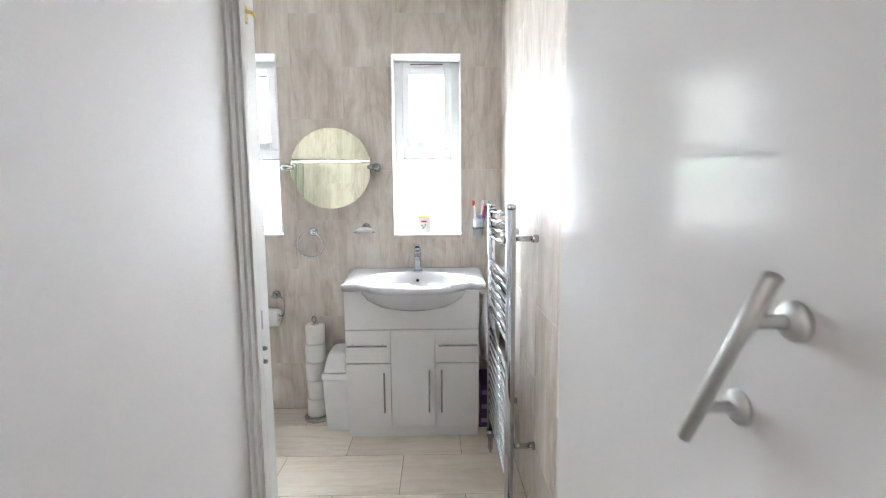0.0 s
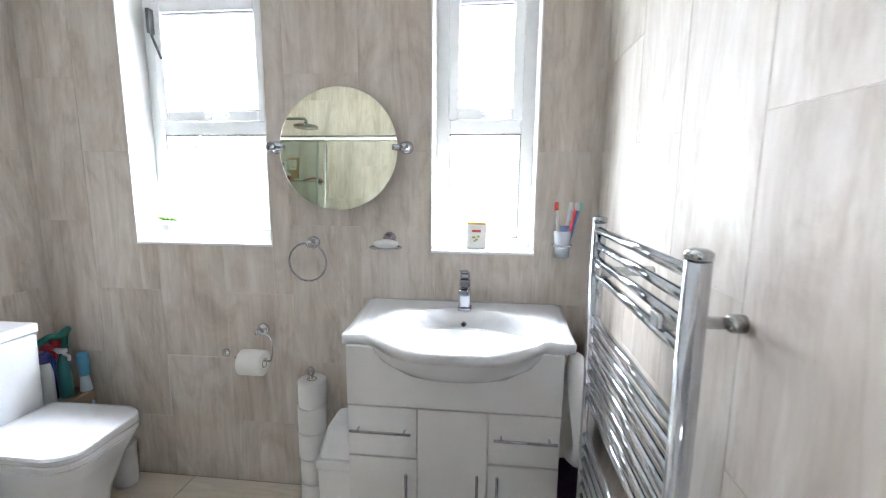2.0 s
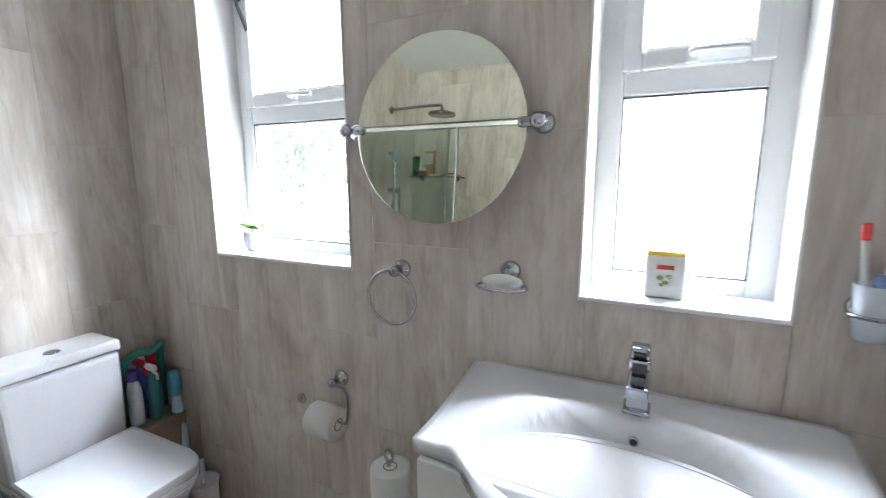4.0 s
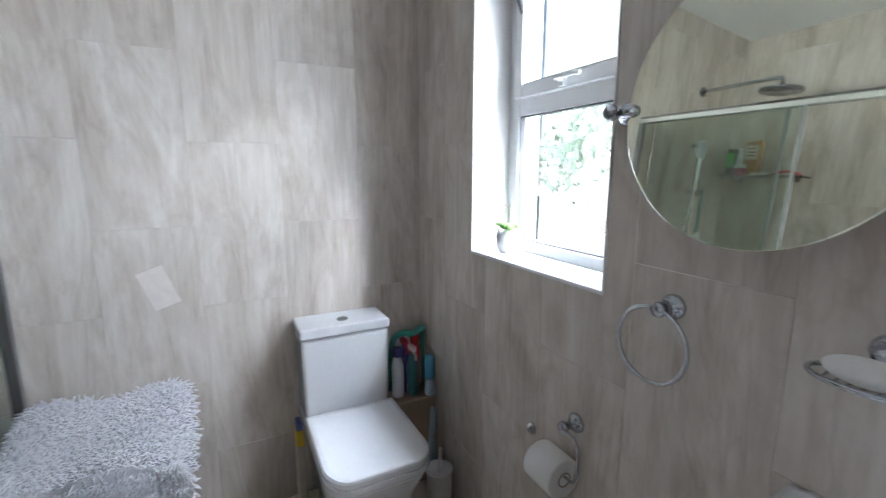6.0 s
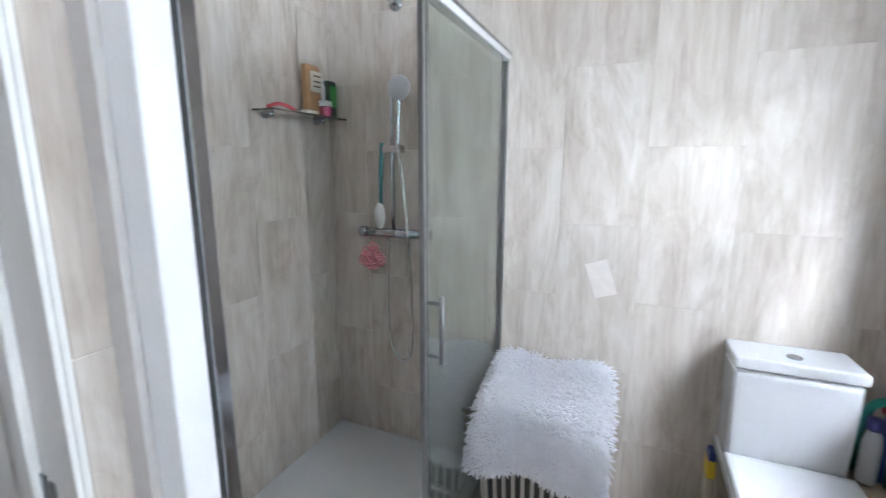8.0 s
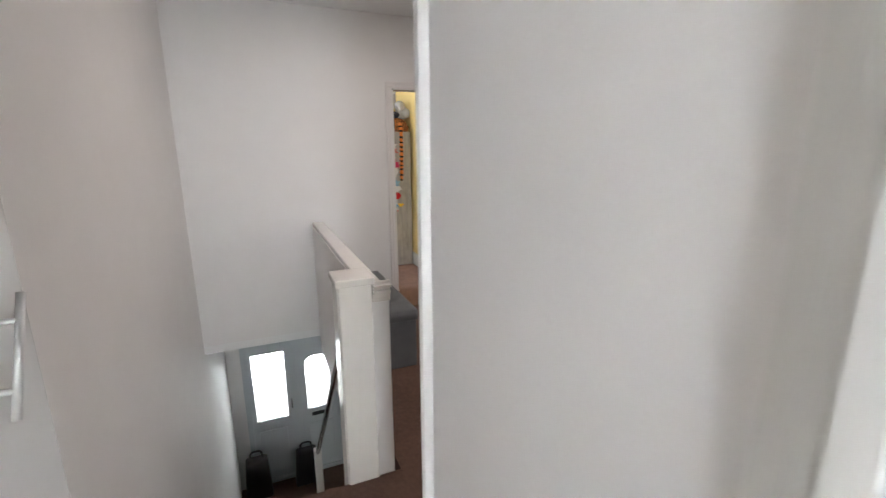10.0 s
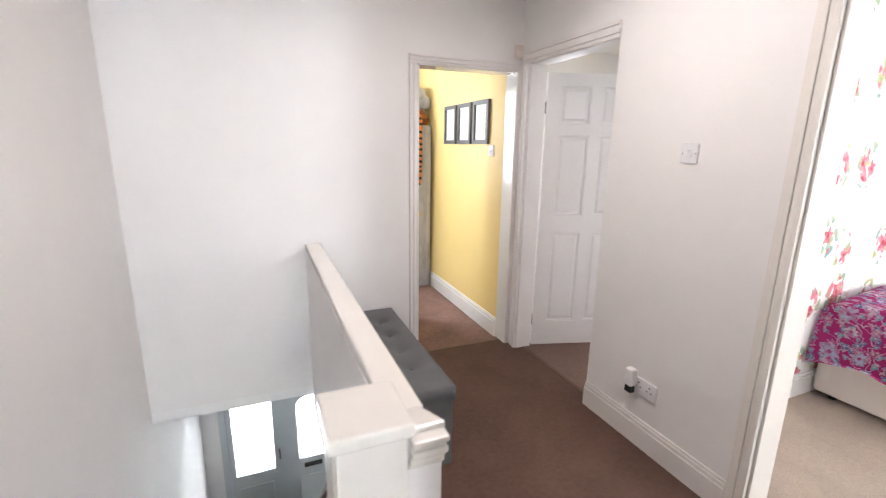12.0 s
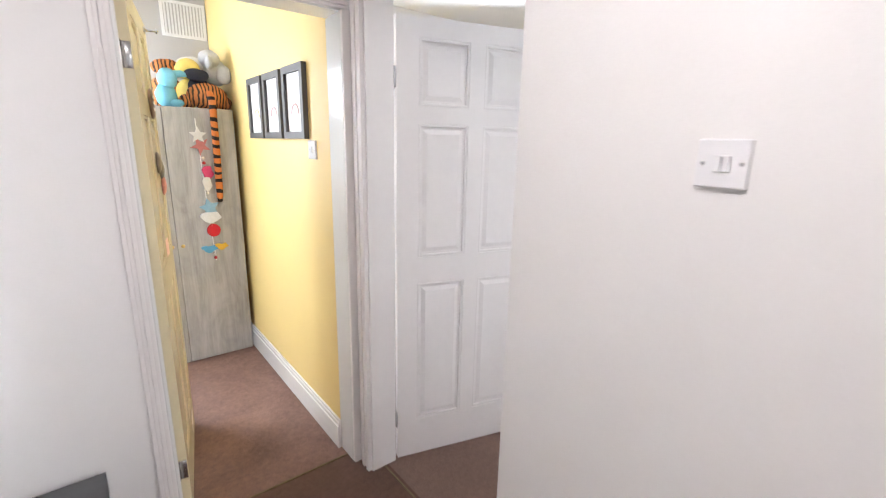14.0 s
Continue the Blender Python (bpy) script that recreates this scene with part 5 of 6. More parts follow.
part("cap", box(-0.042, 0.121, -0.312, -0.138, 0.930, 0.962, 0.009, 3), M_CREAM, nw)
part("bead", box(0.104, 0.112, -0.285, -0.165, -0.2, 0.930, 0.003), M_CREAM, nw)

bench = thing("storage_bench", (-0.35, -1.6, 0), "grey linen ottoman bench with buttoned lid by the banister", "bench")
part("body", box(-0.548, -0.158, -2.122, -1.082, 0.004, 0.342, 0.008, 3), M_GREY_FABRIC, bench)
lid_bm = bmesh.new()
gx, gy = 22, 56
LX0, LX1, LY0, LY1 = -0.556, -0.150, -2.130, -1.070
BUT = [(x, y) for x in (-0.285, -0.425) for y in (-1.90, -1.70, -1.49, -1.30)]
tv = [[None] * (gy + 1) for _ in range(gx + 1)]
for i in range(gx + 1):
    for j in range(gy + 1):
        x, y = LX0 + (LX1 - LX0) * i / gx, LY0 + (LY1 - LY0) * j / gy
        e = min(i, gx - i, j * 0.5, (gy - j) * 0.5)
        z = 0.424 - 0.012 * math.exp(-e * 1.1) - sum(0.020 * math.exp(-((x - a) ** 2 + (y - b) ** 2) / 0.0014) for a, b in BUT)
        tv[i][j] = lid_bm.verts.new((x, y, z))
for i in range(gx):
    for j in range(gy):
        lid_bm.faces.new((tv[i][j], tv[i + 1][j], tv[i + 1][j + 1], tv[i][j + 1]))
rim = [tv[i][0] for i in range(gx + 1)] + [tv[gx][j] for j in range(1, gy + 1)] + [tv[i][gy] for i in range(gx - 1, -1, -1)] + [tv[0][j] for j in range(gy - 1, 0, -1)]
lowr = [lid_bm.verts.new((v.co.x, v.co.y, 0.346)) for v in rim]
for k in range(len(rim)):
    m = (k + 1) % len(rim)
    lid_bm.faces.new((rim[k], rim[m], lowr[m], lowr[k]))
lid_bm.faces.new(lowr)
bl = part("lid", lid_bm, M_GREY_FABRIC, bench, "", True)
for a, b in BUT:
    part("button", ball((a, b, 0.406), 0.012, (1, 1, 0.5), 2), M_GREY_FABRIC, bl, "", True)
scarf = thing("folded_cloth", (-0.145, -1.25, 0), "dark blue patterned cloth beside the bench", "cloth")
part("cloth", taper_box(-0.1445, -1.22, 0.0, 0.30, 0.018, 0.22, 0.016, 0.16, 0.006), mat("blue_cloth", (0.03, 0.08, 0.16), 0.9, var=0.5, scale=30), scarf)

M_PLATE = mat("white_switch_plastic", (0.80, 0.80, 0.81), 0.25, var=0.01, bump=0)


def switch_plate(at, label, name="light_switch", facing=1, rockers=2):
    t = thing(name, at, label, "switch")
    x, y, z = at
    part("plate", box(x, x + 0.009 * facing, y - 0.041, y + 0.041, z - 0.041, z + 0.041, 0.003), M_PLATE, t)
    for k in range(rockers):
        yy = y + (k - (rockers - 1) / 2) * 0.013
        part("rocker", box(x + 0.008 * facing, x + 0.013 * facing, yy - 0.006, yy + 0.006, z - 0.014, z + 0.014, 0.002), M_PLATE, t)
    for dy in (-0.030, 0.030):
        part("screw", lathe([(0.0035, 0), (0.0035, 0.0005)], (x + 0.0092 * facing, y + dy, z), 8, "x"), M_STEEL, t)
    return t


switch_plate((WEST, -0.796, 1.455), "white double light switch on the landing wall")
sock = thing("wall_socket", (WEST, -0.862, 0.318), "white double socket above the skirting", "socket")
part("plate", box(WEST, WEST + 0.010, -0.935, -0.790, 0.275, 0.361, 0.003), M_PLATE, sock)
for dy in (-0.895, -0.83):
    for a, b, c, d in ((-0.004, 0.004, 0.332, 0.341), (-0.016, -0.008, 0.312, 0.318), (0.008, 0.016, 0.312, 0.318)):
        part("slot", box(WEST + 0.0095, WEST + 0.0108, dy + a, dy + b, c, d), M_BLACK, sock)
fr = thing("air_freshener", (WEST + 0.03, -0.955, 0.28), "white plug-in air freshener with dark bottle", "air freshener")
part("body", taper_box(WEST + 0.036, -0.925, 0.315, 0.405, 0.05, 0.055, 0.04, 0.045, 0.012), M_PLATE, fr)
part("bottle", taper_box(WEST + 0.036, -0.925, 0.275, 0.318, 0.035, 0.045, 0.032, 0.042, 0.01), mat("dark_bottle", (0.03, 0.03, 0.035), 0.2), fr)
pir = thing("alarm_sensor", (-1.445, FAR, 2.05), "small cream alarm sensor high in the corner", "sensor")
part("case", box(-1.475, -1.418, FAR, FAR + 0.035, 2.04, 2.12, 0.008, 3), mat("cream_plastic", (0.70, 0.62, 0.56), 0.4), pir)
part("lens", box(-1.468, -1.425, FAR + 0.030, FAR + 0.040, 2.05, 2.085, 0.006, 3), mat("pale_lens", (0.75, 0.68, 0.62), 0.3), pir)


def moulding(name, pieces, material, label, category="trim"):
    """Straight trim made of stepped strips."""
    bm = bmesh.new()
    for p in pieces:
        box(*p[:6], p[6] if len(p) > 6 else 0.003, 2, bm)
    return structure(name, bm, material, label, category)


def skirt_x(x, out, y0, y1, h=0.145):
    """Skirting on a wall that looks along x."""
    return [(min(x, x + out * 0.018), max(x, x + out * 0.018), y0, y1, 0.0, h - 0.035), (min(x, x + out * 0.013), max(x, x + out * 0.013), y0, y1, h - 0.035, h - 0.014), (min(x, x + out * 0.009), max(x, x + out * 0.009), y0, y1, h - 0.014, h)]


def skirt_y(y, out, x0, x1, h=0.145):
    return [(x0, x1, min(y, y + out * 0.018), max(y, y + out * 0.018), 0.0, h - 0.035), (x0, x1, min(y, y + out * 0.013), max(y, y + out * 0.013), h - 0.035, h - 0.014), (x0, x1, min(y, y + out * 0.009), max(y, y + out * 0.009), h - 0.014, h)]


moulding("baseboard", skirt_x(WEST, 1, -1.266, -0.412), M_SATIN, "white moulded skirting board on the landing", "skirting")
moulding("baseboard_far", skirt_y(FAR, 1, -0.700, -0.142), M_SATIN, "white moulded skirting board behind the bench", "skirting")
moulding("baseboard_yellow", skirt_x(-1.449, 1, -4.298, FAR - 0.125, 0.155), M_GLOSS, "white skirting board under the yellow wall", "skirting")
moulding("baseboard_pink", skirt_y(-0.865, 1, -5.19, WEST - 0.125, 0.15), M_SATIN, "white skirting board under the flowered wallpaper", "skirting")
moulding("baseboard_north", skirt_y(NORTH, -1, WEST + 0.02, CORR - 0.001), M_SATIN, "white skirting board on the landing", "skirting")
moulding("trim_corridor_corner", [(CORR + 0.0005, CORR + 0.026, NORTH + 0.002, NORTH + 0.030, 0, CEIL - 0.01, 0.008)], M_WHITE_WALL, "white painted bead on the wall corner", "trim")
moulding("baseboard_corridor", skirt_x(CORR, 1, NORTH + 0.032, 1.384), M_SATIN, "white skirting board beside the bathroom door", "skirting")


def arch_strips(a0, a1, steps=(0.010, 0.018, 0.012, 0.020)):
    k = len(steps)
    return [(a0 + (a1 - a0) * i / k, a0 + (a1 - a0) * (i + 1) / k, s) for i, s in enumerate(steps)]


pcs = [(WEST, WEST + s, a, b, 0, 2.06) for a, b, s in arch_strips(-0.412, -0.335)] + [(WEST, WEST + s, a, b, 0, 2.06) for a, b, s in arch_strips(0.44, 0.517)] \
    + [(WEST, WEST + s, -0.335, 0.44, a, b) for a, b, s in arch_strips(1.988, 2.06)]
moulding("trim_pink_doorway", pcs, M_CREAM, "cream moulded architrave of the pink bedroom", "architrave")
pcs = [(WEST, WEST + s, a, b, 0, 2.0) for a, b, s in arch_strips(-2.130, -2.045)] + [(WEST, WEST + s, -2.130, -1.262, a, b) for a, b, s in arch_strips(2.003, 2.08)]
moulding("trim_front_doorway", pcs, M_SATIN, "white moulded architrave over the panelled door", "architrave")
pcs = [(a, b, FAR, FAR + s, 0, 1.955) for a, b, s in arch_strips(-0.742, -0.690)] + [(-1.475, -0.690, FAR, FAR + s, a, b) for a, b, s in arch_strips(1.958, 2.01)] \
    + [(-1.485, -1.450, FAR, FAR + 0.014, 0, 1.958)]
moulding("trim_small_doorway", pcs, M_SATIN, "white architrave of the small bedroom", "architrave")
moulding("lining_small_doorway", [(-0.757, -0.745, FAR - 0.13, FAR + 0.002, 0, 1.95), (-1.457, -1.4485, FAR - 0.13, FAR + 0.002, 0, 1.95), (-1.4485, -0.757, FAR - 0.13, FAR + 0.002, 1.95, 1.961)], M_GLOSS, "white door lining", "door lining")
moulding("lining_front_doorway", [(WEST - 0.122, WEST + 0.002, -2.046, -2.034, 0, 1.997), (WEST - 0.122, WEST + 0.002, -2.034, -1.269, 1.997, 2.009)], M_SATIN, "white door lining", "door lining")
moulding("lining_pink_doorway", [(WEST - 0.122, WEST + 0.002, -0.335, -0.323, 0, 1.973), (WEST - 0.122, WEST + 0.002, 0.428, 0.44, 0, 1.973), (WEST - 0.122, WEST + 0.002, -0.323, 0.428, 1.973, 1.984)], M_CREAM, "cream door lining", "door lining")
M_OLD_BRASS = mat("dull_brass", (0.22, 0.17, 0.10), 0.5, 1.0, var=0.2, scale=30)
solid("threshold_strip", box(-1.448, -0.757, FAR - 0.064, FAR - 0.057, 0.0, 0.005, 0.0015), M_OLD_BRASS, "thin brass carpet strip in the doorway", "carpet strip", "carpet strips", "", False, (-1.09, FAR - 0.06, 0))
solid("threshold_strip", box(WEST - 0.064, WEST - 0.057, -2.034, -1.270, 0.0, 0.005, 0.0015), M_OLD_BRASS, "thin brass carpet strip in the doorway", "carpet strip", "carpet strips", "", False, (WEST - 0.06, -1.7, 0))


def panel_door(name, w, h, material, label):
    """A six-panel door, hinged at the origin, its leaf along +x and its face looking along -y."""
    t = thing(name, (0, 0, 0), label, "door", "", "structure")
    cols = ((0.092, w / 2 - 0.035), (w / 2 + 0.035, w - 0.092))
    rows = ((0.185, 0.865), (0.985, 1.545), (1.615, h - 0.075))
    holes = [(c0, c1, r0, r1) for c0, c1 in cols for r0, r1 in rows]
    part("leaf_frame", wall_mesh("y", -0.018, 0.018, 0, w, 0, h, holes), material, t)
    for c0, c1, r0, r1 in holes:
        p = box(c0 - 0.001, c1 + 0.001, -0.006, 0.006, r0 - 0.001, r1 + 0.001)
        b2 = bmesh.new()
        for sy in (-1, 1):
            ring0 = [b2.verts.new((x, sy * 0.006, z)) for x, z in ((c0 + 0.022, r0 + 0.022), (c1 - 0.022, r0 + 0.022), (c1 - 0.022, r1 - 0.022), (c0 + 0.022, r1 - 0.022))]
            ring1 = [b2.verts.new((x, sy * 0.013, z)) for x, z in ((c0 + 0.040, r0 + 0.040), (c1 - 0.040, r0 + 0.040), (c1 - 0.040, r1 - 0.040), (c0 + 0.040, r1 - 0.040))]
            for k in range(4):
                b2.faces.new((ring0[k], ring0[(k + 1) % 4], ring1[(k + 1) % 4], ring1[k]))
            b2.faces.new(ring1)
        join(p, b2)
        for sy in (-1, 1):
            for q in ((c0, c1, r0, r0 + 0.012), (c0, c1, r1 - 0.012, r1), (c0, c0 + 0.012, r0, r1), (c1 - 0.012, c1, r0, r1)):
                box(q[0], q[1], min(sy * 0.005, sy * 0.0165), max(sy * 0.005, sy * 0.0165), q[2], q[3], 0.004, 2, p)
        part("panel", p, material, t)
    for z in (0.20, 1.72):
        hb2 = tube([(-0.006, 0.016, z - 0.045), (-0.006, 0.016, z + 0.045)], 0.007, 8)
        box(-0.004, 0.0, -0.016, 0.016, z - 0.04, z + 0.04, 0.001, 1, hb2)
        part("hinge", hb2, M_STEEL, t, "steel butt hinge", True)
    return t


d2 = panel_door("door_2", 0.70, 1.945, M_SATIN, "open white six-panel door of the front bedroom")
d2.matrix_world = pose(-1.628, -2.050, 0.010, 0, 0, 180 - 16.5)
M_CREAM_DOOR = mat("pale_yellow_gloss", (0.76, 0.68, 0.46), 0.25, var=0.05, scale=3)
d3 = panel_door("door_3", 0.66, 1.935, M_CREAM_DOOR, "open pale yellow door of the small bedroom with stickers")
d3.matrix_world = pose(-0.778, -2.278, 0.010, 0, 0, -100)


def on_door(name, bm, material, label="", smooth=False):
    """A decoration fixed on the small bedroom's door, built in the door's own metres."""
    o = new(name, finish(bm, name, material, smooth))
    o.parent = d3
    ORIGIN[o.name] = Vector((0, 0, 0))
    return tagged(o, label)


pl = on_door("plaque", lathe([(0.002, 0), (0.055, 0.001), (0.060, 0.006), (0.052, 0.012), (0.002, 0.013)], (0.40, -0.019, 1.60), 24, "-y"), mat("dark_wood_plaque", (0.16, 0.09, 0.05), 0.5), "dark wooden plaque", True)
for z in (1.575, 1.60, 1.622):
    on_door("print", box(0.375, 0.425, -0.0345, -0.0318, z, z + 0.009), mat("plaque_print", (0.65, 0.58, 0.45), 0.5))
for x, z, c in ((0.36, 1.37, (0.20, 0.16, 0.12)), (0.47, 1.34, (0.18, 0.17, 0.14)), (0.49, 1.27, (0.55, 0.22, 0.16))):
    on_door("sticker", lathe([(0.002, 0), (0.042, 0.001), (0.044, 0.006), (0.03, 0.014), (0.002, 0.018)], (x, -0.019, z), 18, "-y"), mat("sticker_colour", c, 0.5, var=0.3, scale=30), "", True)
for x, z in ((0.40, 0.98), (0.33, 0.99)):
    on_door("sticker", box(x - 0.03, x + 0.03, -0.0195, -0.0185, z, z + 0.07), mat("faded_sticker", (0.72, 0.45, 0.36), 0.5, var=0.2, scale=20))
hk = lathe([(0.015, 0), (0.015, 0.005), (0.005, 0.008), (0.005, 0.04), (0.012, 0.046), (0.002, 0.052)], (0.55, -0.018, 1.90), 14, "-y")
on_door("coat_hook", hk, M_CHROME, "chrome coat hook", True)

# ======== small bedroom ========
M_GREYWOOD = streak_tile("grey_wood", (0.25, 0.24, 0.23), (0.44, 0.43, 0.415), (0.60, 0.59, 0.57), 0.45, 14.0, 0.8, 0.03)
wr = thing("wardrobe", (-1.02, -3.93, 0), "grey wood-grain wardrobe with toys on top", "wardrobe")
part("carcass", box(-1.422, -0.62, -4.19, -3.688, 0.0, 1.665, 0.003), M_GREYWOOD, wr)
for a, b, kx in ((-1.421, -1.021, -1.05), (-1.019, -0.622, -0.99)):
    d = part("door", box(a + 0.001, b - 0.001, -3.687, -3.668, 0.004, 1.661, 0.003), M_GREYWOOD, wr)
    part("knob", lathe([(0.006, 0), (0.006, 0.012), (0.012, 0.018), (0.010, 0.026), (0.002, 0.028)], (kx, -3.668, 0.81), 14, "y"), M_BRASS, d, "brass knob", True)


def plush(name, blobs, material, label, category="soft toy"):
    bm = bmesh.new()
    for c, r, s in blobs:
        ball(c, r, s, 3, bm)
    for v in bm.verts:
        v.co += Vector(noise.noise_vector(v.co * 28)) * 0.006
    return solid(name, bm, material, label, category, "soft toys on the wardrobe", "", True, (blobs[0][0][0], blobs[0][0][1], 1.665))


def stripes(name, a, b, scale, axis=(0, 0, 1)):
    m, n, l, bs = nodes_of(name)
    w = n.new("ShaderNodeTexWave")
    w.inputs["Scale"].default_value, w.inputs["Distortion"].default_value, w.inputs["Detail"].default_value = scale, 5.0, 2.0
    w.bands_direction = "Z" if axis[2] else "X"
    l.new(tex_coord(n, l), w.inputs["Vector"])
    fuzz = noise_tex(n, l, tex_coord(n, l), 240, 2)
    l.new(ramp(n, l, w.outputs["Fac"], [(0.30, b), (0.38, a)]), bs.inputs["Base Color"])
    bs.inputs["Roughness"].default_value = 0.95
    bump_to(n, l, bs, fuzz, 0.8, 0.006)
    return m


M_TIGER = stripes("tiger_plush", (0.56, 0.20, 0.06), (0.05, 0.03, 0.02), 15, (1, 0, 0))
M_TAIL = stripes("tiger_tail", (0.66, 0.20, 0.05), (0.02, 0.015, 0.012), 5.5)
plush("striped_soft_toy", [((-1.30, -3.78, 1.745), 0.105, (1.15, 0.8, 0.78)), ((-1.40, -3.80, 1.71), 0.05, (1, 1, 0.9)), ((-1.19, -3.80, 1.71), 0.05, (1, 1, 0.9))], M_TIGER, "orange and black striped soft toy on the wardrobe")
tail_pts = smooth_path([(-1.30, -3.70, 1.76), (-1.30, -3.655, 1.70), (-1.298, -3.645, 1.58), (-1.296, -3.645, 1.35), (-1.290, -3.645, 1.08)], 8)
solid("striped_tail", tube(tail_pts, 0.021, 10, False, None, [1.0] * (len(tail_pts) - 3) + [0.95, 0.85, 0.6]), M_TAIL, "long striped tail of the soft toy hanging down", "soft toy", "soft toys on the wardrobe", "", True, (-1.30, -3.66, 1.665))
fur = lambda name, c: mat(name, c, 0.95, var=0.12, scale=14, bump=0.8, bscale=260)
plush("elephant_soft_toy", [((-1.375, -3.84, 1.90), 0.085, (0.9, 0.8, 1.0)), ((-1.335, -3.80, 1.975), 0.062, (1, 1, 0.9)), ((-1.41, -3.78, 1.885), 0.05, (1, 0.8, 1.2)), ((-1.365, -3.86, 1.73), 0.09, (0.8, 0.8, 0.9)), ((-1.32, -3.745, 1.945), 0.026, (0.8, 1.4, 1.6))], fur("grey_plush", (0.52, 0.52, 0.53)), "grey plush elephant sitting on the toys")
plush("yellow_soft_toy", [((-1.21, -3.80, 1.90), 0.07, (1.05, 0.8, 0.9)), ((-1.21, -3.84, 1.76), 0.09, (0.8, 0.7, 1.0)), ((-1.27, -3.755, 1.865), 0.03, (1.2, 1, 0.9))], fur("yellow_plush", (0.75, 0.58, 0.16)), "yellow plush toy lying on the wardrobe")
plush("navy_soft_toy", [((-1.245, -3.745, 1.865), 0.055, (1.3, 0.6, 0.7)), ((-1.26, -3.80, 1.775), 0.06, (1.2, 0.8, 1.4))], fur("navy_plush", (0.03, 0.035, 0.06)), "dark navy part of a plush toy")
plush("blue_soft_toy", [((-1.07, -3.76, 1.73), 0.065, (0.9, 0.8, 1.1)), ((-1.085, -3.75, 1.83), 0.06, (0.9, 0.9, 1.0)), ((-1.14, -3.74, 1.86), 0.03, (1.8, 0.7, 0.7)), ((-1.12, -3.73, 1.69), 0.032, (1.2, 0.9, 0.8))], fur("blue_plush", (0.20, 0.52, 0.66)), "light blue plush toy on the wardrobe")
plush("orange_soft_toy", [((-1.10, -3.93, 1.76), 0.10, (1.1, 1, 1)), ((-1.11, -3.90, 1.91), 0.075, (1.2, 0.8, 0.7))], M_TIGER, "orange striped plush toy at the back")
plush("white_soft_toy", [((-1.25, -3.97, 1.78), 0.11, (1, 1, 1)), ((-1.25, -3.93, 1.94), 0.07, (1.3, 0.8, 0.8))], fur("white_plush", (0.68, 0.67, 0.66)), "white plush toy behind the others")

gar = thing("toy_garland", (-1.20, -3.66, 1.6), "hanging string of small cloth shapes on the wardrobe", "garland")
part("string", tube([(-1.195, -3.660, 1.60), (-1.205, -3.660, 1.30), (-1.215, -3.660, 1.0), (-1.235, -3.660, 0.69)], 0.003, 6), M_PAPER, gar)


def flat_shape(pts, at, depth=0.012):
    bm = bmesh.new()
    f = [bm.verts.new((at[0] + x, at[1], at[2] + z)) for x, z in pts]
    b = [bm.verts.new((at[0] + x, at[1] - depth, at[2] + z)) for x, z in pts]
    bm.faces.new(f)
    bm.faces.new(b[::-1])
    for k in range(len(pts)):
        m = (k + 1) % len(pts)
        bm.faces.new((f[k], f[m], b[m], b[k]))
    return bm


def star(r, n=5, inner=0.45, turn=0.0):
    return [((r if k % 2 == 0 else r * inner) * math.sin(math.pi * k / n + turn), (r if k % 2 == 0 else r * inner) * math.cos(math.pi * k / n + turn)) for k in range(2 * n)]


def blob_shape(rx, rz, lumps=0, n=18):
    return [((rx + lumps * math.sin(4 * a)) * math.cos(a), (rz + lumps * math.sin(3 * a)) * math.sin(a)) for a in [2 * math.pi * k / n for k in range(n)]]


cl = lambda nme, c: mat(nme, c, 0.85, var=0.1, scale=30)
for nme, pts, at, m in (("star", star(0.052), (-1.20, -3.645, 1.50), cl("white_felt", (0.75, 0.74, 0.72))), ("star", star(0.060, 5, 0.4, 0.5), (-1.21, -3.648, 1.435), cl("red_white_felt", (0.55, 0.20, 0.18))),
                        ("moon", blob_shape(0.026, 0.045, 0.004), (-1.225, -3.645, 1.20), cl("pale_felt", (0.72, 0.70, 0.68))), ("drop", blob_shape(0.030, 0.045, 0.006), (-1.235, -3.646, 1.27), cl("pink_felt", (0.62, 0.06, 0.16))),
                        ("star", star(0.062, 5, 0.5, 0.2), (-1.225, -3.648, 1.045), cl("blue_felt", (0.28, 0.48, 0.62))), ("cloud", blob_shape(0.060, 0.036, 0.006), (-1.225, -3.642, 0.985), cl("white_cloud_felt", (0.72, 0.73, 0.75))),
                        ("ball", blob_shape(0.040, 0.042), (-1.235, -3.644, 0.895), cl("red_felt", (0.60, 0.02, 0.03))), ("bird", blob_shape(0.045, 0.022, 0.008), (-1.20, -3.646, 0.775), cl("blue_bird_felt", (0.12, 0.38, 0.60))),
                        ("bird", blob_shape(0.038, 0.020, 0.008), (-1.275, -3.646, 0.785), cl("yellow_bird_felt", (0.70, 0.42, 0.05)))):
    part(nme, flat_shape(pts, at), m, gar)
for k, z in enumerate((1.36, 1.33, 1.14, 0.93, 0.73, 0.71)):
    part("bead", ball((-1.215 - 0.003 * k, -3.650, z), 0.010, (1, 1, 1), 2), cl("bead_red", (0.55, 0.06, 0.06) if k % 2 else (0.75, 0.7, 0.62)), gar, "", True)

vent = thing("ceiling_vent", (-1.29, -4.3, 2.2), "cream slotted air vent high on the wall", "vent")
part("frame", wall_mesh("y", -4.3, -4.288, -1.44, -1.16, 2.17, 2.405, [(-1.42, -1.18, 2.19, 2.385)]), M_PLATE, vent)
part("backing", box(-1.42, -1.18, -4.299, -4.297, 2.19, 2.385), M_GREY_WALL, vent)
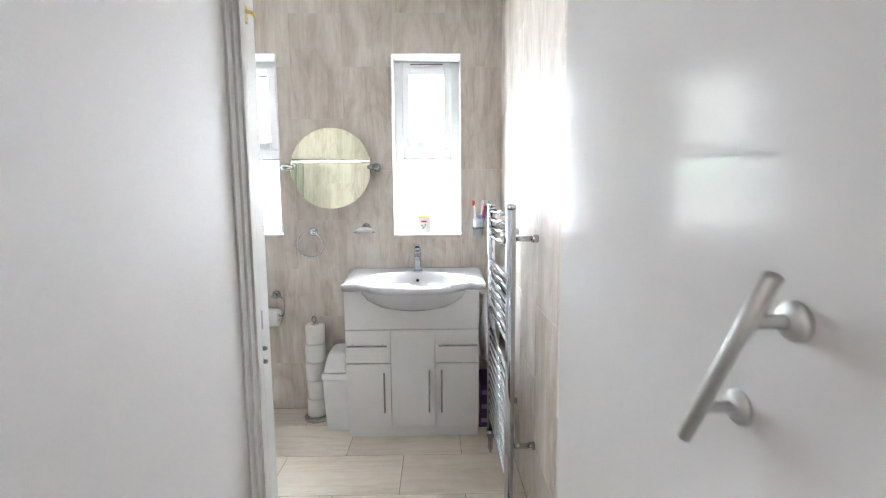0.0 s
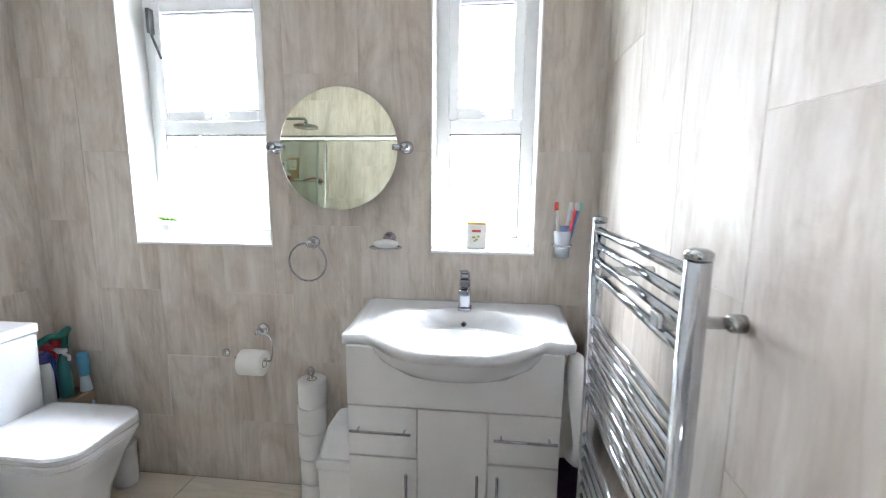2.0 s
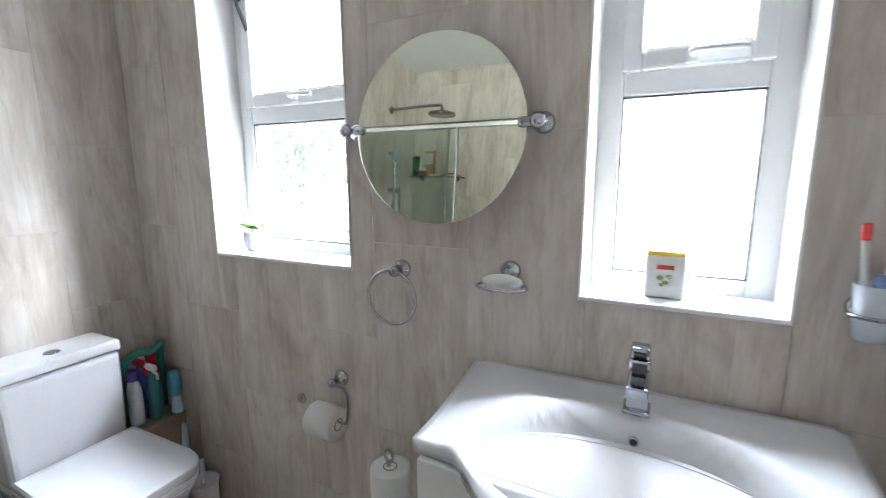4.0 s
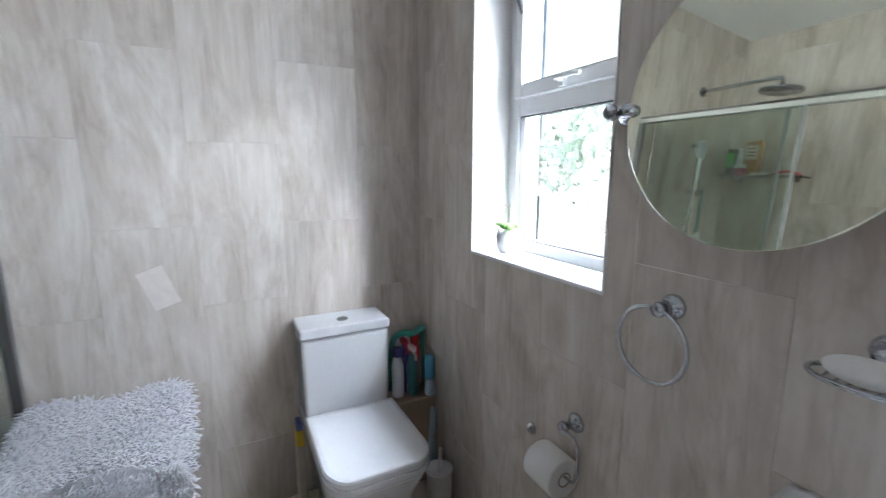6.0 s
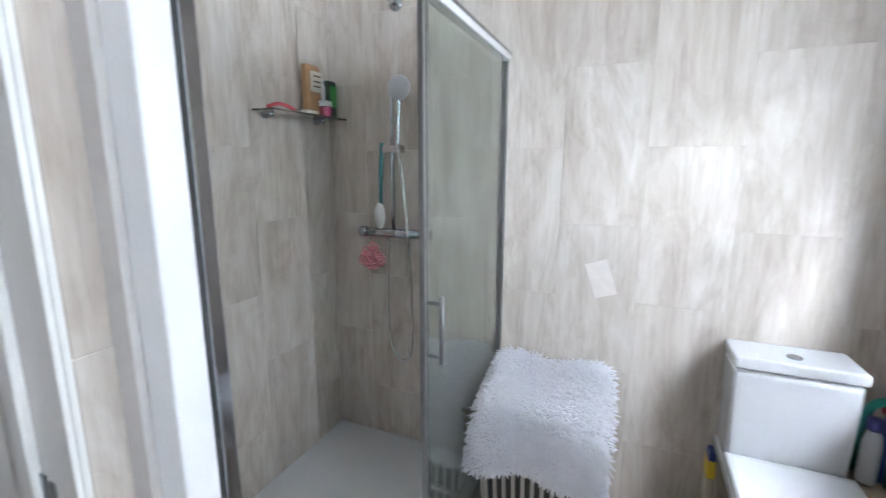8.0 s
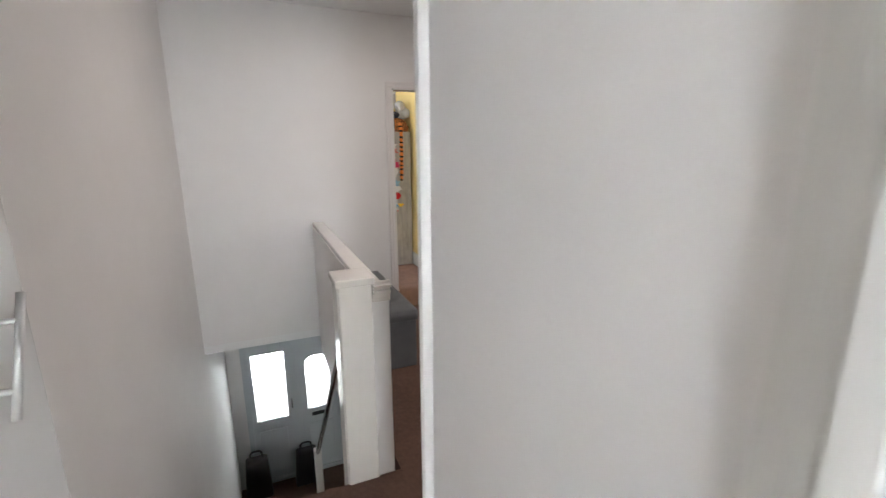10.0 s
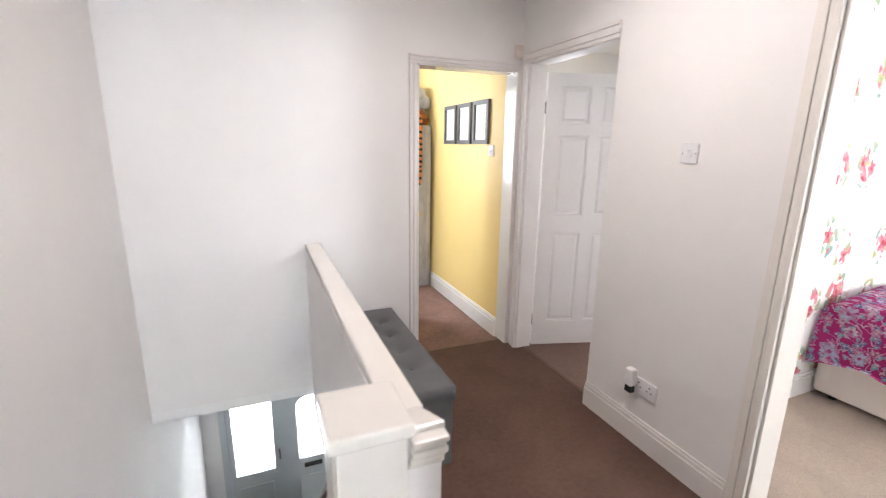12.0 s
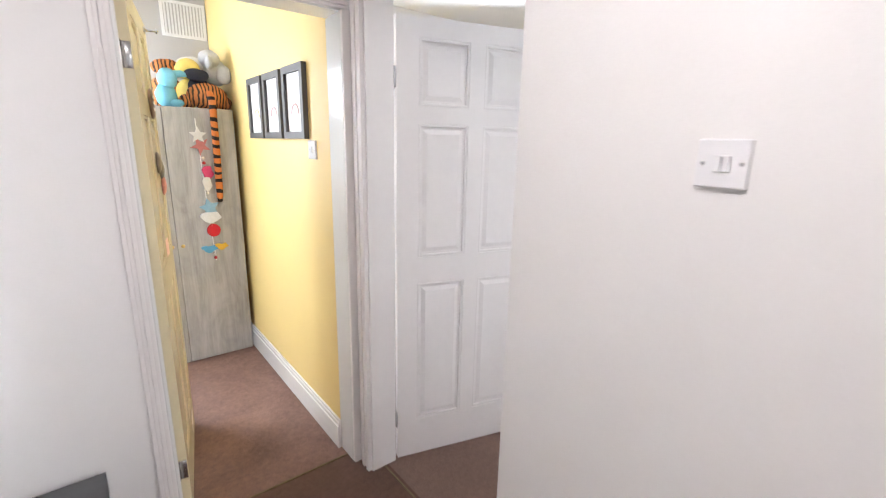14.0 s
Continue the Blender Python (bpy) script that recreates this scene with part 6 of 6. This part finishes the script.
for k in range(12):
    x = -1.42 + 0.24 * (k + 0.5) / 12
    part("slat", box(x - 0.006, x + 0.006, -4.297, -4.289, 2.19, 2.385, 0.001, 1), M_PLATE, vent)

M_FRAME = mat("dark_grey_frame", (0.09, 0.085, 0.08), 0.45)
M_ART = mat("pale_drawing", (0.74, 0.73, 0.72), 0.6, var=0.04, scale=30)
for k, (a, b) in enumerate(((-3.345, -3.09), (-3.055, -2.795), (-2.755, -2.495))):
    pf = thing("picture_frame", (-1.449, (a + b) / 2, 1.49), "dark grey framed pale drawing on the yellow wall", "picture", "pictures on the yellow wall")
    part("frame", wall_mesh("x", -1.4485, -1.425, a, b, 1.488, 1.818, [(a + 0.032, b - 0.032, 1.52, 1.786)]), M_FRAME, pf)
    part("picture", box(-1.447, -1.439, a + 0.032, b - 0.032, 1.52, 1.786), M_ART, pf, "pale drawing")
    c = (a + b) / 2
    bow = tube(circle((-1.4385, c, 1.60), 0.045, "x", 14, 0, 180), 0.004, 6)
    part("drawing", bow, mat("soft_pink_print", (0.62, 0.42, 0.38), 0.6) if k else mat("soft_yellow_print", (0.66, 0.58, 0.32), 0.6), pf)
switch_plate((-1.449, -2.455, 1.44), "white light switch edge-on beside the doorway", "light_switch", 1, 1)

# ======== pink bedroom ========
def flower_print(name, base, plane, layers, stems, rough):
    """Printed flowers: petals round scattered centres, and fine scrolling stems. plane: unrolled cloth or upright wall."""
    m, n, l, b = nodes_of(name)

    def op(kind, x, y=0.0, z=0.0):
        k = n.new("ShaderNodeMath")
        k.operation = kind
        for sock, v in zip(k.inputs, (x, y, z)):
            if hasattr(v, "is_linked"):
                l.new(v, sock)
            else:
                sock.default_value = v
        return k.outputs[0]

    sep = n.new("ShaderNodeSeparateXYZ")
    l.new(tex_coord(n, l), sep.inputs[0])
    u = op("SUBTRACT", sep.outputs["X"], sep.outputs["Z"]) if plane == "cloth" else sep.outputs["X"]
    w = sep.outputs["Y"] if plane == "cloth" else op("MULTIPLY", sep.outputs["Z"], 0.8)
    com = n.new("ShaderNodeCombineXYZ")
    l.new(u, com.inputs["X"])
    l.new(w, com.inputs["Y"])
    v = com.outputs[0]
    cols = base
    line = noise_tex(n, l, v, stems[0], 2, 0.4, 0.6)
    near = op("ABSOLUTE", op("SUBTRACT", line, 0.5))
    cols = mix(n, l, ramp(n, l, near, [(stems[1], (1, 1, 1)), (stems[1] * 1.8, (0, 0, 0))]), cols, stems[2])
    for scale, radius, petals, colours, scatter, *spray in layers:
        vor = n.new("ShaderNodeTexVoronoi")
        vor.voronoi_dimensions = "2D"
        vor.inputs["Scale"].default_value, vor.inputs["Randomness"].default_value = scale, scatter
        l.new(v, vor.inputs["Vector"])
        dif = n.new("ShaderNodeVectorMath")
        dif.operation = "SUBTRACT"
        l.new(v, dif.inputs[0])
        l.new(vor.outputs["Position"], dif.inputs[1])
        d = n.new("ShaderNodeSeparateXYZ")
        l.new(dif.outputs[0], d.inputs[0])
        angle = op("ARCTAN2", d.outputs["Y"], d.outputs["X"])
        ln = n.new("ShaderNodeVectorMath")
        ln.operation = "LENGTH"
        l.new(dif.outputs[0], ln.inputs[0])
        tone = n.new("ShaderNodeSeparateXYZ")
        l.new(vor.outputs["Color"], tone.inputs[0])
        wave = op("COSINE", op("MULTIPLY_ADD", angle, petals, op("MULTIPLY", tone.outputs["X"], 6.0)))
        frill = noise_tex(n, l, v, 14.0 / radius * 0.12, 3, 0.65)
        edge = op("MULTIPLY", op("ADD", op("MULTIPLY_ADD", wave, 0.20, 0.38), op("MULTIPLY", frill, 0.85)), op("MULTIPLY_ADD", tone.outputs["Y"], radius * 0.5, radius * 0.65))
        rel = op("DIVIDE", ln.outputs["Value"], edge)
        mask = ramp(n, l, rel, [(0.93, (1, 1, 1)), (1.0, (0, 0, 0))])
        for wide, reach in spray:
            big = n.new("ShaderNodeTexVoronoi")
            big.voronoi_dimensions = "2D"
            big.inputs["Scale"].default_value, big.inputs["Randomness"].default_value = wide, 0.55
            l.new(v, big.inputs["Vector"])
            off = n.new("ShaderNodeVectorMath")
            off.operation = "DISTANCE"
            l.new(v, off.inputs[0])
            l.new(big.outputs["Position"], off.inputs[1])
            mask = mix(n, l, 1.0, mask, ramp(n, l, op("DIVIDE", off.outputs["Value"], reach), [(0.85, (1, 1, 1)), (1.0, (0, 0, 0))]), "MULTIPLY")
        pick = ramp(n, l, tone.outputs["Z"], [(0.35, colours[0]), (0.65, colours[1])])
        streak = ramp(n, l, noise_tex(n, l, v, 10.0 / radius * 0.12, 3, 0.6), [(0.42, (1, 1, 1)), (0.58, (0, 0, 0))])
        tint = mix(n, l, streak, colours[2], pick)
        heart = ramp(n, l, rel, [(0.22, (1, 1, 1)), (0.30, (0, 0, 0))])
        cols = mix(n, l, mask, cols, mix(n, l, heart, tint, colours[3]))
    l.new(cols, b.inputs["Base Color"])
    b.inputs["Roughness"].default_value = rough
    bump_to(n, l, b, noise_tex(n, l, tex_coord(n, l), 120, 3), 0.15, 0.004)
    return m


M_WALLPAPER = flower_print("flowered_wallpaper", (0.80, 0.79, 0.77), "wall",
                           [(12.0, 0.040, 3, ((0.16, 0.30, 0.30), (0.40, 0.42, 0.14), (0.34, 0.42, 0.24), (0.3, 0.3, 0.16)), 0.9, (2.9, 0.12)),
                            (10.0, 0.066, 5, ((0.44, 0.03, 0.06), (0.50, 0.09, 0.13), (0.58, 0.24, 0.26), (0.34, 0.01, 0.03)), 0.6, (2.9, 0.085))], (7.0, 0.004, (0.60, 0.60, 0.50)), 0.6)
structure("wallpaper", box(-5.19, WEST - 0.125, -0.865, -0.861, 0.15, CEIL), M_WALLPAPER, "white wallpaper with red and pink flowers", "wallpaper")
M_DUVET = flower_print("flowered_duvet", (0.46, 0.016, 0.17), "cloth",
                       [(17.0, 0.026, 3, ((0.08, 0.14, 0.34), (0.20, 0.36, 0.48), (0.46, 0.38, 0.52), (0.62, 0.54, 0.60)), 0.9),
                        (11.0, 0.034, 6, ((0.52, 0.06, 0.26), (0.40, 0.01, 0.15), (0.66, 0.40, 0.54), (0.64, 0.50, 0.58)), 0.9),
                        (5.6, 0.052, 8, ((0.76, 0.70, 0.74), (0.52, 0.56, 0.74), (0.50, 0.20, 0.38), (0.46, 0.05, 0.20)), 0.85)], (13.0, 0.011, (0.68, 0.48, 0.62)), 0.85)
bed = thing("bed", (-3.85, -0.15, 0), "cream divan bed with pink flowered bedding", "bed")
part("divan_base", box(-4.85, -2.885, -0.835, 0.52, 0.035, 0.30, 0.02, 3), mat("cream_divan", (0.66, 0.60, 0.54), 0.8, var=0.04, bump=0.4, bscale=300), bed)
for x in (-4.75, -2.95):
    for y in (-0.75, 0.45):
        part("castor", lathe([(0.02, 0), (0.024, 0.006), (0.024, 0.03), (0.014, 0.036)], (x, y, 0), 12), M_BLACK, bed)
part("mattress", box(-4.85, -2.89, -0.833, 0.518, 0.30, 0.56, 0.04, 3), M_PAPER, bed)
part("headboard", box(-5.0, -4.90, -0.84, 0.54, 0.0, 0.95, 0.02, 3), M_UPVC, bed, "white headboard")
duvet = bmesh.new()
NXD, NYD = 60, 44


def duvet_point(i, j):
    u, v = i / NXD, j / NYD
    x = -4.55 + 1.72 * min(u / 0.86, 1.0)
    y = -0.845 + 1.38 * v
    wr_ = 0.012 * math.sin(13 * u + 7 * v) + 0.010 * math.sin(23 * v - 9 * u) + 0.018 * noise.noise(Vector((u * 9, v * 9, 0)))
    z = 0.645 + wr_ - 0.05 * max(0, 1 - v / 0.06) ** 2
    if u > 0.86:
        k = (u - 0.86) / 0.14
        x += 0.045 * math.sin(min(k, 1) * 1.6) + 0.022 * k * math.sin(19 * v + 2)
        z -= 0.36 * k * (1 + 0.05 * math.sin(12 * v))
    return (x, y, z)


dg = [[duvet.verts.new(duvet_point(i, j)) for j in range(NYD + 1)] for i in range(NXD + 1)]
for i in range(NXD):
    for j in range(NYD):
        duvet.faces.new((dg[i][j], dg[i + 1][j], dg[i + 1][j + 1], dg[i][j + 1]))
bmesh.ops.solidify(duvet, geom=list(duvet.faces), thickness=0.03)
dv = thing("duvet", (-3.7, -0.15, 0.56), "magenta duvet with white and blue flowers", "duvet")
cover = part("cover", duvet, M_DUVET, dv, "", True)
hem = tube([duvet_point(NXD, j) for j in range(NYD + 1)], 0.007, 8)
part("piped_hem", hem, M_DUVET, dv, "stitched lower hem", True)
for y0 in (-0.80, -0.12):
    pb = box(-0.09, 0.09, -0.31, 0.31, -0.21, 0.21, 0.075, 4)
    for v in pb.verts:
        v.co.x *= 1 - 0.45 * max(abs(v.co.y) / 0.31, abs(v.co.z) / 0.21) ** 4
    pb.transform(Matrix.Translation((-4.74, y0 + 0.315, 0.81)) @ Matrix.Rotation(radians(-24), 4, "Y"))
    pw = thing("pillow", (-4.72, y0 + 0.315, 0.60), "magenta flowered pillow leaning on the headboard", "pillow", "pillows on the bed")
    part("cover", pb, M_DUVET, pw, "", True)
bp = thing("wall_picture", (-5.19, -0.6, 0.95), "dark blue canvas picture above the headboard", "picture")
part("canvas", box(-5.199, -5.17, -0.80, 0.20, 1.00, 1.08, 0.004), mat("night_blue_canvas", (0.03, 0.08, 0.30), 0.5, var=0.6, scale=9), bp)
part("edge", box(-5.198, -5.168, -0.86, -0.802, 0.998, 1.082, 0.004), mat("dark_frame_wood", (0.10, 0.07, 0.05), 0.5), bp)

# ======== stairs and hall ========
risers, going = 13, 0.222
stairs = thing("staircase", (0.42, -1.6, HALL), "straight carpeted staircase down to the hall", "stairs", "", "structure")
for k in range(1, risers):
    z1 = HALL * k / risers
    y1 = -0.16 - going * (k - 1)
    part("step", box(-0.028, STAIR_R - 0.001, y1 - going - 0.02, y1, HALL, z1, 0.012, 2), M_CARPET, stairs)
part("string_board", box(STAIR_R - 0.03, STAIR_R - 0.002, -3.0, -0.16, -0.02, 0.10, 0.003, 1, None, Matrix.Translation((0, -0.16, 0.05)) @ Matrix.Rotation(math.atan2(2.4, 2.664), 4, "X") @ Matrix.Translation((0, 0.16, 0)) @ Matrix.Diagonal((1, 1.32, 1, 1))), M_SATIN, stairs)
hr = thing("handrail", (0.0, -2.7, -1.4), "grey sloping stair handrail fixed at the newel post", "handrail")
part("rail", tube([(0.0, -0.30, 0.90), (0.0, -3.02, -1.92)], 0.024, 12), M_STEEL, hr, "", True)
part("end_post", box(-0.04, 0.04, -3.07, -2.99, HALL, -1.88, 0.006), M_SATIN, hr)
M_FDOOR = mat("grey_white_composite", (0.50, 0.54, 0.56), 0.3, var=0.03)
fd = thing("front_door", (0.15, -3.62, HALL), "pale grey front door with arched glass and letterbox", "front door", "", "structure")
part("frame", wall_mesh("y", -3.66, -3.58, -0.40, 0.72, HALL, -0.52, [(-0.34, 0.135, HALL + 0.05, -0.60), (0.215, 0.66, HALL + 0.05, -0.60)]), M_FDOOR, fd)
leaf = part("leaf", wall_mesh("y", -3.645, -3.60, -0.34, 0.135, HALL + 0.05, -0.60, [(-0.265, 0.025, -1.70, -0.99)]), M_FDOOR, fd)
part("glass", box(-0.265, 0.025, -3.625, -3.619, -1.70, -0.99), M_FROSTED, leaf)
cor = bmesh.new()
for s in (-1, 1):
    pts = [(-0.12 + s * 0.146, -0.985), (-0.12, -0.985)] + [(-0.12 + s * 0.146 * math.sin(a), -1.13 + 0.145 * math.cos(a) ** 0.7) for a in [math.pi / 2 * k / 8 for k in range(1, 9)]]
    f = flat_shape([(x, z) for x, z in pts], (0, -3.605, 0), 0.03)
    join(cor, f)
part("arch_bead", cor, M_FDOOR, leaf)
part("letterbox", box(-0.20, -0.02, -3.602, -3.585, -1.80, -1.755, 0.004), M_BLACK, leaf, "black letterbox")
part("lower_panel", box(-0.27, 0.03, -3.602, -3.592, -2.45, -1.90, 0.008), M_FDOOR, leaf)
sl = part("sidelight", wall_mesh("y", -3.645, -3.60, 0.215, 0.66, HALL + 0.05, -0.60, [(0.255, 0.615, -1.735, -0.87)]), M_FDOOR, fd)
part("glass", box(0.255, 0.615, -3.625, -3.619, -1.735, -0.87), M_FROSTED, sl)
part("lower_panel", box(0.28, 0.60, -3.602, -3.592, -2.45, -1.87, 0.008), M_FDOOR, sl)
part("latch", box(0.20, 0.212, -3.60, -3.57, -1.62, -1.50, 0.003), M_STEEL, fd)
for x, y, h, lab in ((0.66, -3.42, 0.52, "black bag on the hall floor by the door"), (0.10, -3.45, 0.46, "black rucksack on the hall floor")):
    bg = thing("bag", (x, y, HALL), lab, "bag", "bags by the front door")
    part("body", taper_box(x, y, HALL, HALL + h, 0.30, 0.16, 0.24, 0.12, 0.03), M_BLACK, bg)
    part("strap", tube(smooth_path([(x - 0.07, y, HALL + h - 0.02), (x - 0.05, y, HALL + h + 0.08), (x + 0.05, y, HALL + h + 0.08), (x + 0.07, y, HALL + h - 0.02)]), 0.012, 8), M_BLACK, bg, "", True)

# added round base over the landing fill light, no such lamp is known here
cl_t = thing("fill_light_base", (-0.6, -0.75, 2.46), "added unseen round white base over the landing fill light", "ceiling light")
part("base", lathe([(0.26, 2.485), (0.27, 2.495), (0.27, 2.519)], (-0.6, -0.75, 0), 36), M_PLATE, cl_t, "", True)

# ---- tiles, laid one by one ----
tile_wall(wall_n, "y", YB, -1, XL + TT, XR - TT, 0, CEIL, -0.355, [WIN_L, WIN_R], offset=1)
tile_wall(wall_w, "x", XL, 1, 0.746, YB, 0, CEIL, 1.872, offset=1)
tile_wall(wall_e, "x", XR, -1, 1.42, YB, 0, CEIL, 1.76)
tile_wall(wall_shower, "y", 0.738, 1, XL + TT, -0.103, 0, CEIL, -0.41)
tile_wall(wall_corr, "x", -0.095, -1, 0.746, YD - 0.005, 0, CEIL, 1.051)
tile_wall(wall_door, "y", YD, 1, -0.095, XR - TT, 0, CEIL, -0.095, [(0.029, XR, -0.3, DOOR_H)], offset=1)
row = 0
for y0, y1 in ((YD, 1.60), (1.60, 1.91), (1.91, 2.22), (2.22, 2.53), (2.53, 2.845), (2.845, 3.065)):
    x = (0.32 if row % 2 == 1 else 0.02) - 0.6 * 4
    while x < XR - TT:
        a, b = max(x, XL + TT), min(x + 0.6, XR - TT)
        if b - a > 0.02:
            bm_key = tile_mesh(y1 - y0 - 0.003, b - a - 0.003, 0.012, M_FLOOR_TILE)
            o = new("tile", bm_key)
            o.matrix_world = Matrix.Translation(((a + b) / 2, (y0 + y1) / 2, -0.006)) @ Matrix(((0, 0, 1, 0), (1, 0, 0, 0), (0, 1, 0, 0), (0, 0, 0, 1)))
            o.parent = floor_bath
        x += 0.6
    row += 1
